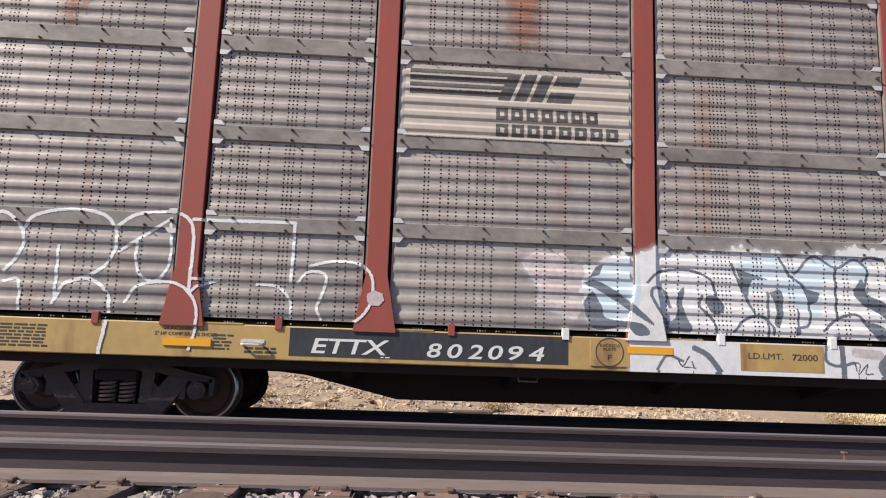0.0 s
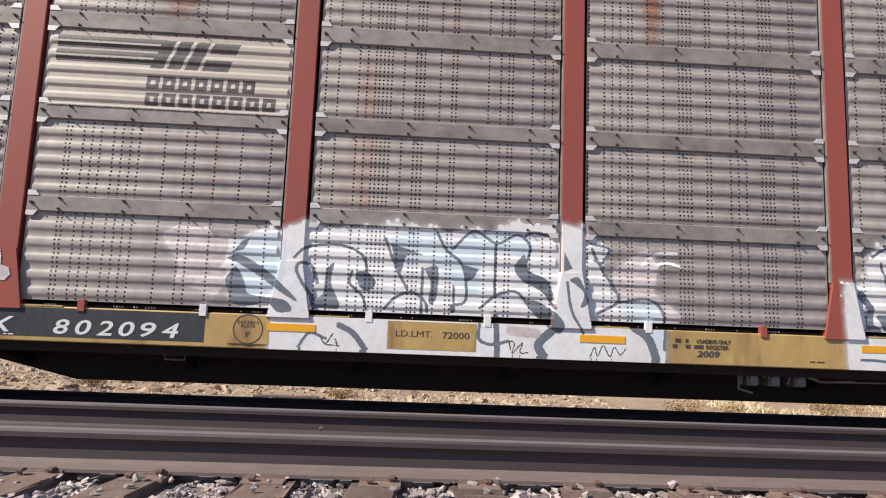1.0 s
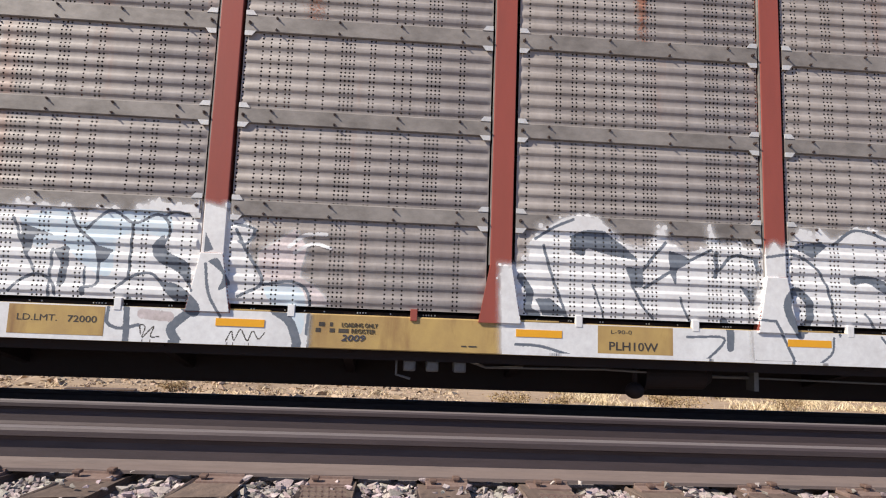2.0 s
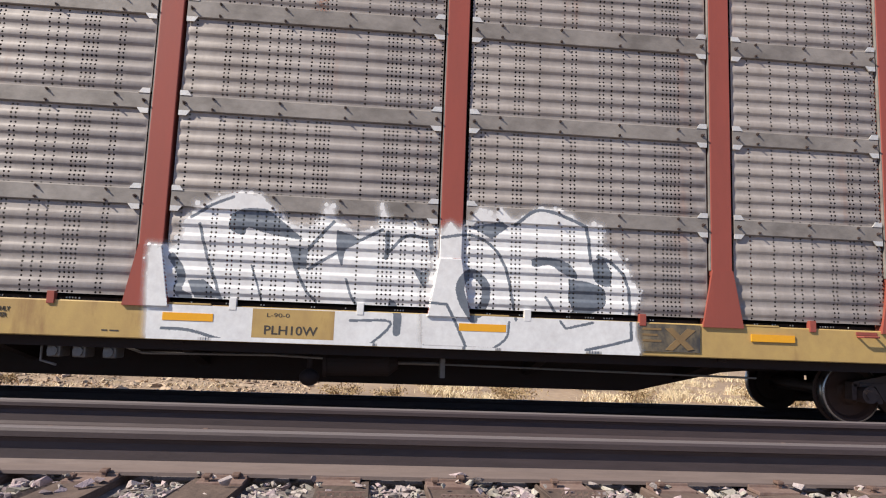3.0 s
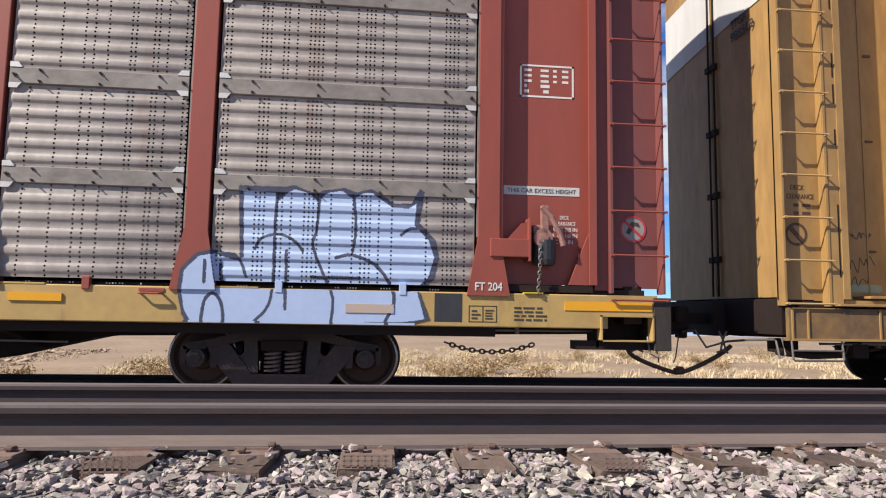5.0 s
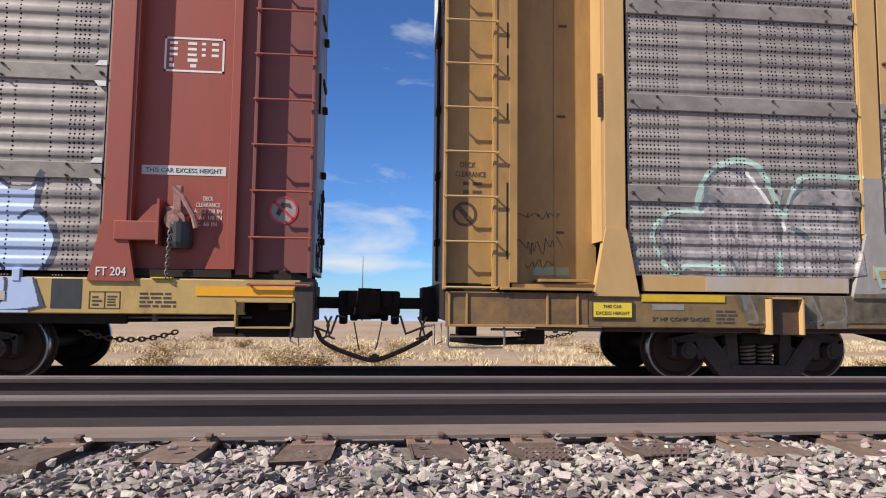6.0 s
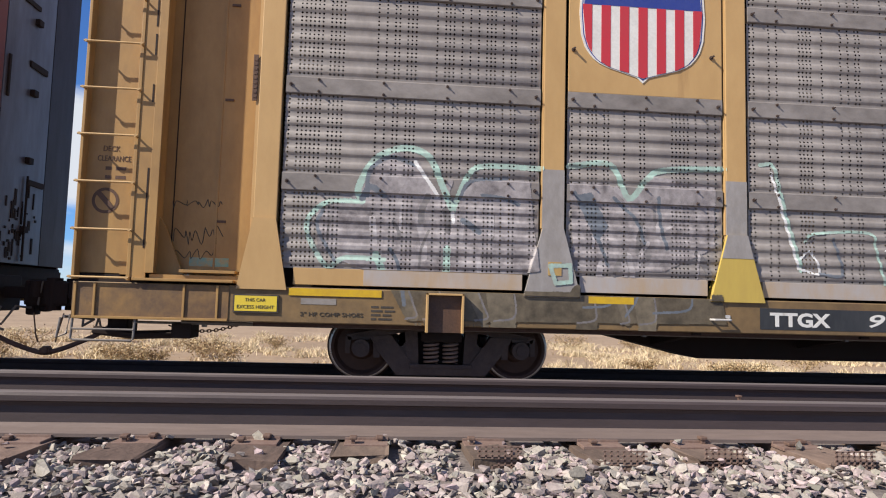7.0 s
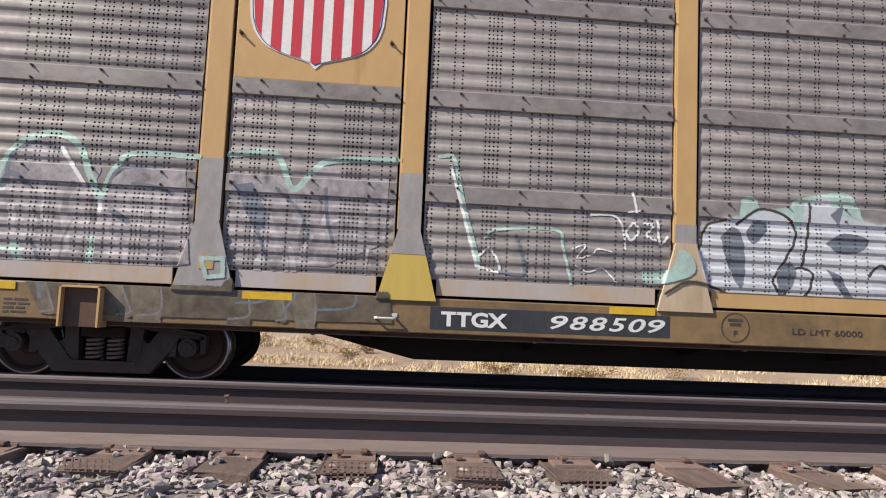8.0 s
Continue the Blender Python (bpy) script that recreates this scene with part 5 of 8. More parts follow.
    bx_(0.36, 0.62, YC - 0.17, YC + 0.15, zc - 0.15, zc + 0.15, 0.04)
    bx_(0.58, 0.82, YC - 0.20 if s > 0 else YC + 0.05, YC - 0.05 if s > 0 else YC + 0.20, zc - 0.15, zc + 0.15, 0.04)
    bx_(0.60, 0.72, YC + 0.05 if s > 0 else YC - 0.2, YC + 0.2 if s > 0 else YC - 0.05, zc - 0.13, zc + 0.13, 0.03)
    bx_(-0.1, 0.1, YC - 0.28, YC + 0.28, zc - 0.22, zc + 0.2, 0.02)
    rod(bm, (xe + s * 0.52, YC - 0.2, zc - 0.05), (xe + s * 0.52, YC - 0.2, zc + 0.14), 0.07, 14)
    rod(bm, (xe + s * 0.68, YC - 0.12 if s > 0 else YC + 0.12, zc - 0.2), (xe + s * 0.68, YC - 0.12 if s > 0 else YC + 0.12, zc + 0.18), 0.085, 16)
    bx_(0.37, 0.47, YC - 0.13, YC + 0.05, zc - 0.26, zc - 0.12, 0.03)
    bx_(0.5, 0.6, YC - 0.09, YC + 0.05, zc - 0.22, zc - 0.12, 0.03)
    if s > 0:
        ring = bmesh.new()
        tube(ring, [(xe + 0.575 + 0.02 * math.sin(a), YC - 0.21 - 0.012 * math.cos(a), zc + 0.14 * math.sin(a)) for a in np.linspace(-1.5, 1.5, 9)], 0.011, 7)
        part("knuckle_rim", ring, M_PIPE, r, "bright worn rim of the knuckle")
    part("coupler", bm, M_UNDER, r, "dark greasy cast knuckle coupler")
    bm = bmesh.new()
    tube(bm, [(xe + s * 0.05, Y0 + 0.1, 0.56), (xe + s * 0.1, Y0 + 0.5, 0.54), (xe + s * 0.12, YC - 0.6, 0.5), (xe + s * 0.3, YC - 0.45, 0.42), (xe + s * 0.36, YC - 0.3, 0.62), (xe + s * 0.45, YC - 0.15, 0.6)], 0.014, 8)
    tube(bm, [(xe - s * 0.02, Y0 + 0.08, 0.58), (xe - s * 0.02, Y0 + 0.02, 0.40), (xe + s * 0.06, Y0 + 0.0, 0.36), (xe + s * 0.06, Y0 + 0.06, 0.55)], 0.012, 8)
    part("uncoupling_lever", bm, M_PIPE, r)
    return X


RED_MATS = (M_PANEL, M_BAND, M_RED, M_YELLOW, M_MAROON, M_MAROON)
GOLD_MATS = (M_PANEL2, M_BAND2, M_YELLOW2, M_SILL2, M_GOLD_END, M_GOLD_END)
red_car, red_sill = car_body(RED_CAR, "autorack_car", "grey perforated freight car with red-brown posts and sprayed graffiti", RED_MATS)
gold_car, gold_sill = car_body(GOLD_CAR, "autorack_car", "grey perforated freight car with golden yellow posts and ends", GOLD_MATS)
for s in (1, -1):
    car_end(RED_CAR, red_car, s, RED_MATS, 0.15, False)
    car_end(GOLD_CAR, gold_car, s, GOLD_MATS, 0.34, True)
for x in (-3.10, 17.05):
    truck(x, red_car)
for x in (26.06, 46.66):
    truck(x, gold_car)


# ---- sprayed and stencilled paint on the cars ----
class Canvas:
    """A fine net of cells over a stretch of a car's side; shapes are cut from it and laid on the metal."""

    def __init__(self, car, parent, x0, x1, z0, z1, seed, step=0.007):
        self.car, self.parent, self.step, self.lift = car, parent, step, 0.004 + 0.0018 * (seed % 4)
        self.xs, self.zs = np.arange(x0, x1, step), np.arange(z0, z1, step)
        self.X, self.Z = np.meshgrid(self.xs[:-1] + step / 2, self.zs[:-1] + step / 2)
        rs = self.rs = np.random.RandomState(seed)
        self.JX, self.JZ = self.X + rs.normal(0, 0.0012, self.X.shape), self.Z + rs.normal(0, 0.0012, self.X.shape)
        gx, gz = np.meshgrid(self.xs, self.zs)
        self.Y = surface(car, gx, gz)
        self.solid = (self.Z < car.sill[1] - 0.006) & (self.Z > car.sill[0] + 0.006) | (self.Z > car.foot)
        on_foot = np.zeros(self.X.shape, bool)
        for p in car.posts:
            on_foot |= np.abs(self.X - p) < 0.112 + car.flare * np.clip((1.57 - self.Z) / 0.6, 0, 1)
        self.solid |= on_foot & (self.Z > car.sill[1] - 0.02)
        if car is GOLD_CAR:
            self.solid &= (self.Z < car.sill[1] - 0.006) | (self.Z > car.foot + 0.004) | on_foot
        self.layers, self.pale = [], np.zeros(self.X.shape, bool)

    def inside(self, pts):
        hit = np.zeros(self.X.shape, bool)
        for (ax, az), (bx, bz) in zip(pts, pts[1:] + pts[:1]):
            if az == bz:
                continue
            hit ^= ((az > self.JZ) != (bz > self.JZ)) & (self.JX < (bx - ax) * (self.JZ - az) / (bz - az) + ax)
        return hit

    def stroke(self, pts, width, smooth):
        if smooth and len(pts) > 2:
            pts = curve_through(pts, 6)
        best = np.full(self.X.shape, 9.0)
        for a, b in zip(pts, pts[1:]):
            dx, dz = b[0] - a[0], b[1] - a[1]
            t = np.clip(((self.JX - a[0]) * dx + (self.JZ - a[1]) * dz) / max(dx * dx + dz * dz, 1e-9), 0, 1)
            best = np.minimum(best, (self.JX - a[0] - t * dx) ** 2 + (self.JZ - a[1] - t * dz) ** 2)
        return best < (width / 2) ** 2

    def add(self, mat, kind, width, pts):
        if kind == "fill" and len(pts) > 4 and mat in (M_SPRAY_SLATE, M_INK, M_SPRAY_ICE, M_SPRAY_MINT):
            pts = curve_through(list(pts) + [pts[0]], 4)
        mask = self.inside([tuple(p) for p in pts]) if kind == "fill" else self.stroke(list(pts), width, kind == "line")
        if kind == "fill" and mat in (M_SPRAY_WHITE, M_SPRAY_PINK, M_SPRAY_SILVER):
            if mat is M_SPRAY_WHITE and len(pts) > 15:          # ragged bursts along the edge
                for (ax, az), (bx, bz) in zip(pts, list(pts[1:]) + [pts[0]]):
                    for _ in range(int(math.hypot(bx - ax, bz - az) / 0.05)):
                        k = self.rs.uniform()
                        x, z = ax + (bx - ax) * k + self.rs.normal(0, 0.022), az + (bz - az) * k + self.rs.normal(0, 0.022)
                        if z > 1.2:
                            mask |= (self.X - x) ** 2 + (self.Z - z) ** 2 < self.rs.uniform(0.008, 0.03) ** 2
            self.pale |= mask
        for entry in self.layers:              # later paint covers what lies below it
            entry[1] &= ~mask
        if self.layers and self.layers[-1][0] is mat:
            self.layers[-1][1] |= mask
        else:
            self.layers.append([mat, mask])

    def lay(self, name, label):
        by_mat = {}
        punched = (self.Z > self.car.foot)
        for b0, b1 in self.car.bands:
            punched &= (self.Z < b0) | (self.Z > b1)
        for p in self.car.posts:
            punched &= np.abs(self.X - p) > np.where(self.Z < 1.58, 0.135 + self.car.flare - self.car.flare * np.clip((self.Z - 1.0) / 0.57, 0, 1), 0.12)
        low = int((self.car.sill[0] + 0.035 - self.zs[0]) / self.step)
        for mat, mask in self.layers:
            if 0 < low < len(mask):             # paint runs down to the edge of the sill
                mask[:low] = (mask[low:low + 8].sum(0) > 4) if mat is not M_SPRAY_PINK else False
            for m, zone in ((mat, punched), (PLAIN.get(mat, mat), ~punched)):
                by_mat[m] = by_mat.get(m, False) | (mask & self.solid & zone)
        n = len(self.xs)
        # a mist of thin paint fades out round the pale fills
        pale = self.pale
        painted = np.zeros(self.X.shape, bool)
        for mat, mask in self.layers:
            painted |= mask
        grey = np.zeros((len(self.zs), n))
        if pale.sum() > 4000:
            grey[:-1, :-1] = pale
            for _ in range(3):
                for axis in (0, 1):
                    total = sum(np.roll(grey, k, axis) for k in range(-4, 5))
                    grey = total / 9
            patch = 0.75 + 0.5 * np.array([[noise.noise((x * 3.1, z * 3.1, 7)) for x in self.xs[::8]] for z in self.zs[::8]])
            patch = np.repeat(np.repeat(patch, 8, 0), 8, 1)[:len(self.zs), :n]
            grey = np.clip(grey * 2.2 * np.clip(patch, 0.3, 1.2), 0, 0.95)
            mist = ~painted & (grey[:-1, :-1] > 0.02) & self.solid
            by_mat[M_MIST], by_mat[PLAIN[M_MIST]] = mist & punched, mist & ~punched
        for mat, mask in by_mat.items():
            jj, ii = np.nonzero(mask)
            if not len(jj):
                continue
            corner = np.stack((jj * n + ii, jj * n + ii + 1, (jj + 1) * n + ii + 1, (jj + 1) * n + ii), 1)
            used, index = np.unique(corner, return_inverse=True)
            verts = np.stack((self.xs[used % n], self.Y.reshape(-1)[used] - self.lift, self.zs[used // n]), 1)
            ob = raw(name, verts.tolist(), index.reshape(-1, 4).tolist(), mat, self.parent, smooth=True)
            tagged(ob, label, kind="stuff")
            if mat in (M_MIST, PLAIN[M_MIST]):
                ob.data.attributes.new("coverage", "FLOAT", "POINT").data.foreach_set("value", grey.reshape(-1)[used].astype(np.float32))


def spray_white_outline():
    c = Canvas(RED_CAR, red_car, -4.59, -0.20, 0.64, 2.20, 200)
    c.add(M_SPRAY_WHITE, 'line', 0.035, [(-4.53, 1.89), (-4.22, 2.07), (-4.01, 1.89), (-4.0, 1.68), (-4.14, 1.46)])
    c.add(M_SPRAY_WHITE, 'line', 0.035, [(-4.01, 1.89), (-3.88, 2.05), (-3.52, 2.13), (-3.2, 2.08), (-3.07, 1.93), (-3.06, 1.72), (-3.15, 1.55), (-3.3, 1.44), (-3.52, 1.36), (-3.63, 1.15)])
    c.add(M_SPRAY_WHITE, 'line', 0.03, [(-3.63, 1.74), (-3.62, 1.47), (-3.62, 1.21)])
    c.add(M_SPRAY_WHITE, 'line', 0.035, [(-3.52, 1.37), (-3.3, 1.41), (-3.11, 1.3), (-3.06, 1.12), (-3.08, 0.89), (-3.11, 0.7)])
    c.add(M_SPRAY_WHITE, 'line', 0.03, [(-4.13, 1.36), (-3.99, 1.37), (-3.96, 1.08)])
    c.add(M_SPRAY_WHITE, 'line', 0.035, [(-3.06, 1.96), (-2.86, 2.1), (-2.52, 2.14), (-2.34, 2.08), (-2.27, 1.93), (-2.26, 1.64), (-2.26, 1.32)])
    c.add(M_SPRAY_WHITE, 'line', 0.03, [(-3.02, 1.71), (-2.78, 1.88), (-2.51, 2.07)])
    c.add(M_SPRAY_WHITE, 'line', 0.03, [(-2.84, 1.82), (-2.84, 1.62), (-2.78, 1.47), (-2.65, 1.41), (-2.55, 1.48), (-2.49, 1.66), (-2.51, 2.01)])
    c.add(M_SPRAY_WHITE, 'line', 0.03, [(-2.91, 1.19), (-2.79, 1.36), (-2.51, 1.41), (-2.31, 1.35), (-2.18, 1.18), (-2.17, 0.95), (-2.22, 0.73)])
    c.add(M_SPRAY_WHITE, 'hard', 0.035, [(-2.28, 2.07), (-1.23, 2.08), (-1.24, 1.45)])
    c.add(M_SPRAY_WHITE, 'hard', 0.03, [(-2.26, 1.45), (-1.96, 1.45)])
    c.add(M_SPRAY_WHITE, 'line', 0.03, [(-2.24, 1.32), (-2.17, 1.38), (-1.97, 1.45)])
    c.add(M_SPRAY_WHITE, 'line', 0.03, [(-1.59, 1.42), (-1.37, 1.4), (-1.24, 1.27), (-1.22, 1.1)])
    c.add(M_SPRAY_WHITE, 'line', 0.03, [(-1.17, 1.45), (-1.06, 1.57), (-0.88, 1.54), (-0.91, 1.34), (-0.96, 1.2), (-0.91, 1.08)])
    c.add(M_SPRAY_WHITE, 'line', 0.03, [(-1.06, 1.63), (-0.8, 1.69), (-0.54, 1.67), (-0.4, 1.54), (-0.39, 1.3), (-0.48, 1.13), (-0.62, 1.03)])
    c.add(M_SPRAY_PINK, 'fill', 0, [(-0.44, 1.36), (-0.37, 1.4), (-0.28, 1.37), (-0.26, 1.3), (-0.31, 1.24), (-0.4, 1.24), (-0.44, 1.29)])
    c.lay('white_outline_graffiti', 'thin white outlined graffiti letters')


spray_white_outline()


def spray_pale_letter():
    c = Canvas(RED_CAR, red_car, 1.13, 6.71, 0.57, 2.13, 201)
    c.add(M_SPRAY_PINK, 'fill', 0, [(1.19, 1.77), (1.32, 1.88), (1.55, 1.87), (1.7, 1.74), (1.84, 1.8), (1.92, 1.48), (1.85, 1.31), (1.78, 1.19), (1.49, 1.26), (1.34, 1.3), (1.4, 1.46), (1.29, 1.63)])
    c.add(M_SPRAY_PINK, 'line', 0.05, [(1.61, 1.87), (1.77, 1.65)])
    c.add(M_SPRAY_PINK, 'line', 0.05, [(1.37, 1.34), (1.47, 1.46), (1.7, 1.42)])
    c.add(M_SPRAY_WHITE, 'fill', 0, [(1.83, 1.6), (1.91, 1.74), (2.12, 1.85), (2.44, 1.89), (2.49, 1.92), (2.66, 1.97), (2.93, 1.91), (3.22, 1.93), (3.51, 1.99), (3.68, 1.99), (3.92, 1.97), (4.16, 1.92), (4.34, 1.99), (4.58, 1.92), (4.84, 2.07), (5.11, 2.05), (5.35, 2.06), (5.52, 2.03), (5.69, 1.91), (5.85, 1.83), (5.75, 1.66), (5.9, 1.3), (6.26, 1.31), (6.44, 1.19), (6.44, 0.67), (5.37, 0.64), (3.57, 0.68), (2.35, 0.63), (2.33, 0.93), (2.3, 1.01), (2.04, 1.03), (1.89, 1.19)])
    c.add(M_SPRAY_PINK, 'fill', 0, [(5.9, 1.59), (6.26, 1.85), (6.38, 1.67), (6.32, 1.37), (6.53, 1.23), (6.65, 1.09), (6.44, 1.08), (6.32, 1.31), (5.93, 1.31)])
    c.add(M_SPRAY_WHITE, 'line', 0.04, [(6.2, 1.67), (6.35, 1.79), (6.57, 1.81)])
    c.add(M_SPRAY_WHITE, 'line', 0.035, [(6.26, 1.61), (6.44, 1.71), (6.62, 1.67)])
    c.add(M_SPRAY_PINK, 'line', 0.04, [(6.08, 1.6), (6.17, 1.76)])
    c.add(M_SPRAY_ICE, 'fill', 0, [(1.89, 1.57), (2.02, 1.75), (2.41, 1.83), (2.43, 1.33), (2.12, 1.12), (1.94, 1.2)])
    c.add(M_SPRAY_ICE, 'fill', 0, [(3.52, 1.85), (3.92, 1.95), (4.16, 1.82), (4.46, 1.95), (4.93, 1.97), (5.0, 1.73), (4.52, 1.71), (4.45, 1.3), (4.18, 1.4), (3.93, 1.63), (3.7, 1.56)])
    c.add(M_SPRAY_ICE, 'fill', 0, [(5.96, 1.24), (6.26, 1.28), (6.39, 1.14), (6.38, 0.79), (6.2, 0.9), (6.02, 1.13)])
    c.add(M_SPRAY_SLATE, 'fill', 0, [(1.84, 1.57), (2.0, 1.6), (2.27, 1.45), (2.54, 1.22), (2.6, 1.14), (2.45, 1.22), (2.16, 1.41), (1.98, 1.51)])
    c.add(M_SPRAY_SLATE, 'fill', 0, [(1.85, 1.36), (1.95, 1.48), (2.05, 1.32), (2.11, 1.2), (2.46, 1.16), (2.55, 1.05), (2.41, 1.03), (2.29, 1.12), (2.01, 1.07), (1.89, 1.19)])
    c.add(M_SPRAY_SLATE, 'fill', 0, [(1.91, 1.63), (1.99, 1.75), (2.07, 1.78), (2.02, 1.66)])
    c.add(M_SPRAY_SLATE, 'line', 0.035, [(2.8, 1.12), (2.68, 1.28), (2.58, 1.45), (2.6, 1.54), (2.72, 1.52), (2.79, 1.35)])
    c.add(M_SPRAY_SLATE, 'fill', 0, [(2.71, 1.2), (2.85, 1.23), (2.87, 1.47), (2.95, 1.56), (2.93, 1.35), (3.03, 1.1), (2.8, 1.09), (2.76, 1.05)])
    c.add(M_SPRAY_SLATE, 'line', 0.03, [(2.54, 1.6), (2.68, 1.72), (3.0, 1.75), (3.23, 1.66), (3.29, 1.48), (3.19, 1.42)])
    c.add(M_SPRAY_SLATE, 'fill', 0, [(3.18, 1.48), (3.3, 1.48), (3.39, 1.37), (3.31, 1.28), (3.22, 1.33)])
    c.add(M_SPRAY_SLATE, 'line', 0.03, [(3.14, 1.48), (3.12, 1.36), (3.26, 1.22), (3.32, 1.02)])
    c.add(M_SPRAY_SLATE, 'line', 0.03, [(3.47, 1.84), (3.59, 1.55), (3.71, 1.33)])
    c.add(M_SPRAY_SLATE, 'fill', 0, [(3.53, 1.79), (3.7, 1.74), (3.87, 1.68), (3.7, 1.67), (3.65, 1.5), (3.59, 1.55)])
    c.add(M_SPRAY_SLATE, 'line', 0.03, [(3.49, 1.11), (3.6, 1.23), (3.77, 1.29), (3.91, 1.19), (3.93, 1.09)])
    c.add(M_SPRAY_SLATE, 'fill', 0, [(3.88, 1.54), (4.03, 1.56), (4.02, 1.22), (3.94, 1.19), (3.96, 1.39)])
    c.add(M_SPRAY_SLATE, 'line', 0.03, [(3.87, 1.07), (3.87, 1.54)])
    c.add(M_SPRAY_SLATE, 'line', 0.026, [(4.21, 1.11), (4.2, 1.37)])
    c.add(M_SPRAY_SLATE, 'line', 0.03, [(4.01, 1.93), (4.11, 1.75), (4.29, 1.58), (4.33, 1.23), (4.19, 1.17), (4.19, 1.1)])
    c.add(M_SPRAY_SLATE, 'fill', 0, [(4.29, 1.6), (4.46, 1.56), (4.41, 1.46), (4.32, 1.41)])
    c.add(M_SPRAY_SLATE, 'line', 0.03, [(4.18, 1.76), (4.4, 1.96), (4.64, 1.84), (4.87, 1.94), (5.0, 1.79), (4.91, 1.49), (5.12, 1.38), (5.27, 1.18)])
    c.add(M_SPRAY_SLATE, 'line', 0.03, [(4.63, 1.84), (4.63, 1.3)])
    c.add(M_SPRAY_SLATE, 'line', 0.03, [(4.48, 1.15), (4.65, 1.29), (4.83, 1.34), (4.95, 1.26)])
    c.add(M_SPRAY_SLATE, 'fill', 0, [(4.83, 1.61), (4.94, 1.73), (4.99, 1.57), (5.21, 1.45), (5.24, 1.24), (5.12, 1.35), (4.88, 1.49)])
    c.add(M_SPRAY_SLATE, 'fill', 0, [(4.92, 1.26), (5.1, 1.24), (5.31, 1.1), (5.37, 0.98), (5.28, 0.92), (5.04, 1.12)])
    c.add(M_SPRAY_SLATE, 'line', 0.03, [(4.93, 1.91), (5.02, 1.97), (5.23, 1.94)])
    c.add(M_SPRAY_SLATE, 'line', 0.03, [(5.39, 1.45), (5.44, 1.16), (5.57, 0.93)])
    c.add(M_SPRAY_SLATE, 'fill', 0, [(5.41, 1.48), (5.51, 1.51), (5.6, 1.34), (5.63, 1.26), (5.53, 1.19), (5.57, 1.34), (5.48, 1.43)])
    c.add(M_SPRAY_SLATE, 'fill', 0, [(5.36, 1.78), (5.45, 1.6), (5.36, 1.57)])
    c.add(M_SPRAY_SLATE, 'line', 0.033, [(5.66, 1.82), (5.78, 1.59), (5.95, 1.3), (5.72, 1.14)])
    c.add(M_SPRAY_SLATE, 'line', 0.03, [(5.64, 1.88), (5.84, 1.83), (5.77, 1.68), (5.69, 1.7)])
    c.add(M_SPRAY_SLATE, 'line', 0.03, [(5.96, 1.27), (6.26, 1.31), (6.43, 1.17), (6.43, 0.79)])
    c.add(M_SPRAY_SLATE, 'line', 0.06, [(3.04, 0.92), (3.19, 0.84), (3.34, 0.65)])
    c.add(M_SPRAY_SLATE, 'line', 0.03, [(2.61, 0.64), (2.74, 0.83), (2.91, 0.78)])
    c.add(M_SPRAY_SLATE, 'line', 0.09, [(5.17, 0.66), (5.1, 0.8), (5.28, 0.98)])
    c.add(M_SPRAY_SLATE, 'line', 0.09, [(6.11, 1.01), (6.26, 0.9), (6.35, 0.67)])
    c.add(M_SPRAY_SLATE, 'line', 0.06, [(4.65, 1.07), (4.67, 0.7)])
    c.add(M_SPRAY_SLATE, 'line', 0.033, [(4.48, 0.98), (4.48, 0.83), (4.61, 0.78), (4.78, 0.82)])
    c.add(M_INK, 'line', 0.014, [(2.85, 0.8), (2.91, 0.73), (2.98, 0.83)])
    c.add(M_INK, 'line', 0.014, [(3.01, 0.78), (3.03, 0.72)])
    c.add(M_INK, 'hard', 0.012, [(2.91, 0.72), (3.05, 0.71)])
    c.add(M_INK, 'line', 0.012, [(4.81, 0.73), (4.8, 0.82), (4.85, 0.8), (4.83, 0.7), (4.93, 0.81), (4.91, 0.71), (4.99, 0.71)])
    c.add(M_INK, 'line', 0.012, [(5.64, 0.69), (5.69, 0.79), (5.72, 0.7), (5.78, 0.81), (5.85, 0.7), (5.9, 0.8), (5.96, 0.72), (6.02, 0.79)])
    c.add(M_SPRAY_PINK, 'line', 0.1, [(4.81, 0.93), (5.07, 0.91)])
    c.lay('pale_letter_graffiti', 'white and ice-blue graffiti letters with slate outlines')


spray_pale_letter()


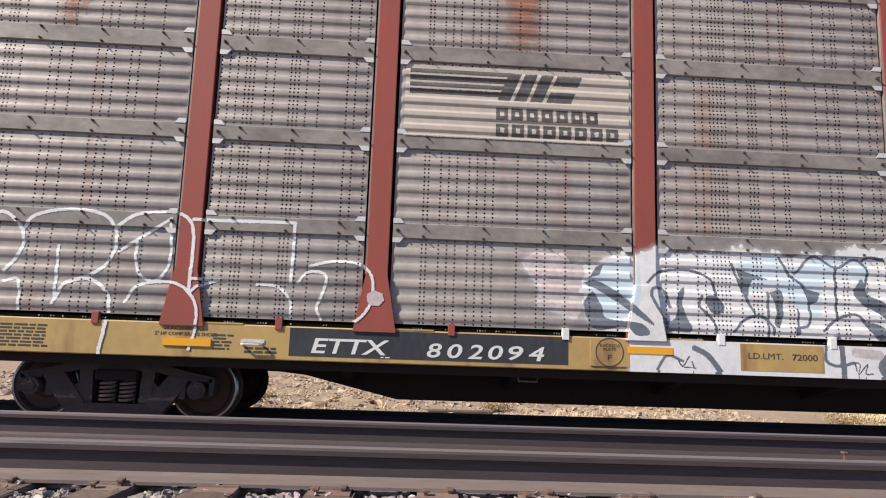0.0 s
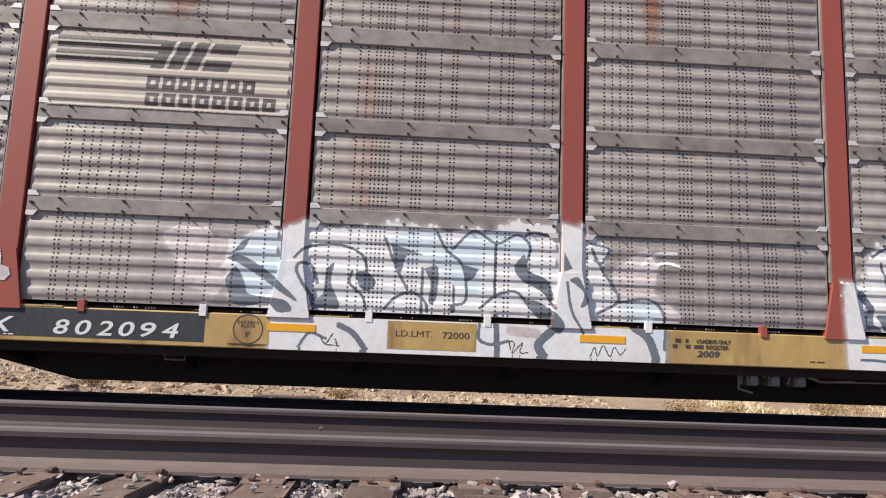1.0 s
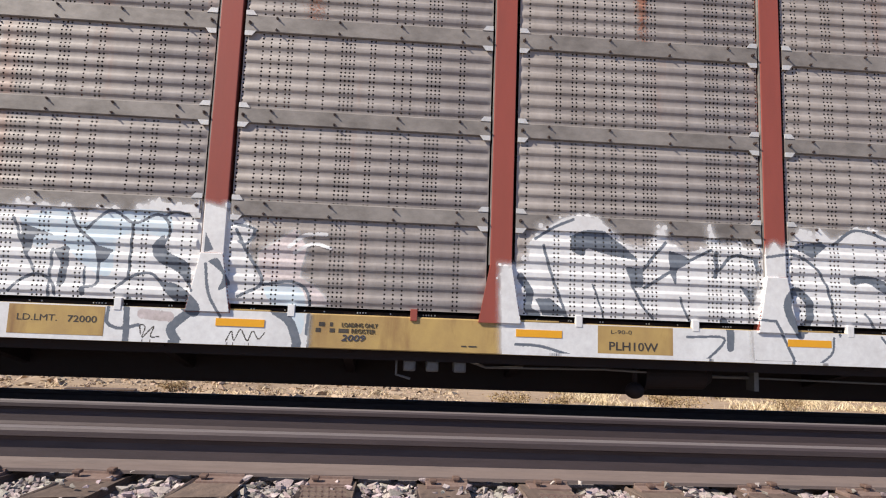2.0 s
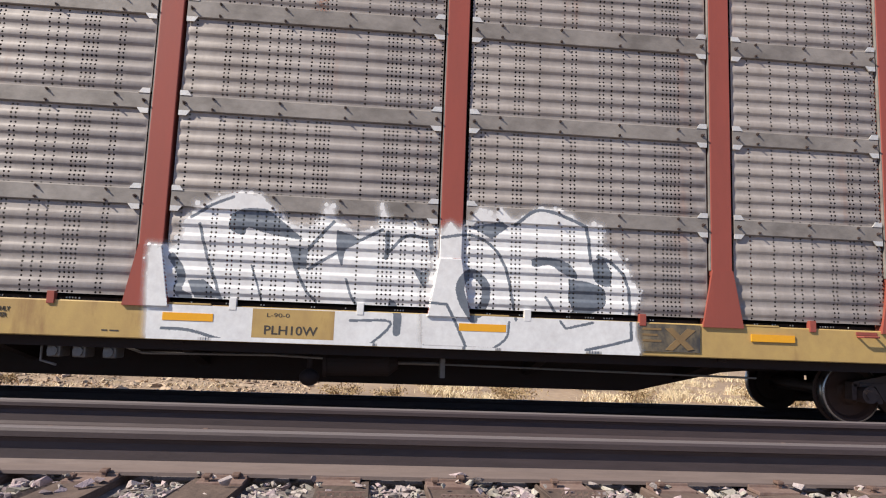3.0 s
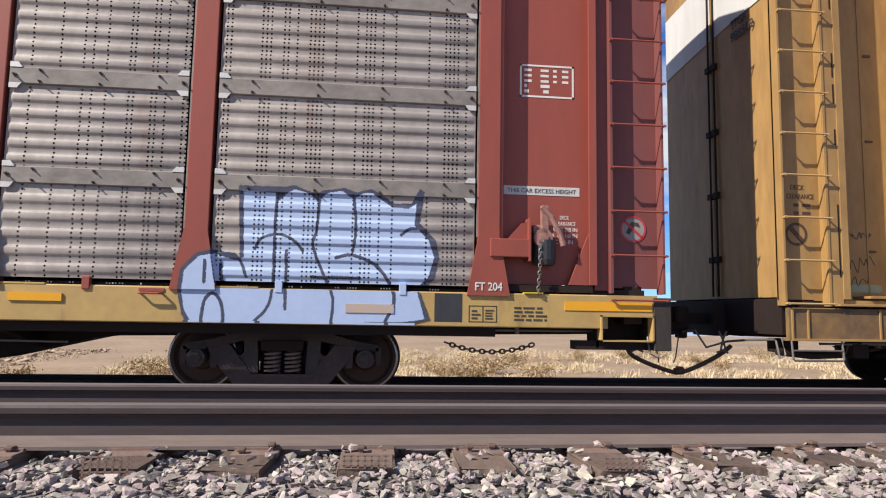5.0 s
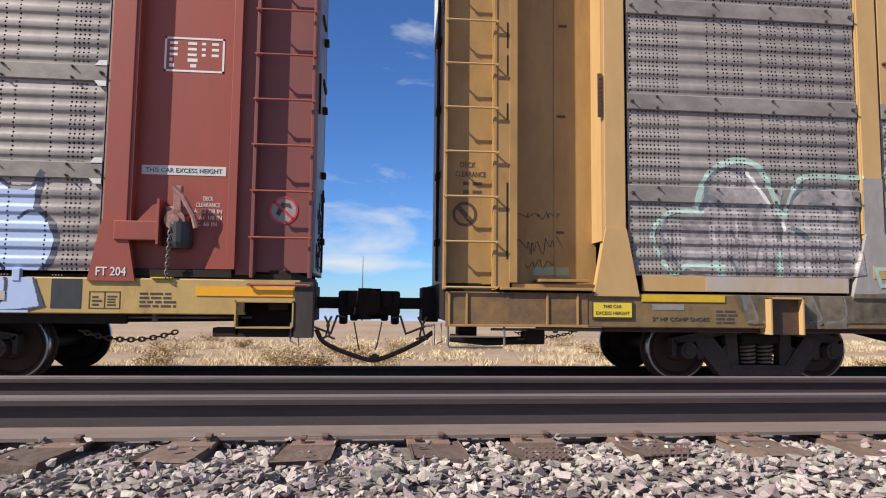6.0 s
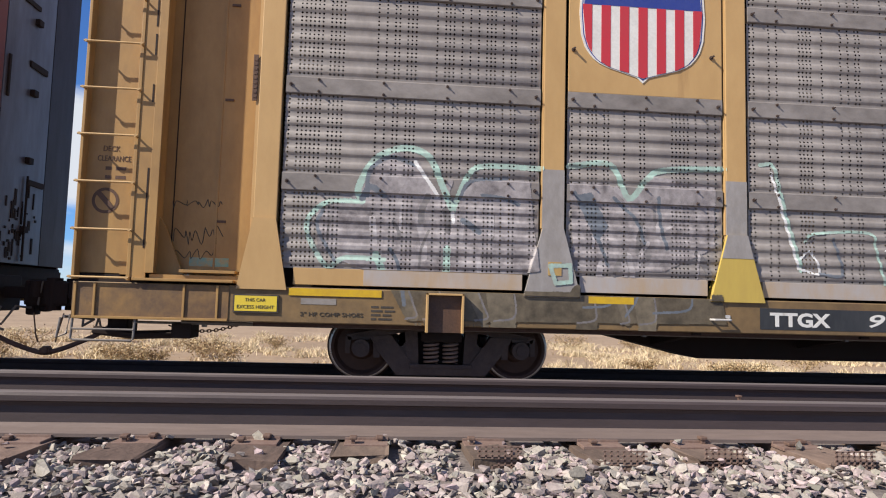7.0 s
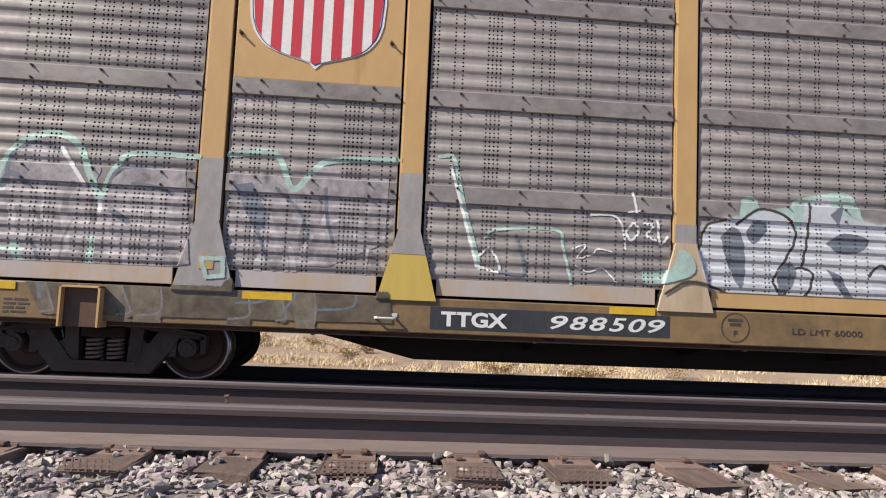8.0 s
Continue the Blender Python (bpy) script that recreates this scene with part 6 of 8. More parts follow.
def spray_silver_white():
    c = Canvas(RED_CAR, red_car, 8.33, 11.49, 0.60, 2.20, 202)
    c.add(M_SPRAY_WHITE, 'fill', 0, [(8.4, 1.53), (8.58, 1.56), (8.69, 1.62), (8.7, 1.79), (8.82, 1.96), (9.05, 2.1), (9.2, 2.14), (9.41, 2.1), (9.56, 2.0), (9.68, 1.86), (9.81, 1.82), (9.97, 1.82), (10.12, 2.06), (10.18, 1.89), (10.38, 1.79), (10.62, 1.85), (10.65, 2.08), (10.72, 1.89), (10.95, 1.87), (11.34, 1.85), (11.43, 1.04), (11.43, 0.69), (8.42, 0.66), (8.39, 1.45)])
    c.add(M_SPRAY_SLATE, 'fill', 0, [(9.14, 1.92), (9.27, 1.98), (9.48, 1.98), (9.62, 1.89), (9.82, 1.73), (9.83, 1.69), (9.5, 1.74), (9.31, 1.79), (9.27, 1.71), (9.13, 1.77)])
    c.add(M_SPRAY_SLATE, 'line', 0.03, [(8.84, 1.8), (8.92, 1.52), (9.02, 1.26), (9.09, 1.07)])
    c.add(M_SPRAY_SLATE, 'line', 0.03, [(8.75, 1.87), (8.95, 2.0), (9.15, 2.09)])
    c.add(M_SPRAY_SLATE, 'fill', 0, [(9.72, 1.62), (9.91, 1.6), (9.91, 1.4), (9.79, 1.4)])
    c.add(M_SPRAY_SLATE, 'line', 0.03, [(9.79, 1.42), (9.92, 1.18), (10.02, 1.08)])
    c.add(M_SPRAY_SLATE, 'line', 0.033, [(9.9, 1.57), (10.03, 1.74), (10.16, 1.89)])
    c.add(M_SPRAY_SLATE, 'line', 0.033, [(9.93, 1.4), (10.16, 1.55), (10.41, 1.7), (10.65, 1.83)])
    c.add(M_SPRAY_SLATE, 'fill', 0, [(10.19, 1.81), (10.41, 1.73), (10.29, 1.61), (10.26, 1.44), (10.2, 1.61)])
    c.add(M_SPRAY_SLATE, 'line', 0.026, [(10.31, 1.31), (10.37, 1.14), (10.44, 1.04)])
    c.add(M_SPRAY_SLATE, 'line', 0.05, [(10.71, 1.8), (10.71, 1.6), (10.7, 1.55)])
    c.add(M_SPRAY_SLATE, 'line', 0.033, [(10.72, 1.6), (10.9, 1.78), (11.12, 1.76), (11.32, 1.77)])
    c.add(M_SPRAY_SLATE, 'line', 0.05, [(11.15, 1.74), (11.19, 1.51)])
    c.add(M_SPRAY_SLATE, 'fill', 0, [(10.97, 1.46), (11.09, 1.42), (11.19, 1.48), (11.15, 1.34), (11.19, 1.12), (11.04, 1.34)])
    c.add(M_SPRAY_SLATE, 'line', 0.08, [(10.78, 1.08), (10.84, 0.97), (10.84, 0.8)])
    c.add(M_SPRAY_SLATE, 'line', 0.026, [(10.37, 0.9), (10.74, 0.91), (10.75, 0.83), (10.57, 0.66)])
    c.add(M_SPRAY_SLATE, 'line', 0.08, [(8.6, 1.46), (8.7, 1.3), (8.68, 1.13), (8.78, 1.07)])
    c.add(M_SPRAY_SLATE, 'fill', 0, [(8.76, 1.24), (8.92, 1.25), (9.12, 1.07), (8.84, 1.07)])
    c.add(M_SPRAY_SLATE, 'line', 0.03, [(8.56, 0.76), (8.82, 0.75), (9.13, 0.67)])
    c.add(M_SPRAY_SLATE, 'line', 0.02, [(9.37, 1.41), (9.44, 1.22), (9.49, 1.06)])
    c.lay('silver_white_graffiti', 'white jagged graffiti with slate shading')


spray_silver_white()


def spray_eyed_white():
    c = Canvas(RED_CAR, red_car, 11.03, 13.44, 0.59, 2.22, 203)
    c.add(M_SPRAY_WHITE, 'fill', 0, [(11.09, 1.08), (11.15, 1.36), (11.24, 1.75), (11.34, 1.95), (11.44, 1.84), (11.55, 1.96), (11.68, 2.08), (11.82, 1.99), (11.86, 2.13), (11.99, 2.0), (12.12, 2.02), (12.28, 2.16), (12.49, 2.1), (12.77, 1.98), (12.98, 1.95), (12.95, 1.86), (12.87, 1.77), (13.1, 1.72), (13.22, 1.55), (13.28, 1.38), (13.38, 1.3), (13.31, 1.16), (13.3, 0.85), (13.36, 0.68), (12.2, 0.68), (11.1, 0.69)])
    c.add(M_SPRAY_SLATE, 'line', 0.09, [(11.61, 0.96), (11.49, 1.15), (11.47, 1.31), (11.58, 1.43), (11.72, 1.32), (11.73, 1.16), (11.66, 1.02)])
    c.add(M_SPRAY_SLATE, 'line', 0.03, [(11.26, 1.78), (11.56, 1.82), (11.78, 1.72), (11.93, 1.5), (12.01, 1.17), (12.05, 0.97)])
    c.add(M_SPRAY_SLATE, 'fill', 0, [(11.55, 1.91), (11.88, 1.98), (11.96, 1.93), (11.78, 1.79)])
    c.add(M_SPRAY_SLATE, 'line', 0.035, [(12.02, 1.95), (12.29, 2.12), (12.72, 1.99), (12.79, 1.91), (12.83, 1.59)])
    c.add(M_SPRAY_SLATE, 'fill', 0, [(12.2, 1.6), (12.34, 1.63), (12.59, 1.58), (12.69, 1.42), (12.52, 1.47), (12.4, 1.55), (12.23, 1.52)])
    c.add(M_SPRAY_SLATE, 'fill', 0, [(12.6, 1.41), (12.8, 1.39), (12.97, 1.32), (12.98, 1.15), (12.82, 1.06), (12.67, 1.08), (12.6, 1.19)])
    c.add(M_SPRAY_SLATE, 'fill', 0, [(12.84, 1.6), (12.96, 1.65), (13.05, 1.49), (13.03, 1.35), (12.88, 1.4)])
    c.add(M_SPRAY_SLATE, 'line', 0.033, [(12.9, 1.66), (13.08, 1.58), (13.23, 1.35), (13.26, 0.82)])
    c.add(M_SPRAY_SLATE, 'line', 0.03, [(13.26, 0.81), (13.0, 0.74), (12.78, 0.69)])
    c.add(M_SPRAY_SLATE, 'hard', 0.03, [(11.13, 1.11), (11.33, 1.1), (11.43, 0.92), (11.55, 0.66)])
    c.add(M_SPRAY_SLATE, 'line', 0.03, [(12.36, 1.21), (12.51, 1.02), (12.67, 1.08)])
    c.add(M_SPRAY_SLATE, 'hard', 0.026, [(12.51, 0.97), (12.57, 0.9), (12.85, 0.97)])
    c.add(M_SPRAY_SLATE, 'line', 0.026, [(11.79, 0.65), (11.95, 0.78), (11.98, 0.94)])
    c.lay('eyed_white_graffiti', 'white rounded graffiti with slate swirls')


spray_eyed_white()


def spray_blue_bubble():
    c = Canvas(RED_CAR, red_car, 16.03, 18.70, 0.56, 2.11, 204)
    c.add(M_SPRAY_NAVY, 'fill', 0, [(16.09, 0.95), (16.11, 1.17), (16.25, 1.33), (16.39, 1.37), (16.62, 1.34), (16.66, 1.3), (16.62, 2.02), (17.06, 2.02), (17.17, 2.04), (17.38, 1.96), (17.46, 2.0), (17.67, 2.03), (17.79, 1.99), (17.94, 2.03), (18.18, 1.89), (18.35, 1.9), (18.43, 2.05), (18.48, 2.02), (18.43, 1.7), (18.6, 1.53), (18.64, 1.35), (18.59, 1.12), (18.44, 1.0), (18.55, 0.72), (18.33, 0.66), (16.21, 0.62), (16.14, 0.73)])
    c.add(M_SPRAY_BLUE, 'fill', 0, [(16.13, 0.95), (16.15, 1.16), (16.28, 1.3), (16.42, 1.33), (16.62, 1.27), (16.7, 1.3), (16.67, 1.97), (16.98, 1.96), (17.01, 1.87), (17.09, 1.95), (17.17, 2.0), (17.32, 1.96), (17.4, 1.88), (17.49, 1.97), (17.64, 2.0), (17.76, 1.92), (17.85, 1.98), (17.94, 1.99), (18.15, 1.85), (18.32, 1.84), (18.4, 1.9), (18.38, 1.67), (18.53, 1.52), (18.59, 1.35), (18.53, 1.14), (18.41, 1.03), (18.5, 0.72), (18.3, 0.69), (16.24, 0.65), (16.16, 0.78)])
    c.add(M_SPRAY_NAVY, 'line', 0.03, [(17.0, 1.98), (16.99, 1.59), (16.99, 1.02), (16.94, 0.8), (16.8, 0.65)])
    c.add(M_SPRAY_NAVY, 'line', 0.03, [(17.42, 1.9), (17.4, 1.6), (17.37, 1.43), (17.48, 1.15), (17.58, 0.92), (17.57, 0.65)])
    c.add(M_SPRAY_NAVY, 'line', 0.03, [(17.76, 1.97), (17.79, 1.62), (17.76, 1.36)])
    c.add(M_SPRAY_NAVY, 'line', 0.035, [(17.6, 1.32), (17.76, 1.35), (18.0, 1.25), (18.15, 1.05), (18.19, 0.88), (18.09, 0.66)])
    c.add(M_SPRAY_NAVY, 'line', 0.03, [(16.8, 1.39), (16.87, 1.5), (17.04, 1.54), (17.18, 1.48), (17.27, 1.38)])
    c.add(M_SPRAY_NAVY, 'line', 0.03, [(17.11, 1.38), (17.12, 0.8)])
    c.add(M_SPRAY_NAVY, 'line', 0.035, [(17.37, 1.12), (17.59, 1.12), (17.84, 1.12)])
    c.add(M_SPRAY_NAVY, 'line', 0.03, [(16.62, 1.32), (16.68, 1.24), (16.73, 1.11)])
    c.add(M_SPRAY_NAVY, 'line', 0.033, [(16.32, 0.64), (16.35, 0.87), (16.43, 0.94), (16.51, 0.84), (16.54, 0.63)])
    c.add(M_SPRAY_NAVY, 'line', 0.033, [(16.34, 1.26), (16.34, 1.05)])
    c.add(M_SPRAY_NAVY, 'line', 0.033, [(16.48, 1.23), (16.5, 1.06)])
    c.add(M_SPRAY_NAVY, 'line', 0.03, [(18.25, 1.57), (18.33, 1.63), (18.41, 1.64)])
    c.lay('blue_bubble_graffiti', 'powder-blue bubble graffiti with navy outlines')


spray_blue_bubble()


def spray_faded_mint():
    c = Canvas(GOLD_CAR, gold_car, 24.58, 29.09, 0.54, 2.43, 205)
    c.add(M_SPRAY_GREY, 'fill', 0.0, [(24.72, 1.69), (25.05, 1.82), (25.21, 2.12), (25.49, 2.34), (25.72, 2.26), (26.03, 1.75), (26.37, 2.11), (26.9, 2.08), (27.01, 1.14), (26.22, 1.0), (25.54, 0.98), (24.97, 1.19), (24.74, 1.3)])
    c.add(M_SPRAY_GREY, 'fill', 0.0, [(27.32, 2.09), (27.74, 2.11), (27.93, 1.88), (28.23, 2.19), (28.92, 2.1), (28.91, 1.44), (28.36, 1.18), (27.39, 1.15)])
    c.add(M_SPRAY_DUST, 'fill', 0.0, [(25.48, 0.92), (28.97, 0.95), (29.03, 0.64), (25.66, 0.6)])
    for x, w, lean, paint in ((25.62, 0.12, 0.05, M_SPRAY_OLIVE), (25.85, 0.3, 0.04, M_SPRAY_DUST), (26.32, 0.14, 0.06, M_SPRAY_OLIVE), (26.6, 0.34, 0.02, M_SPRAY_OLIVE), (27.45, 0.3, 0.03, M_SPRAY_DUST), (27.86, 0.1, 0.04, M_SPRAY_OLIVE), (28.12, 0.26, 0.02, M_SPRAY_OLIVE)):
        c.add(paint, 'line', w * 0.8, [(x, 0.9), (x + lean, 0.78), (x + lean * 2.2, 0.64)])
        c.add(M_SPRAY_SMUDGE, 'line', 0.02, [(x + w * 0.45, 0.9), (x + w * 0.45 + lean, 0.76), (x + w * 0.3 + lean * 2, 0.65), (x - w * 0.2 + lean, 0.62)])
    smear = random.Random(61)
    for k in range(34):
        x, z = (smear.uniform(24.8, 26.85) if k % 2 else smear.uniform(27.4, 28.85)), smear.uniform(1.25, 2.05)
        drop, bend = smear.uniform(0.12, 0.4), smear.uniform(-0.12, 0.12)
        c.add(M_SPRAY_CHALK if k % 3 else M_SPRAY_SMUDGE, 'line', smear.uniform(0.02, 0.08), [(x, z), (x + bend, z - drop * 0.5), (x + bend * 1.2, max(z - drop, 1.12))])
    c.add(M_SPRAY_MINT, 'line', 0.069, [(25.17, 1.8), (25.13, 1.94), (25.29, 2.24), (25.58, 2.37), (25.84, 2.29), (25.99, 1.98), (26.1, 1.74)])
    c.add(M_SPRAY_MINT, 'line', 0.056, [(26.1, 1.74), (26.25, 2.11), (26.43, 2.22), (27.02, 2.22)])
    c.add(M_SPRAY_MINT, 'line', 0.05, [(25.17, 1.8), (24.83, 1.78), (24.64, 1.61), (24.65, 1.41), (24.84, 1.13), (25.02, 1.22), (25.41, 1.21)])
    c.add(M_SPRAY_MINT, 'line', 0.075, [(25.33, 1.26), (25.42, 1.04)])
    c.add(M_SPRAY_MINT, 'line', 0.075, [(26.05, 1.0), (26.05, 1.34)])
    c.add(M_SPRAY_MINT, 'line', 0.062, [(27.32, 2.26), (27.77, 2.29), (27.96, 1.94), (28.17, 2.16), (28.36, 2.26), (29.01, 2.3)])
    c.add(M_SPRAY_SLATE, 'line', 0.044, [(25.22, 1.86), (25.24, 2.12), (25.44, 2.27), (25.7, 2.2)])
    c.add(M_SPRAY_SLATE, 'line', 0.037, [(26.17, 1.87), (26.28, 2.05), (26.66, 2.1)])
    c.add(M_SPRAY_WHITE, 'line', 0.037, [(25.7, 2.23), (25.94, 1.89)])
    c.add(M_SPRAY_SLATE, 'fill', 0.0, [(27.38, 1.95), (27.56, 1.99), (27.75, 1.64), (27.63, 1.45)])
    c.add(M_SPRAY_SLATE, 'line', 0.062, [(25.17, 1.83), (25.25, 1.95), (25.39, 1.87)])
    c.add(M_SPRAY_SLATE, 'line', 0.037, [(24.78, 1.7), (24.73, 1.52), (24.91, 1.19)])
    c.add(M_SPRAY_SLATE, 'line', 0.062, [(26.21, 1.64), (26.38, 1.53)])
    c.add(M_SPRAY_SLATE, 'line', 0.037, [(27.8, 1.94), (28.05, 1.71), (28.14, 1.47)])
    c.add(M_SPRAY_SLATE, 'line', 0.037, [(26.4, 1.91), (26.61, 1.89), (26.79, 1.83)])
    c.add(M_SPRAY_SLATE, 'line', 0.037, [(25.47, 1.32), (25.56, 1.15), (25.63, 0.76)])
    c.add(M_SPRAY_SLATE, 'line', 0.037, [(28.29, 1.96), (28.32, 1.66), (28.39, 1.42)])
    c.add(M_SPRAY_SLATE, 'line', 0.037, [(27.38, 1.98), (27.63, 1.51), (27.75, 1.22)])
    c.add(M_SPRAY_SLATE, 'line', 0.025, [(27.48, 0.78), (27.75, 0.81), (27.78, 0.93)])
    c.add(M_SPRAY_SLATE, 'line', 0.025, [(28.05, 1.06), (28.05, 0.88), (27.93, 0.7)])
    c.add(M_SPRAY_SLATE, 'line', 0.025, [(28.23, 0.74), (28.6, 0.78), (28.66, 0.93)])
    c.add(M_SPRAY_WHITE, 'line', 0.037, [(26.1, 1.72), (26.11, 1.62)])
    c.add(M_SPRAY_MINT, 'hard', 0.044, [(27.12, 1.2), (27.33, 1.21), (27.34, 1.04), (27.18, 1.02), (27.12, 1.2)])
    c.lay('faded_mint_graffiti', 'faded grey graffiti with mint outlines')


spray_faded_mint()


def spray_mint_letter():
    c = Canvas(GOLD_CAR, gold_car, 29.37, 32.19, 0.90, 2.43, 206)
    c.add(M_SPRAY_MINT, 'line', 0.04, [(29.43, 2.37), (29.58, 2.35), (29.68, 1.94), (29.85, 1.37), (29.88, 1.23)])
    c.add(M_SPRAY_WHITE, 'line', 0.03, [(29.55, 2.28), (29.65, 1.94), (29.85, 1.26)])
    c.add(M_SPRAY_MINT, 'line', 0.03, [(29.93, 1.55), (30.04, 1.64), (30.66, 1.67), (30.75, 1.47), (30.88, 0.96)])
    c.add(M_SPRAY_WHITE, 'line', 0.026, [(29.85, 1.26), (30.09, 1.21), (29.99, 1.44), (29.88, 1.37)])
    c.add(M_SPRAY_SLATE, 'line', 0.03, [(30.09, 1.21), (30.35, 1.21), (30.25, 1.59)])
    c.add(M_SPRAY_WHITE, 'line', 0.022, [(31.04, 1.85), (31.28, 1.85), (31.37, 1.74), (31.41, 1.51)])
    c.add(M_SPRAY_WHITE, 'line', 0.026, [(31.48, 2.1), (31.52, 1.9)])
    c.add(M_SPRAY_WHITE, 'line', 0.016, [(31.43, 1.89), (31.58, 1.92)])
    c.add(M_SPRAY_WHITE, 'line', 0.026, [(31.41, 1.68), (31.49, 1.78), (31.55, 1.69), (31.46, 1.6), (31.41, 1.68)])
    c.add(M_SPRAY_WHITE, 'line', 0.026, [(31.61, 1.78), (31.7, 1.76), (31.64, 1.66), (31.73, 1.61)])
    c.add(M_SPRAY_WHITE, 'line', 0.026, [(31.75, 1.82), (31.78, 1.58), (31.86, 1.65)])
    c.add(M_SPRAY_WHITE, 'line', 0.014, [(30.84, 1.48), (30.99, 1.53), (30.9, 1.39), (31.05, 1.43), (31.11, 1.49), (31.26, 1.47)])
    c.add(M_SPRAY_WHITE, 'line', 0.014, [(30.87, 1.31), (31.02, 1.25), (31.17, 1.29), (31.32, 1.15)])
    c.add(M_SPRAY_MINT, 'fill', 0, [(31.59, 1.28), (31.89, 1.32), (31.98, 1.53), (32.13, 1.42), (32.1, 1.25), (31.65, 1.14)])
    c.lay('mint_letter_graffiti', 'small mint and white graffiti scribbles')


spray_mint_letter()


def spray_silver_bubble():
    c = Canvas(GOLD_CAR, gold_car, 31.77, 34.91, 0.94, 2.29, 207)
    c.add(M_SPRAY_MINT, 'fill', 0, [(32.62, 1.83), (32.68, 2.11), (32.84, 2.12), (32.87, 2.01), (33.18, 2.04), (33.31, 2.14), (33.82, 2.23), (33.97, 2.09), (34.07, 1.88), (34.33, 1.92), (34.85, 2.04), (34.84, 1.67), (32.68, 1.69)])
    c.add(M_SPRAY_SILVER, 'fill', 0, [(32.2, 1.54), (32.28, 1.79), (32.5, 1.89), (32.68, 1.9), (32.93, 1.99), (33.24, 1.93), (33.31, 1.72), (33.37, 2.09), (33.62, 2.19), (33.75, 1.98), (34.2, 1.89), (34.71, 1.91), (34.83, 1.31), (34.69, 1.03), (33.43, 1.07), (33.18, 1.0), (32.75, 1.04), (32.32, 1.17), (32.22, 1.31)])
    c.add(M_INK, 'line', 0.03, [(32.62, 1.83), (32.87, 2.0), (33.18, 1.92), (33.27, 1.72), (33.15, 1.47), (33.02, 1.23), (33.18, 1.06), (33.37, 1.09), (33.46, 1.31), (33.37, 1.39), (33.24, 1.36), (33.15, 1.11)])
    c.add(M_SPRAY_SLATE, 'fill', 0, [(32.44, 1.68), (32.56, 1.8), (32.68, 1.69), (32.71, 1.33), (32.65, 1.15), (32.5, 1.44)])
    c.add(M_SPRAY_SLATE, 'fill', 0, [(32.71, 1.75), (32.84, 1.88), (32.96, 1.82), (32.87, 1.67), (32.78, 1.63)])
    c.add(M_SPRAY_SLATE, 'fill', 0, [(33.06, 1.35), (33.18, 1.44), (33.27, 1.39), (33.24, 1.21), (33.09, 1.11)])
    c.add(M_INK, 'line', 0.03, [(32.2, 1.54), (32.28, 1.79), (32.5, 1.87)])
    c.add(M_INK, 'line', 0.03, [(31.83, 1.06), (32.07, 1.19), (32.38, 1.14), (32.75, 1.01), (33.18, 1.0), (33.43, 1.07)])
    c.add(M_INK, 'line', 0.03, [(33.43, 2.09), (33.4, 1.72), (33.34, 1.42)])
    c.add(M_SPRAY_SLATE, 'fill', 0, [(33.65, 1.98), (33.82, 2.11), (33.75, 1.86)])
    c.add(M_SPRAY_SLATE, 'fill', 0, [(33.61, 1.67), (33.81, 1.79), (34.1, 1.73), (34.0, 1.6), (33.75, 1.57)])
    c.add(M_SPRAY_SLATE, 'fill', 0, [(33.61, 1.4), (33.78, 1.32), (33.87, 1.15), (34.06, 1.0), (33.81, 1.11)])
    c.add(M_INK, 'line', 0.03, [(34.09, 1.34), (34.24, 1.46), (34.44, 1.29)])
    c.add(M_INK, 'line', 0.03, [(34.32, 1.77), (34.51, 1.41), (34.77, 1.31)])
    c.lay('silver_bubble_graffiti', 'silver bubble graffiti with black outlines')


spray_silver_bubble()


# ---- stencils, reflectors and emblems ----
RNG = random.Random(77)


def plate(name, x0, x1, z0, z1, y, mat, parent, label="", thick=0.004):
    bm = bmesh.new()
    box(bm, x0, x1, y, y + thick, z0, z1)
    return part(name, bm, mat, parent, label)


def ring(name, x, z, y, radius, width, mat, parent, n=40):
    bm = bmesh.new()
    inner = [bm.verts.new((x + (radius - width) * math.cos(2 * math.pi * k / n), y, z + (radius - width) * math.sin(2 * math.pi * k / n))) for k in range(n)]
    outer = [bm.verts.new((x + radius * math.cos(2 * math.pi * k / n), y, z + radius * math.sin(2 * math.pi * k / n))) for k in range(n)]
    for k in range(n):
        bm.faces.new((inner[k], outer[k], outer[(k + 1) % n], inner[(k + 1) % n]))
    return part(name, bm, mat, parent)


# the red car's sill
plate("number_board", -1.21, 1.685, 0.70, 0.985, Y0 + 0.001, M_BLACK_PAINT, red_car, "dull black painted band behind white numbers")
lettering("ETTX", -0.985, Y0 - 0.001, 0.735, 0.152, M_WHITE_PAINT, red_car, width=0.80, slant=0.18, bold=0.016, label="white stencilled reporting letters")
for i, ch in enumerate("802094"):
    lettering(ch, 0.205 + i * 0.213, Y0 - 0.001, 0.728, 0.148, M_WHITE_PAINT, red_car, width=0.155 if ch != "4" else 0.165, slant=0.18, bold=0.014, label="white stencilled number")
bars([(-0.27, 0.706, 0.03, 0.012), (-0.225, 0.706, 0.05, 0.012)], Y0, M_WHITE_PAINT, red_car)
for p, d in ((-2.31, -0.17), (2.52, -0.20), (5.44, 0.09), (8.39, 0.172), (11.36, 0.107), (14.25, 0.306)):
    low = -0.075 if p < 0 else 0.0
    plate("reflector", p + d, p + d + 0.48, 0.84 + low, 0.915 + low, Y0 - 0.012, M_REFLECTOR, red_car, thick=0.014)
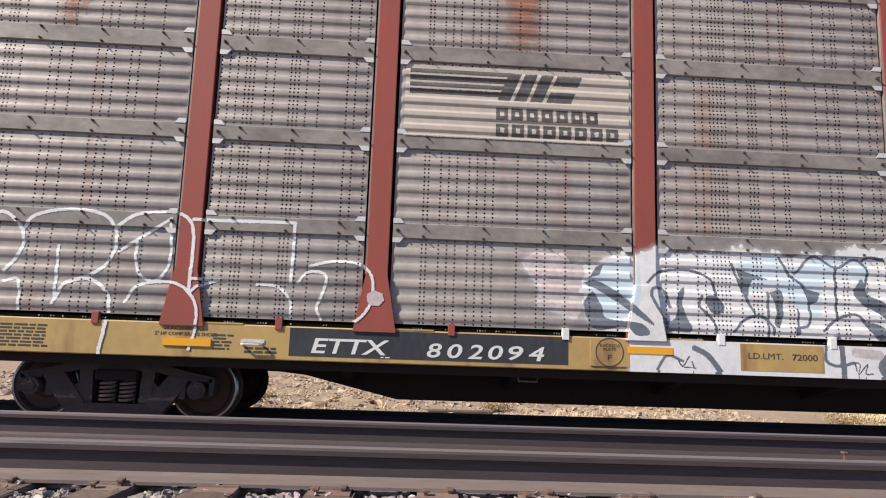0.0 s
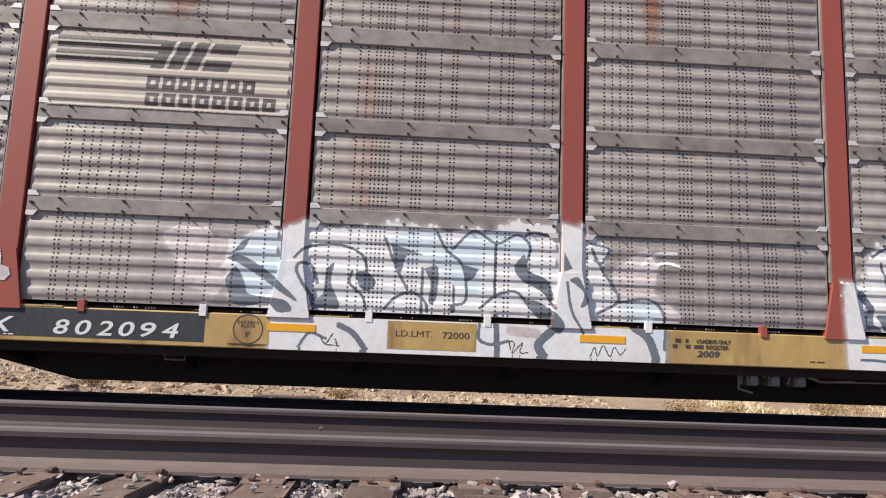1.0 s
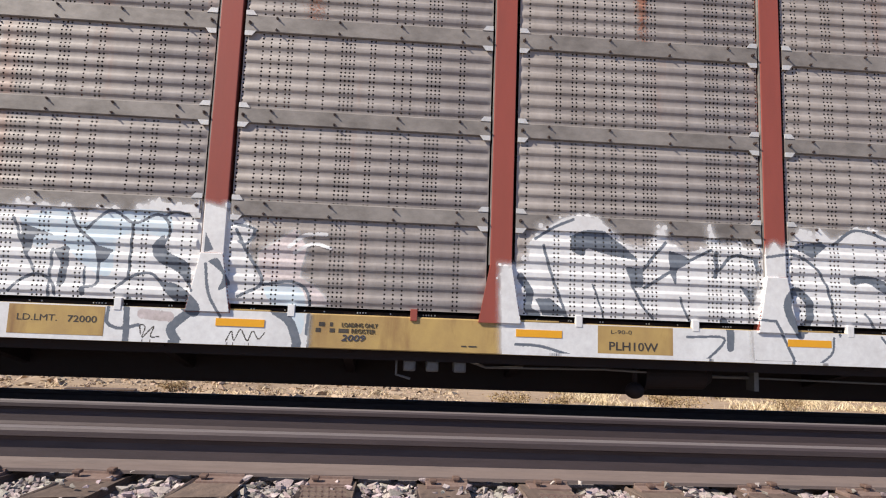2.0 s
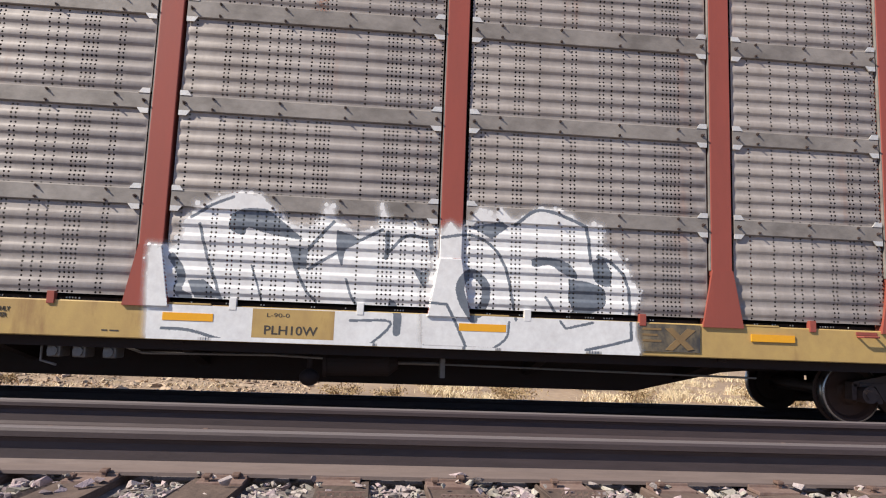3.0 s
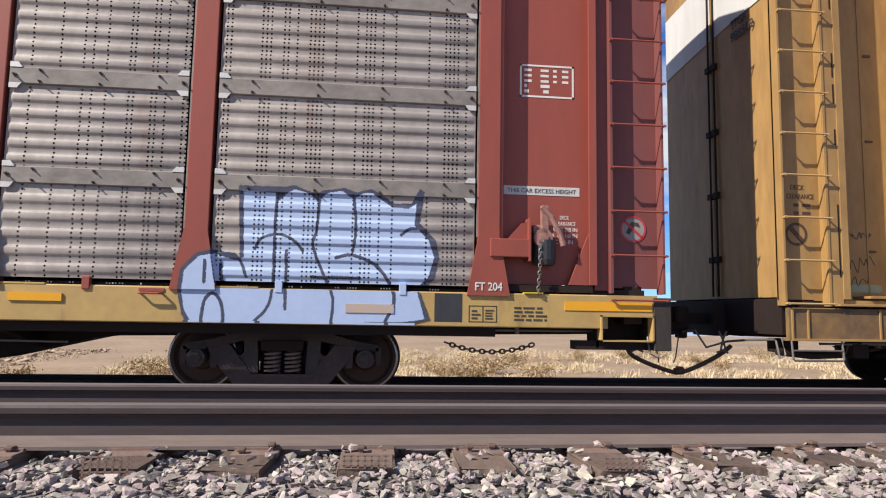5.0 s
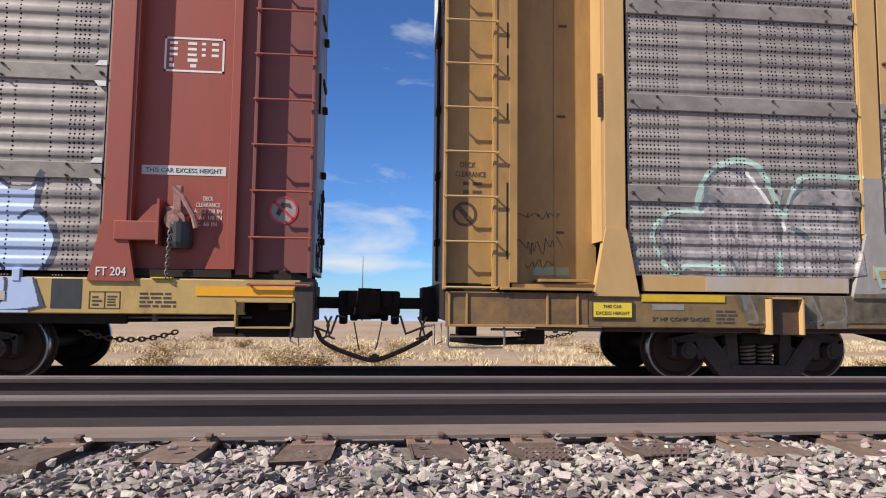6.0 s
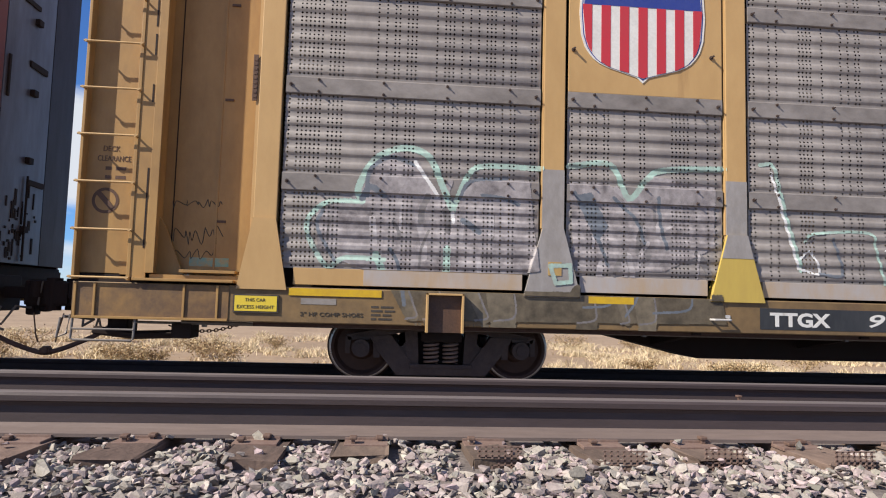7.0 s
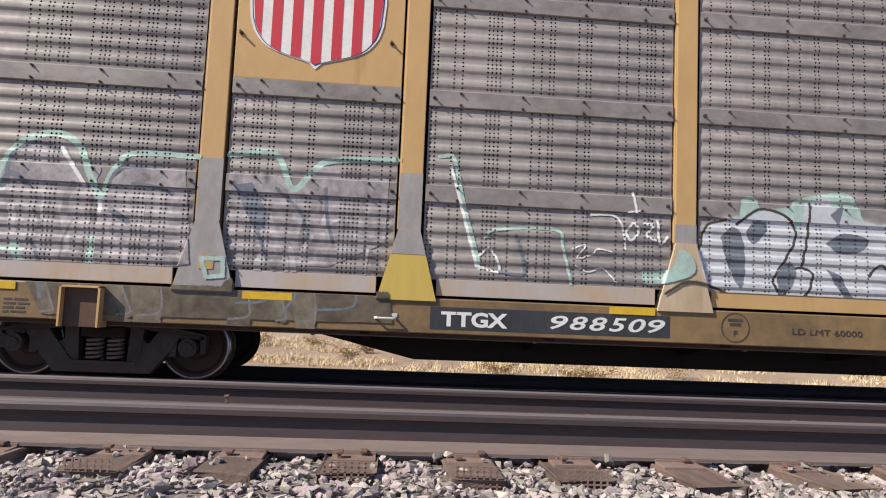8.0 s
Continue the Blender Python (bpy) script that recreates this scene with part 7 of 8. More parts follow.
plate("reflector", 19.95, 20.89, 0.835, 0.925, Y0 - 0.004, M_REFLECTOR, red_car, "long amber reflective strip", thick=0.01)
plate("painted_over_tape", 17.71, 18.19, 0.775, 0.862, Y0 - 0.012, M_TAN, red_car, "amber tape under thin blue paint", thick=0.01)
plate("unpainted_patch", 1.92, 2.335, 0.70, 0.985, Y0 - 0.008, M_YELLOW, red_car, thick=0.012)
ring("stencil_ring", 2.125, 0.845, Y0 - 0.0095, 0.152, 0.012, M_INK, red_car)
for body, x, z, h, w in (("EXCEEDS", 2.02, 0.90, 0.03, 0.21), ("PLATE", 2.055, 0.862, 0.03, 0.14), ("F", 2.105, 0.765, 0.055, 0.04)):
    lettering(body, x, Y0 - 0.009, z, h, M_INK, red_car, width=w)
plate("unpainted_patch", 3.535, 4.45, 0.70, 0.985, Y0 - 0.008, M_YELLOW, red_car, thick=0.012)
lettering("LD.LMT.", 3.62, Y0 - 0.009, 0.83, 0.062, M_INK, red_car, width=0.38)
lettering("72000", 4.10, Y0 - 0.009, 0.825, 0.066, M_INK, red_car, width=0.28, bold=0.01)
plate("unpainted_patch", 9.42, 10.22, 0.70, 0.985, Y0 - 0.008, M_YELLOW, red_car, thick=0.012)
lettering("PLH10W", 9.54, Y0 - 0.009, 0.735, 0.088, M_INK, red_car, width=0.52, bold=0.012)
lettering("L-90-0", 9.56, Y0 - 0.009, 0.905, 0.04, M_INK, red_car, width=0.22)
lettering("28 INCH WHEELS", -2.48, Y0 + 0.0025, 0.926, 0.036, M_INK, red_car, width=0.40)
lettering('2" HF COMP BRAKE SHOES', -2.57, Y0 + 0.0025, 0.868, 0.036, M_INK, red_car, width=0.62)
bars(lines_of_bars(-4.1, 0.71, 0.5, 0.24, 7, RNG, 0.5), Y0 + 0.003, M_INK, red_car)
bars(lines_of_bars(-1.98, 0.74, 0.2, 0.17, 5, RNG, 0.5), Y0 + 0.003, M_INK, red_car)
bars(lines_of_bars(-1.66, 0.715, 0.36, 0.075, 2, RNG, 0.4), Y0 + 0.003, M_INK, red_car)
lettering("LOADING ONLY", 6.78, Y0 - 0.001, 0.875, 0.042, M_INK, red_car, width=0.36)
lettering("REGISTER", 6.88, Y0 - 0.001, 0.815, 0.042, M_INK, red_car, width=0.24)
bars([(6.55, 0.875, 0.06, 0.04), (6.66, 0.875, 0.03, 0.04), (6.52, 0.815, 0.05, 0.04), (6.66, 0.815, 0.05, 0.04), (6.75, 0.815, 0.1, 0.04)], Y0 + 0.003, M_INK, red_car)
lettering("2009", 6.78, Y0 - 0.001, 0.735, 0.062, M_SPRAY_NAVY, red_car, width=0.24, slant=0.2)
bars(lines_of_bars(8.0, 0.715, 0.22, 0.02, 1, RNG), Y0 + 0.003, M_INK, red_car)
# stencilled table, framed boxes and small notices towards the red car's end
plate("number_board", 18.60, 18.88, 0.70, 0.985, Y0 + 0.001, M_BLACK_PAINT, red_car)
bm = bmesh.new()
for x0, x1, z0, z1 in ((18.95, 19.24, 0.70, 0.708), (18.95, 19.24, 0.86, 0.868), (18.95, 18.958, 0.70, 0.868), (19.091, 19.099, 0.70, 0.868), (19.232, 19.24, 0.70, 0.868)):
    box(bm, x0, x1, Y0 + 0.001, Y0 + 0.006, z0, z1)
part("stencil_frame", bm, M_INK, red_car)
bars(lines_of_bars(18.98, 0.73, 0.09, 0.11, 3, RNG, 0.5) + lines_of_bars(19.12, 0.73, 0.09, 0.11, 4, RNG, 0.5), Y0 + 0.003, M_INK, red_car)
bars(lines_of_bars(19.42, 0.72, 0.36, 0.16, 4, RNG, 0.5), Y0 + 0.003, M_INK, red_car)
# a worn black panel on the sill, with a pale cross and bars showing through
plate("worn_black_panel", 13.335, 14.0, 0.70, 0.985, Y0 - 0.006, material("worn_black_paint", (0.05, 0.047, 0.045), 0.6, 0, (0.22, 0.17, 0.1), 3, 12, 0.9, (1, 1, 0.6), 0.06), red_car, thick=0.01)
for d, pts in ((0.0, [(13.62, 0.72), (13.70, 0.715), (13.95, 0.93), (13.86, 0.945)]), (0.003, [(13.62, 0.94), (13.70, 0.95), (13.93, 0.735), (13.86, 0.72)])):
    bm = bmesh.new()
    prism(bm, pts, Y0 - 0.0095 - d, Y0 - 0.004)
    part("pale_cross_bar", bm, M_SILL2, red_car)
bars([(13.38, 0.92, 0.2, 0.022), (13.38, 0.86, 0.16, 0.022), (13.38, 0.80, 0.2, 0.022)], Y0 - 0.007, M_SILL2, red_car)


def grab(x, z, parent, mat):
    bm = bmesh.new()
    tube(bm, [(x, Y0 + 0.01, z), (x, Y0 - 0.05, z), (x + 0.02, Y0 - 0.06, z), (x + 0.18, Y0 - 0.06, z), (x + 0.2, Y0 - 0.05, z), (x + 0.2, Y0 + 0.01, z)], 0.012, 7)
    box(bm, x - 0.02, x + 0.22, Y0 - 0.004, Y0 + 0.006, z + 0.015, z + 0.05, 0.003)
    return part("grab_handle", bm, mat, parent)


grab(-1.68, 0.80, red_car, M_CLIP)
grab(15.75, 0.93, red_car, M_RED)
grab(28.85, 0.69, gold_car, M_CLIP)

# rail company emblem on the third bay, as plain shapes on a cream ground
emblem = Canvas(RED_CAR, red_car, -0.16, 2.42, 3.09, 3.93, 303)
emblem.add(M_LOGO_GROUND, "fill", 0, [(-0.14, 3.10), (2.38, 3.10), (2.38, 3.92), (-0.14, 3.92)])
for k in range(4):
    z = 3.84 - 0.078 * k
    emblem.add(M_LOGO_INK, "fill", 0, [(-0.09, z - 0.02), (1.02 - 0.03 * k, z - 0.02), (1.04 - 0.03 * k, z + 0.034), (-0.09, z + 0.034)])
for x in (0.88, 1.06, 1.24):
    emblem.add(M_LOGO_INK, "fill", 0, [(x, 3.55), (x + 0.14, 3.55), (x + 0.27, 3.87), (x + 0.13, 3.87)])
for z, x in ((3.75, 1.50), (3.55, 1.42)):
    emblem.add(M_LOGO_INK, "fill", 0, [(x, z), (x + 0.28, z), (x + 0.33, z + 0.12), (x + 0.05, z + 0.12)])
for row, (words, x1) in enumerate(((7, 2.04), (8, 2.27))):
    step = (x1 - 0.87) / words
    for i in range(words):
        x, z = 0.87 + i * step, 3.325 - 0.185 * row
        emblem.add(M_LOGO_INK, "fill", 0, [(x, z), (x + step * 0.78, z), (x + step * 0.78, z + 0.145), (x, z + 0.145)])
        emblem.add(M_LOGO_GROUND, "fill", 0, [(x + step * 0.26, z + 0.045), (x + step * 0.52, z + 0.045), (x + step * 0.52, z + 0.1), (x + step * 0.26, z + 0.1)])
emblem.lay("company_emblem", "faded black emblem on a cream ground")

for k, (x, z0, z1, w) in enumerate(((-3.79, 4.12, 4.9, 0.09), (-3.66, 4.3, 4.9, 0.05), (6.32, 4.12, 4.9, 0.08), (1.15, 4.12, 4.9, 0.16), (17.77, 4.2, 4.9, 0.06), (9.9, 4.12, 4.7, 0.05))):
    c = Canvas(RED_CAR, red_car, x - 3 * w, x + 3 * w, z0, z1, 310 + k)
    fade = np.exp(-((c.X - x) / w) ** 2) * np.clip((c.Z - z0) / (z1 - z0) + 0.25, 0, 1)
    c.layers.append([M_SPRAY_RUST, c.rs.uniform(0, 1, c.X.shape) < fade * 0.95])
    c.lay("rust_bleed", "red-brown rust bleeding down the sheet")

# the red end: dimension table, height notice, clearance lines, round sign
YE = Y0 + 0.15
bm = bmesh.new()
for x0, x1, z0, z1 in ((19.500, 20.100, 3.13, 3.15), (19.500, 20.100, 3.475, 3.495), (19.500, 19.520, 3.13, 3.495), (20.080, 20.100, 3.13, 3.495)):
    box(bm, x0, x1, YE - 0.004, YE + 0.004, z0, z1)
part("stencil_frame", bm, M_WHITE_PAINT, red_car)
bars([(x, z, w, 0.027) for z in (3.42, 3.36, 3.30) for x, w in ((19.550, 0.08), (19.730, 0.09), (19.870, 0.04), (19.970, 0.07))] + [(19.550, 3.24, 0.03, 0.035), (19.730, 3.24, 0.1, 0.035), (19.550, 3.18, 0.05, 0.035), (19.760, 3.18, 0.06, 0.035)], YE, M_WHITE_PAINT, red_car)
plate("notice", 19.330, 20.160, 2.055, 2.15, YE - 0.004, M_WHITE_DOOR, red_car, "cream notice strip")
lettering("THIS CAR EXCESS HEIGHT", 19.370, YE - 0.006, 2.08, 0.045, M_INK, red_car, width=0.75)
for body, x, z, w in (("DECK", 19.945, 1.80, 0.1), ("CLEARANCE", 19.875, 1.735, 0.24), ("A. 62 7/8 IN", 19.855, 1.67, 0.28), ("B. 61 1/8 IN", 19.855, 1.605, 0.28), ("C. 66 IN", 19.885, 1.54, 0.2)):
    lettering(body, x, YE - 0.003, z, 0.042, M_WHITE_PAINT, red_car, width=w)
lettering("FT 204", 19.01, Y0 - 0.024, 1.02, 0.085, M_WHITE_PAINT, red_car, width=0.28, bold=0.01)
YL = Y0 + 0.14
bm = bmesh.new()
rod(bm, (20.75, YL - 0.001, 1.72), (20.75, YL + 0.004, 1.72), 0.14, 36)
part("sign_disc", bm, M_PRIMER, red_car, "weathered pale disc")
ring("round_sign", 20.75, 1.72, YL - 0.006, 0.145, 0.02, M_SHIELD_RED, red_car)
bm = bmesh.new()
prism(bm, [(20.64, 1.80), (20.66, 1.82), (20.86, 1.64), (20.84, 1.62)], YL - 0.006, YL - 0.002)
part("sign_slash", bm, M_SHIELD_RED, red_car)
bm = bmesh.new()
prism(bm, [(20.67, 1.68), (20.71, 1.66), (20.77, 1.76), (20.83, 1.74), (20.81, 1.79), (20.73, 1.80)], YL - 0.004, YL - 0.001)
part("sign_picture", bm, M_INK, red_car)
bm = bmesh.new()
for k in range(6):
    y0 = 7.34 + 0.02 * (k % 2)
    box(bm, 20.84, 20.852 + 0.012, y0, y0 + (0.3, 0.24, 0.34, 0.3, 0.34, 0.26)[k], 3.02 - 0.075 * k, 3.055 - 0.075 * k)
part("stencil_writing", bm, M_WHITE_PAINT, red_car, kind="stuff")


def winch():
    """The hand winch bracket and its hanging chain on the red end."""
    bm = bmesh.new()
    box(bm, 19.16, 19.58, Y0 - 0.04, Y0 + 0.16, 1.37, 1.56, 0.01)
    prism(bm, [(19.35, 1.56), (19.58, 1.56), (19.58, 1.75), (19.50, 1.73)], Y0 + 0.02, Y0 + 0.05)
    box(bm, 19.56, 19.585, Y0 - 0.05, Y0 + 0.2, 1.33, 1.78, 0.004)
    bracket = part("winch_bracket", bm, M_RED, red_car)
    bm = bmesh.new()
    rod(bm, (19.72, Y0 - 0.02, 1.58), (19.72, Y0 + 0.22, 1.58), 0.10, 18)
    rod(bm, (19.72, Y0 - 0.04, 1.58), (19.72, Y0 - 0.015, 1.58), 0.05, 10)
    box(bm, 19.70, 19.78, Y0 - 0.02, Y0 + 0.05, 1.60, 1.92, 0.012)
    tube(bm, [(19.70, Y0 - 0.03, 1.9), (19.80, Y0 - 0.03, 1.80), (19.9, Y0 - 0.02, 1.62), (19.93, Y0 - 0.02, 1.5)], 0.028, 8)
    box(bm, 19.62, 19.84, Y0 + 0.02, Y0 + 0.1, 1.63, 1.72, 0.02)
    part("winch_drum", bm, M_DUSTY, bracket, "dusty ratchet winch")
    bm = bmesh.new()
    rod(bm, (19.75, Y0 + 0.08, 1.30), (19.75, Y0 + 0.08, 1.36), 0.11, 18, 0.125)
    rod(bm, (19.75, Y0 + 0.08, 1.36), (19.75, Y0 + 0.08, 1.56), 0.125, 18)
    part("chain_bucket", bm, M_BLACK_PAINT, bracket, "black chain bucket")
    bm = bmesh.new()
    chain_part(bm, [(19.69, Y0 - 0.03, 1.5), (19.68, Y0 - 0.03, 1.25), (19.665, Y0 - 0.02, 1.0)], 0.026, 0.008)
    part("hanging_chain", bm, M_PIPE, bracket)


winch()
bm = bmesh.new()
box(bm, 19.52, 19.72, Y0 - 0.02, Y0 + 0.06, 1.0, 1.012, 0.002)
part("sill_cap", bm, M_SIGN, red_car)
# jacking pocket in the red end sill
bm = bmesh.new()
for x0, x1, z0, z1 in ((20.33, 20.90, 0.52, 0.535), (20.33, 20.90, 0.775, 0.79), (20.33, 20.345, 0.52, 0.79), (20.885, 20.90, 0.52, 0.79)):
    box(bm, x0, x1, Y0 - 0.03, Y0 + 0.1, z0, z1)
part("pocket_frame", bm, M_YELLOW, red_car)
# near-black walls stand for the unlit inside of the open pocket
for place in (
        (20.31, 20.98, Y0 + 0.35, Y0 + 0.37, 0.42, 0.84),
        (20.885, 20.90, Y0 + 0.1, Y0 + 0.36, 0.45, 0.8),
        (20.32, 20.345, Y0 + 0.1, Y0 + 0.36, 0.45, 0.8),
        (20.345, 20.90, Y0 + 0.06, Y0 + 0.36, 0.79, 0.80),
        (20.905, 21.09, Y0 - 0.02, Y0 + 0.14, 0.43, 0.98, 0.008),
        (20.1, 20.90, Y0 + 0.1, Y0 + 0.3, 0.43, 0.52),
):
    bm = bmesh.new()
    box(bm, *place)
    part("pocket_plate", bm, M_GRIME_PLATE if place[0] == 20.905 else M_UNDER, red_car)
bm = bmesh.new()
lathe(bm, (20.75, Y0 + 0.35, 0.44), [(0.02, -0.01), (0.2, -0.012), (0.2, 0.012), (0.02, 0.01)], 30)
for v in bm.verts:
    v.co = Vector((v.co.x, Y0 + 0.35 + (v.co.z - 0.44), 0.45 + (v.co.y - Y0 - 0.35)))
part("hand_brake_wheel", bm, M_UNDER, red_car)


def slack_chain(x0, x1, z0, z1, y, drop, parent, size):
    bm = bmesh.new()
    chain_part(bm, sag((x0, y, z0), (x1, y, z1), drop), size, size * 0.26)
    part("slack_chain", bm, M_CHAIN, parent, "rusty sagging steel chain")


slack_chain(18.75, 19.70, 0.48, 0.47, Y0 + 0.3, 0.09, red_car, 0.036)
slack_chain(23.22, 23.95, 0.48, 0.52, Y0 + 0.4, 0.07, gold_car, 0.024)


def hose(x0, x1, y, z0, low, z1, parent, name="brake_hose"):
    bm = bmesh.new()
    xm = (x0 + x1) / 2
    pts = curve_through([(x0, y, z0), (x0 + 0.12, y, (z0 + low) / 2), (xm - 0.12, y - 0.02, low), (xm + 0.1, y - 0.02, low + 0.01), (x1 - 0.2, y, (z1 + low) / 2 + 0.02), (x1, y, z1)], 6)
    tube(bm, [tuple(p) for p in pts], 0.027, 9)
    h = part(name, bm, M_RUBBER, parent, "brown rubber air hose", smooth=True)
    bm = bmesh.new()
    rod(bm, (xm - 0.06, y - 0.02, low), (xm + 0.05, y - 0.02, low + 0.005), 0.042, 10)
    box(bm, xm - 0.03, xm + 0.03, y - 0.07, y + 0.02, low - 0.02, low + 0.06, 0.008)
    part("hose_coupling", bm, M_CHAIN, h)


hose(21.02, 22.38, YC - 0.45, 0.47, 0.13, 0.44, red_car)
for x, s in ((21.12, 1), (21.2, -1), (22.2, 1), (22.3, -1)):
    bm = bmesh.new()
    tube(bm, [(x, YC - 0.5, 0.62), (x + s * 0.05, YC - 0.5, 0.52), (x + s * 0.02, YC - 0.5, 0.40), (x + s * 0.12, YC - 0.48, 0.36)], 0.014, 7)
    part("cut_lever", bm, M_PIPE, red_car)
for x, s in ((21.45, 1), (21.78, -1)):
    bm = bmesh.new()
    tube(bm, [(x, YC - 0.3, 0.55), (x + s * 0.05, YC - 0.32, 0.3), (x + s * 0.07, YC - 0.3, 0.22)], 0.008, 6)
    part("safety_chain", bm, M_CHAIN, red_car)

# under the red car: brake cylinder, reservoir, valves, rods
bm = bmesh.new()
rod(bm, (10.12, Y0 + 0.55, 0.46), (10.78, Y0 + 0.55, 0.47), 0.15, 24)
rod(bm, (10.78, Y0 + 0.55, 0.47), (10.88, Y0 + 0.55, 0.47), 0.15, 24, 0.07)
rod(bm, (10.09, Y0 + 0.55, 0.46), (10.13, Y0 + 0.55, 0.46), 0.17, 24)
part("brake_cylinder", bm, M_UNDER, red_car)
bm = bmesh.new()
rod(bm, (10.88, Y0 + 0.55, 0.47), (11.35, Y0 + 0.55, 0.47), 0.02, 8)
rod(bm, (11.35, Y0 + 0.5, 0.47), (14.9, Y0 + 0.5, 0.43), 0.012, 6)
box(bm, 11.33, 11.38, Y0 + 0.42, Y0 + 0.6, 0.33, 0.56)
part("brake_rod", bm, M_PIPE, red_car)
bm = bmesh.new()
bmesh.ops.create_uvsphere(bm, u_segments=18, v_segments=12, radius=0.105, matrix=Matrix.Translation((9.96, Y0 + 0.4, 0.30)) @ Matrix.Diagonal((1.0, 1.0, 0.85, 1)))
rod(bm, (9.96, Y0 + 0.4, 0.36), (9.96, Y0 + 0.4, 0.6), 0.03, 8)
part("drip_cup", bm, M_UNDER, red_car, smooth=True)
bm = bmesh.new()
for x in (7.42, 7.66, 7.95):
    box(bm, x, x + 0.13, Y0 + 0.2, Y0 + 0.42, 0.44, 0.62, 0.02)
    rod(bm, (x + 0.06, Y0 + 0.18, 0.5), (x + 0.06, Y0 + 0.45, 0.5), 0.05, 10)
tube(bm, [(7.35, Y0 + 0.25, 0.6), (7.35, Y0 + 0.25, 0.4), (7.5, Y0 + 0.25, 0.36)], 0.014, 6)
tube(bm, [(8.05, Y0 + 0.3, 0.58), (8.3, Y0 + 0.3, 0.5), (9.6, Y0 + 0.32, 0.52), (10.1, Y0 + 0.4, 0.5)], 0.014, 6)
part("control_valve", bm, M_PIPE, red_car)
bm = bmesh.new()
tube(bm, [(1.2, Y0 + 0.3, 0.62), (1.22, Y0 + 0.3, 0.5), (1.42, Y0 + 0.3, 0.5), (1.44, Y0 + 0.3, 0.62)], 0.012, 6)
part("hanger_bracket", bm, M_PIPE, red_car)

# the gold car's sill, signs and emblem
plate("number_board", 29.40, 31.89, 0.60, 0.825, Y0 + 0.001, M_BLACK_PAINT, gold_car, "dull black painted band behind white numbers")
lettering("TTGX", 29.51, Y0 - 0.001, 0.63, 0.152, M_WHITE_PAINT, gold_car, width=0.68, bold=0.035, label="white stencilled reporting letters")
for i, ch in enumerate("988509"):
    lettering(ch, 30.63 + i * 0.205, Y0 - 0.001, 0.645, 0.14, M_WHITE_PAINT, gold_car, width=0.185, slant=0.25, bold=0.014, label="white stencilled number")
for x0, x1 in ((24.48, 25.40), (27.535, 28.018), (31.25, 31.73)):
    plate("reflector", x0, x1, 0.825, 0.898, Y0 - 0.006, M_AMBER, gold_car, thick=0.012)
bm = bmesh.new()
box(bm, 23.945, 24.385, Y0 - 0.012, Y0 + 0.006, 0.645, 0.825)
sign = part("height_sign", bm, M_INK, gold_car, "yellow sign with a black rim")
plate("sign_face", 23.96, 24.37, 0.66, 0.81, Y0 - 0.015, M_SIGN, sign)
lettering("THIS CAR", 24.06, Y0 - 0.017, 0.755, 0.032, M_INK, sign, width=0.2)
lettering("EXCESS HEIGHT", 23.985, Y0 - 0.017, 0.685, 0.034, M_INK, sign, width=0.36)
plate("chalk_patch", 24.6, 24.95, 0.74, 0.80, Y0 + 0.001, M_BAND, gold_car)
lettering("2\" HF COMP SHOES", 24.6, Y0 + 0.0, 0.625, 0.04, M_INK, gold_car, width=0.62)
bars(lines_of_bars(25.3, 0.60, 0.26, 0.16, 4, RNG, 0.5), Y0 + 0.003, M_INK, gold_car)
ring("stencil_ring", 32.6, 0.735, Y0 + 0.0015, 0.155, 0.012, M_INK, gold_car)
bars([(32.52, 0.80, 0.16, 0.028), (32.54, 0.755, 0.12, 0.028)], Y0 + 0.003, M_INK, gold_car)
lettering("F", 32.58, Y0 + 0.0, 0.65, 0.055, M_INK, gold_car, width=0.04)
lettering("LD LMT 60000", 33.22, Y0 + 0.0, 0.69, 0.062, M_INK, gold_car, width=0.78)


def bolster_step():
    """The open box step over the gold car's truck."""
    bm = bmesh.new()
    x0, x1, z0, z1 = 25.85, 26.23, 0.49, 0.885
    box(bm, x0, x0 + 0.022, Y0 - 0.1, Y0 + 0.1, z0, z1, 0.003)
    box(bm, x1 - 0.022, x1, Y0 - 0.1, Y0 + 0.1, z0, z1, 0.003)
    box(bm, x0, x1, Y0 - 0.1, Y0 + 0.1, z1 - 0.02, z1, 0.003)
    step = part("step_box", bm, M_YELLOW2, gold_car)
    bm = bmesh.new()
    box(bm, x0 + 0.022, x1 - 0.022, Y0 - 0.03, Y0 - 0.012, z0, z1 - 0.02)
    part("step_back", bm, M_CHAIN, step)


bolster_step()
bm = bmesh.new()
box(bm, 27.10, 27.24, Y0 - 0.026, Y0 - 0.018, 1.10, 1.24)
part("orange_patch", bm, M_YELLOW, gold_car)


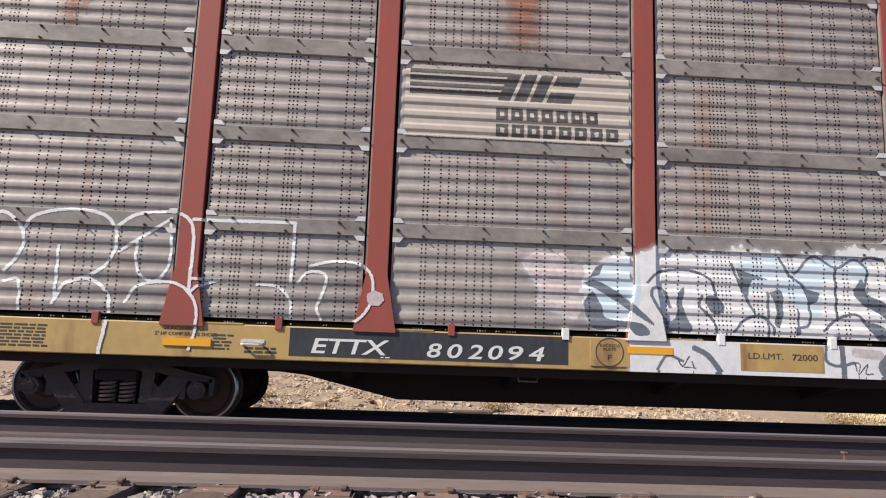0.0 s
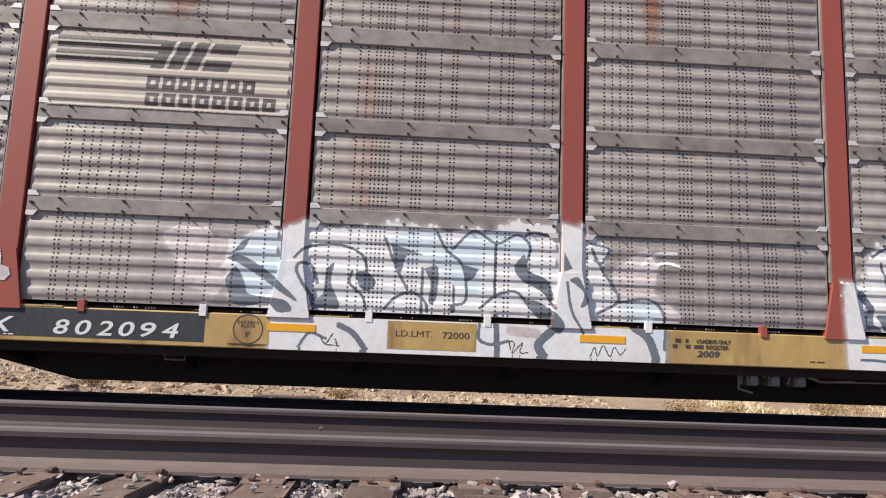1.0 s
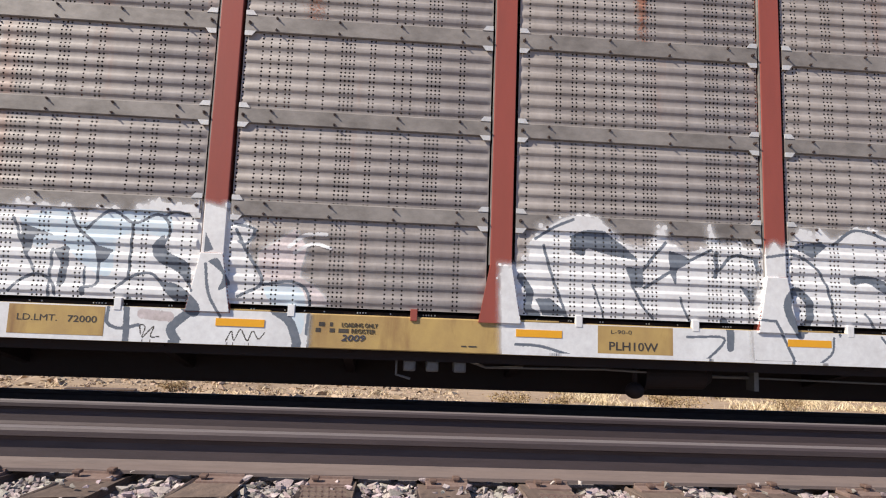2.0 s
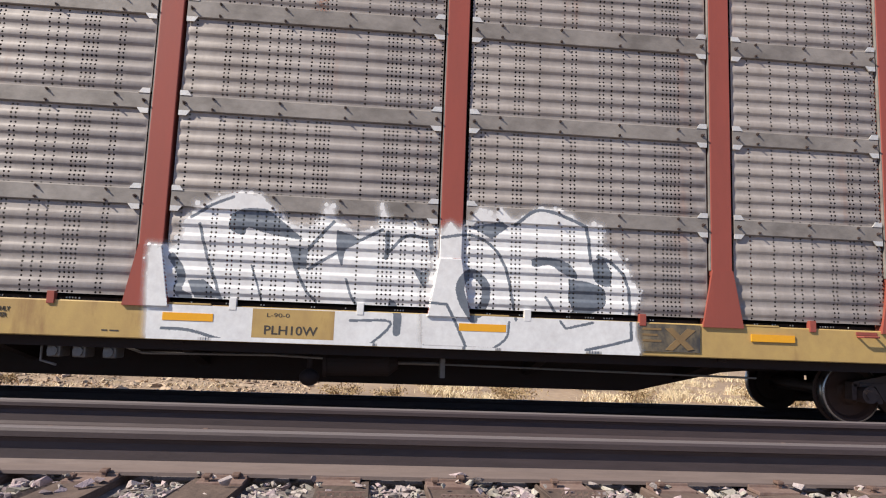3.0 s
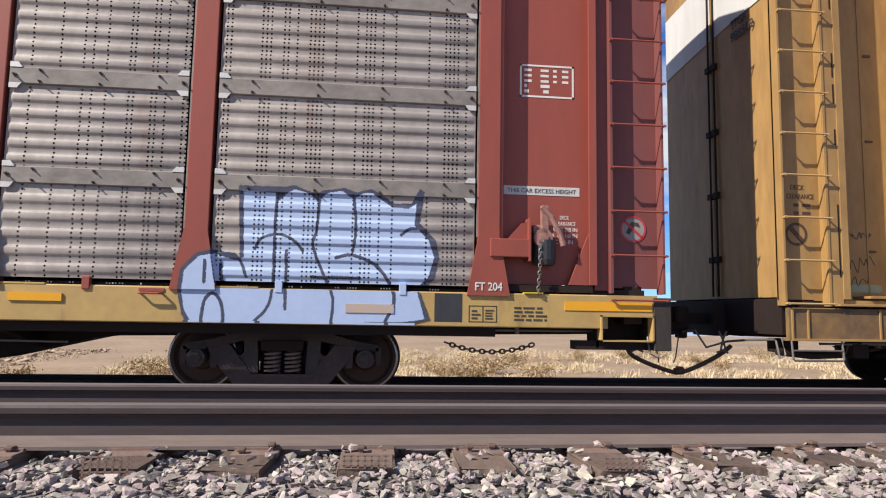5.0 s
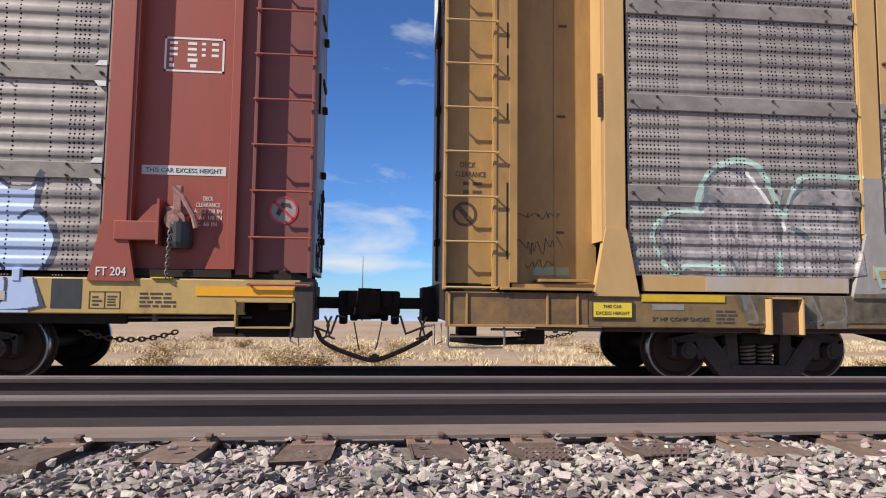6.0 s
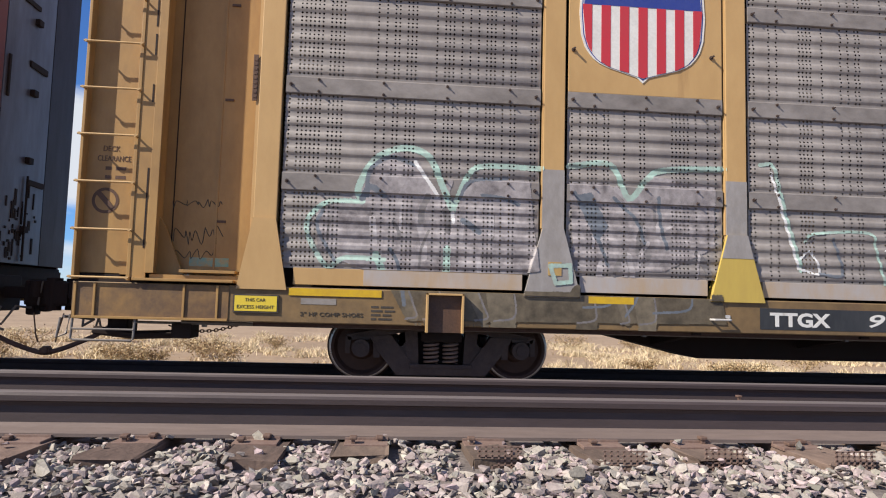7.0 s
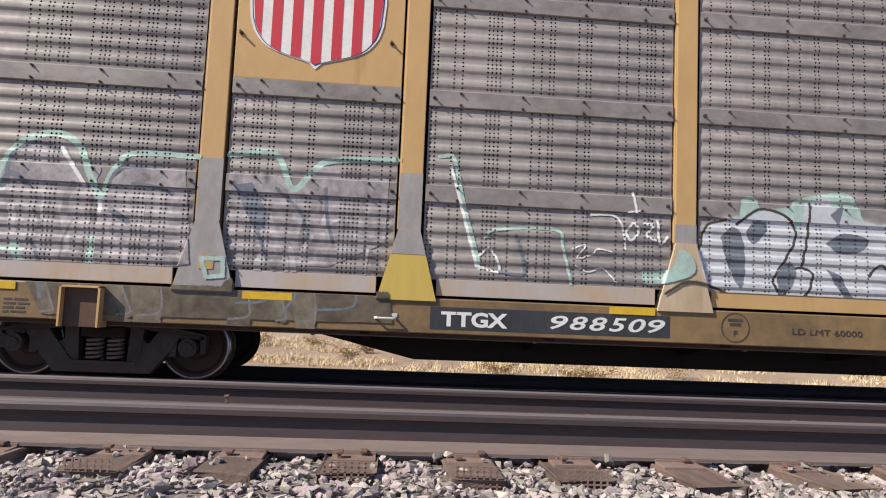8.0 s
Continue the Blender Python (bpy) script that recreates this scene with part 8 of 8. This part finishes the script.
def shield():
    """A striped shield emblem with white rim, red stripes and a blue head."""
    xc, half, tip, y = 28.11, 0.665, 3.24, BAND_Y - 0.002

    def width(z):
        return float(np.interp(z - tip, (0.0, 0.035, 0.07, 0.125, 0.2, 0.31, 0.45, 0.7, 1.1, 1.5), (0.0, 0.09, 0.24, 0.41, 0.52, 0.60, 0.645, half, 0.64, 0.6)))

    def outline(grow):
        zs = [tip - grow * 1.4] + list(np.linspace(tip + 0.012, 4.72, 34))
        right = [(xc + (width(z) + grow if z > tip else 0.0), z) for z in zs]
        left = [(2 * xc - x, z) for x, z in right[:0:-1]]
        return right + left

    bm = bmesh.new()
    prism(bm, outline(0.035), y - 0.004, y + 0.006)
    emblem = part("shield_emblem", bm, M_WHITE_PAINT, gold_car, "striped red and white shield with blue head")
    bm = bmesh.new()
    prism(bm, outline(0.012), y - 0.006, y)
    part("shield_rim", bm, M_SHIELD_BLUE, emblem)
    bm = bmesh.new()
    prism(bm, outline(0.0), y - 0.008, y)
    part("shield_field", bm, M_WHITE_PAINT, emblem)
    n = 13
    step = 2 * half / n
    for i in range(0, n, 2):
        x0, x1 = xc - half + i * step, xc - half + (i + 1) * step
        foot = []
        for x in np.linspace(x0, x1, 4):
            z = tip
            while z < 4.0 and width(z) < abs(x - xc):
                z += 0.008
            foot.append((x, z))
        bm = bmesh.new()
        prism(bm, foot + [(x1, 4.03), (x0, 4.03)], y - 0.011, y - 0.004)
        part("red_stripe", bm, M_SHIELD_RED, emblem)
    bm = bmesh.new()
    prism(bm, [(xc - half + 0.012, 4.03), (xc + half - 0.012, 4.03), (xc + half - 0.07, 4.70), (xc - half + 0.07, 4.70)], y - 0.011, y - 0.004)
    part("blue_head", bm, M_SHIELD_BLUE, emblem)


shield()
bm = bmesh.new()
for x in (27.35, 28.88):
    for z in (3.52, 4.4):
        rod(bm, (x, BAND_Y + 0.01, z), (x, BAND_Y - 0.06, z), 0.012, 6)
        rod(bm, (x, BAND_Y + 0.01, z), (x, BAND_Y - 0.012, z), 0.022, 8)
part("bolts", bm, M_TRUCK, gold_car, kind="stuff")

bm = bmesh.new()
box(bm, 22.44, 23.9, Y0 - 0.03, Y0 - 0.002, 0.553, 0.578, 0.003)
part("sill_lip", bm, M_GOLD_END, gold_car)
for x in (22.44, 22.62, 23.46, 23.78):
    bm = bmesh.new()
    box(bm, x, x + 0.022, Y0 - 0.02, Y0 - 0.004, 0.578, 0.9, 0.003)
    part("sill_rib", bm, M_GOLD_END, gold_car)
# rust and stain, with the shade on this end mixed into the colour
bm = bmesh.new()
box(bm, 22.44, 23.9, Y0 - 0.004, Y0 + 0.003, 0.578, 0.9, 0.002)
part("end_sill_face", bm, material("rusty_shaded_yellow", (0.26, 0.15, 0.055), 0.65, 0, (0.09, 0.06, 0.045), 2.2, 9, 1.0, (0.8, 1, 0.7), 0.12, 40, rust=(0.075, 0.045, 0.035), rust_at=(0.48, 0.66), rust_scale=(1.8, 1.0, 2.0)), gold_car, "stained rusty end of the yellow sill, darkened for its shade")
# the lower ledge is added to throw a shadow on the sill end
bm = bmesh.new()
box(bm, 22.98, 23.94, Y0 - 0.05, Y0 + 0.30, 0.93, 0.955, 0.004)
box(bm, 23.40, 23.94, Y0 + 0.02, Y0 + 0.30, 1.02, 1.05, 0.004)
part("end_ledge", bm, M_GOLD_END, gold_car)
# the gold end: stencils on the ladder bay, scribbles, slot, steps, door lettering
lettering("DECK", 22.57, Y0 + 0.117, 2.22, 0.055, M_CHAIN, gold_car, width=0.16)
lettering("CLEARANCE", 22.52, Y0 + 0.117, 2.12, 0.055, M_CHAIN, gold_car, width=0.32)
bars([(22.60, 2.03, 0.06, 0.035), (22.70, 2.03, 0.1, 0.035), (22.60, 1.94, 0.06, 0.035), (22.70, 1.94, 0.1, 0.035)], Y0 + 0.12, M_CHAIN, gold_car)
ring("faded_round_sign", 22.62, 1.72, Y0 + 0.117, 0.13, 0.03, M_CHAIN, gold_car)
bm = bmesh.new()
prism(bm, [(22.53, 1.78), (22.57, 1.81), (22.71, 1.66), (22.67, 1.63)], Y0 + 0.114, Y0 + 0.118)
part("sign_slash", bm, M_CHAIN, gold_car)
YG = Y0 + 0.34
bm = bmesh.new()
scr = random.Random(9)
at = 23.2
for base, n, h in ((1.74, 9, 0.05), (1.42, 9, 0.12), (1.22, 7, 0.07)):
    pts = []
    for k in range(n * 2):
        pts.append((23.2 + 0.62 * k / (2 * n) + scr.uniform(-0.03, 0.04), YG - 0.002, base + h * (-1) ** k * scr.uniform(0.2, 1.0) + 0.02 * k / n))
        if len(pts) == 6:
            tube(bm, [tuple(p) for p in curve_through(pts, 4)], 0.004, 4)
            pts = pts[-1:]
part("scribble", bm, M_INK, gold_car, "thin black scribbles", kind="stuff")
for z0, z1 in ((1.25, 2.05), (2.72, 2.9), (3.2, 3.42), (3.5, 3.78), (4.3, 4.6)):
    plate("hinge_slot", 23.044, 23.06, z0, z1, Y0 + 0.016, M_UNDER, gold_car, thick=0.006)
plate("panel_seam", 23.205, 23.217, 1.06, 5.8, YG - 0.003, M_UNDER, gold_car, thick=0.005)
for x, z in ((23.68, 2.86), (23.66, 1.56), (23.7, 3.9)):
    plate("latch_plate", x, x + 0.09, z, z + 0.025, YG - 0.012, M_CHAIN, gold_car, thick=0.014)
plate("teal_smear", 23.40, 23.80, 1.10, 1.19, YG - 0.003, material("teal_spray_paint", (0.1, 0.36, 0.34), 0.6, 0, (0.45, 0.3, 0.13), 6, 20, 1.0), gold_car)
bm = bmesh.new()
box(bm, 24.025, 24.075, Y0 - 0.006, Y0 + 0.004, 2.78, 3.26, 0.003)
for k in range(9):
    box(bm, 24.035, 24.065, Y0 - 0.010, Y0 - 0.004, 2.81 + 0.048 * k, 2.83 + 0.048 * k)
part("ratchet_strip", bm, M_CHAIN, gold_car)
bm = bmesh.new()
tube(bm, [(22.44, Y0 + 0.0, 0.56), (22.44, Y0 - 0.02, 0.36), (22.46, Y0 - 0.02, 0.345), (23.0, Y0 - 0.02, 0.345), (23.02, Y0 - 0.02, 0.36), (23.02, Y0, 0.56)], 0.012, 8)
tube(bm, [(22.44, Y0 - 0.015, 0.45), (23.02, Y0 - 0.015, 0.45)], 0.01, 8)
part("sill_step", bm, M_PIPE, gold_car)
bm = bmesh.new()
tube(bm, [(22.5, Y0 + 0.35, 0.42), (22.9, Y0 + 0.35, 0.38), (23.4, Y0 + 0.35, 0.40)], 0.045, 8)
box(bm, 23.3, 23.5, Y0 + 0.2, Y0 + 0.5, 0.36, 0.52, 0.02)
box(bm, 22.6, 22.8, Y0 + 0.4, Y0 + 0.7, 0.40, 0.56, 0.02)
part("brake_linkage", bm, M_UNDER, gold_car)
bm = bmesh.new()
rod(bm, (23.4, Y0 + 0.2, 0.53), (24.9, Y0 + 0.2, 0.52), 0.016, 8)
part("brake_rod", bm, M_PIPE, gold_car)
bm = bmesh.new()
for y0, y1 in ((Y0 + 0.17, YC - 0.02), (YC + 0.02, YC + 1.43)):
    ys = np.linspace(y0, y1, 7)
    front = [(22.53 - 0.04 * (1 - ((y - YC) / 1.5) ** 2) - 0.022, y) for y in ys]
    lo = [bm.verts.new((x, y, 4.62 - 0.05 * (y - Y0))) for x, y in front]
    hi = [bm.verts.new((x, y, 5.45)) for x, y in front]
    for i in range(6):
        bm.faces.new((lo[i], lo[i + 1], hi[i + 1], hi[i]))
part("white_door_band", bm, M_WHITE_DOOR, gold_car, "chalky white paint across the end doors")
for body, y, z, w in (("TTGX", 7.83, 4.46, 0.36), ("988509", 7.84, 4.3, 0.5)):
    lettering(body, 22.462, y, z, 0.12, M_INK, gold_car, width=w, bold=0.012, turn=lambda a, d, b: (d, -a, b))

# lineside: scraps of old timber and a tumbled plate in the earth
for k, (x, y) in enumerate(((3.6, 13.2), (1.2, 14.4), (5.2, 13.6), (-1.0, 13.8))):
    bm = bmesh.new()
    l = 0.5 + 0.2 * (k % 3)
    box(bm, -l, l, -0.08, 0.08, -0.03, 0.06, 0.012)
    bmesh.ops.rotate(bm, verts=bm.verts, matrix=Euler((0.1, 0.08 * (k - 1), 0.25 - 0.2 * k)).to_matrix())
    bmesh.ops.translate(bm, verts=bm.verts, vec=(x, y, earth_height(x, y) + 0.03))
    tagged(part("timber_scrap", bm, M_TIE, None), "broken weathered timber lying on sandy earth", "timber", group="scrap timbers")

# a thin mast far out on the plain
bm = bmesh.new()
rod(bm, (18.5, 130.0, -5.0), (18.5, 130.0, 0.9), 0.16, 8, 0.12)
rod(bm, (18.5, 130.0, 0.8), (18.5, 130.0, 9.6), 0.1, 8, 0.05)
tagged(part("mast", bm, M_DULL_RUST, None), "thin dark mast far out on the plain", "mast")
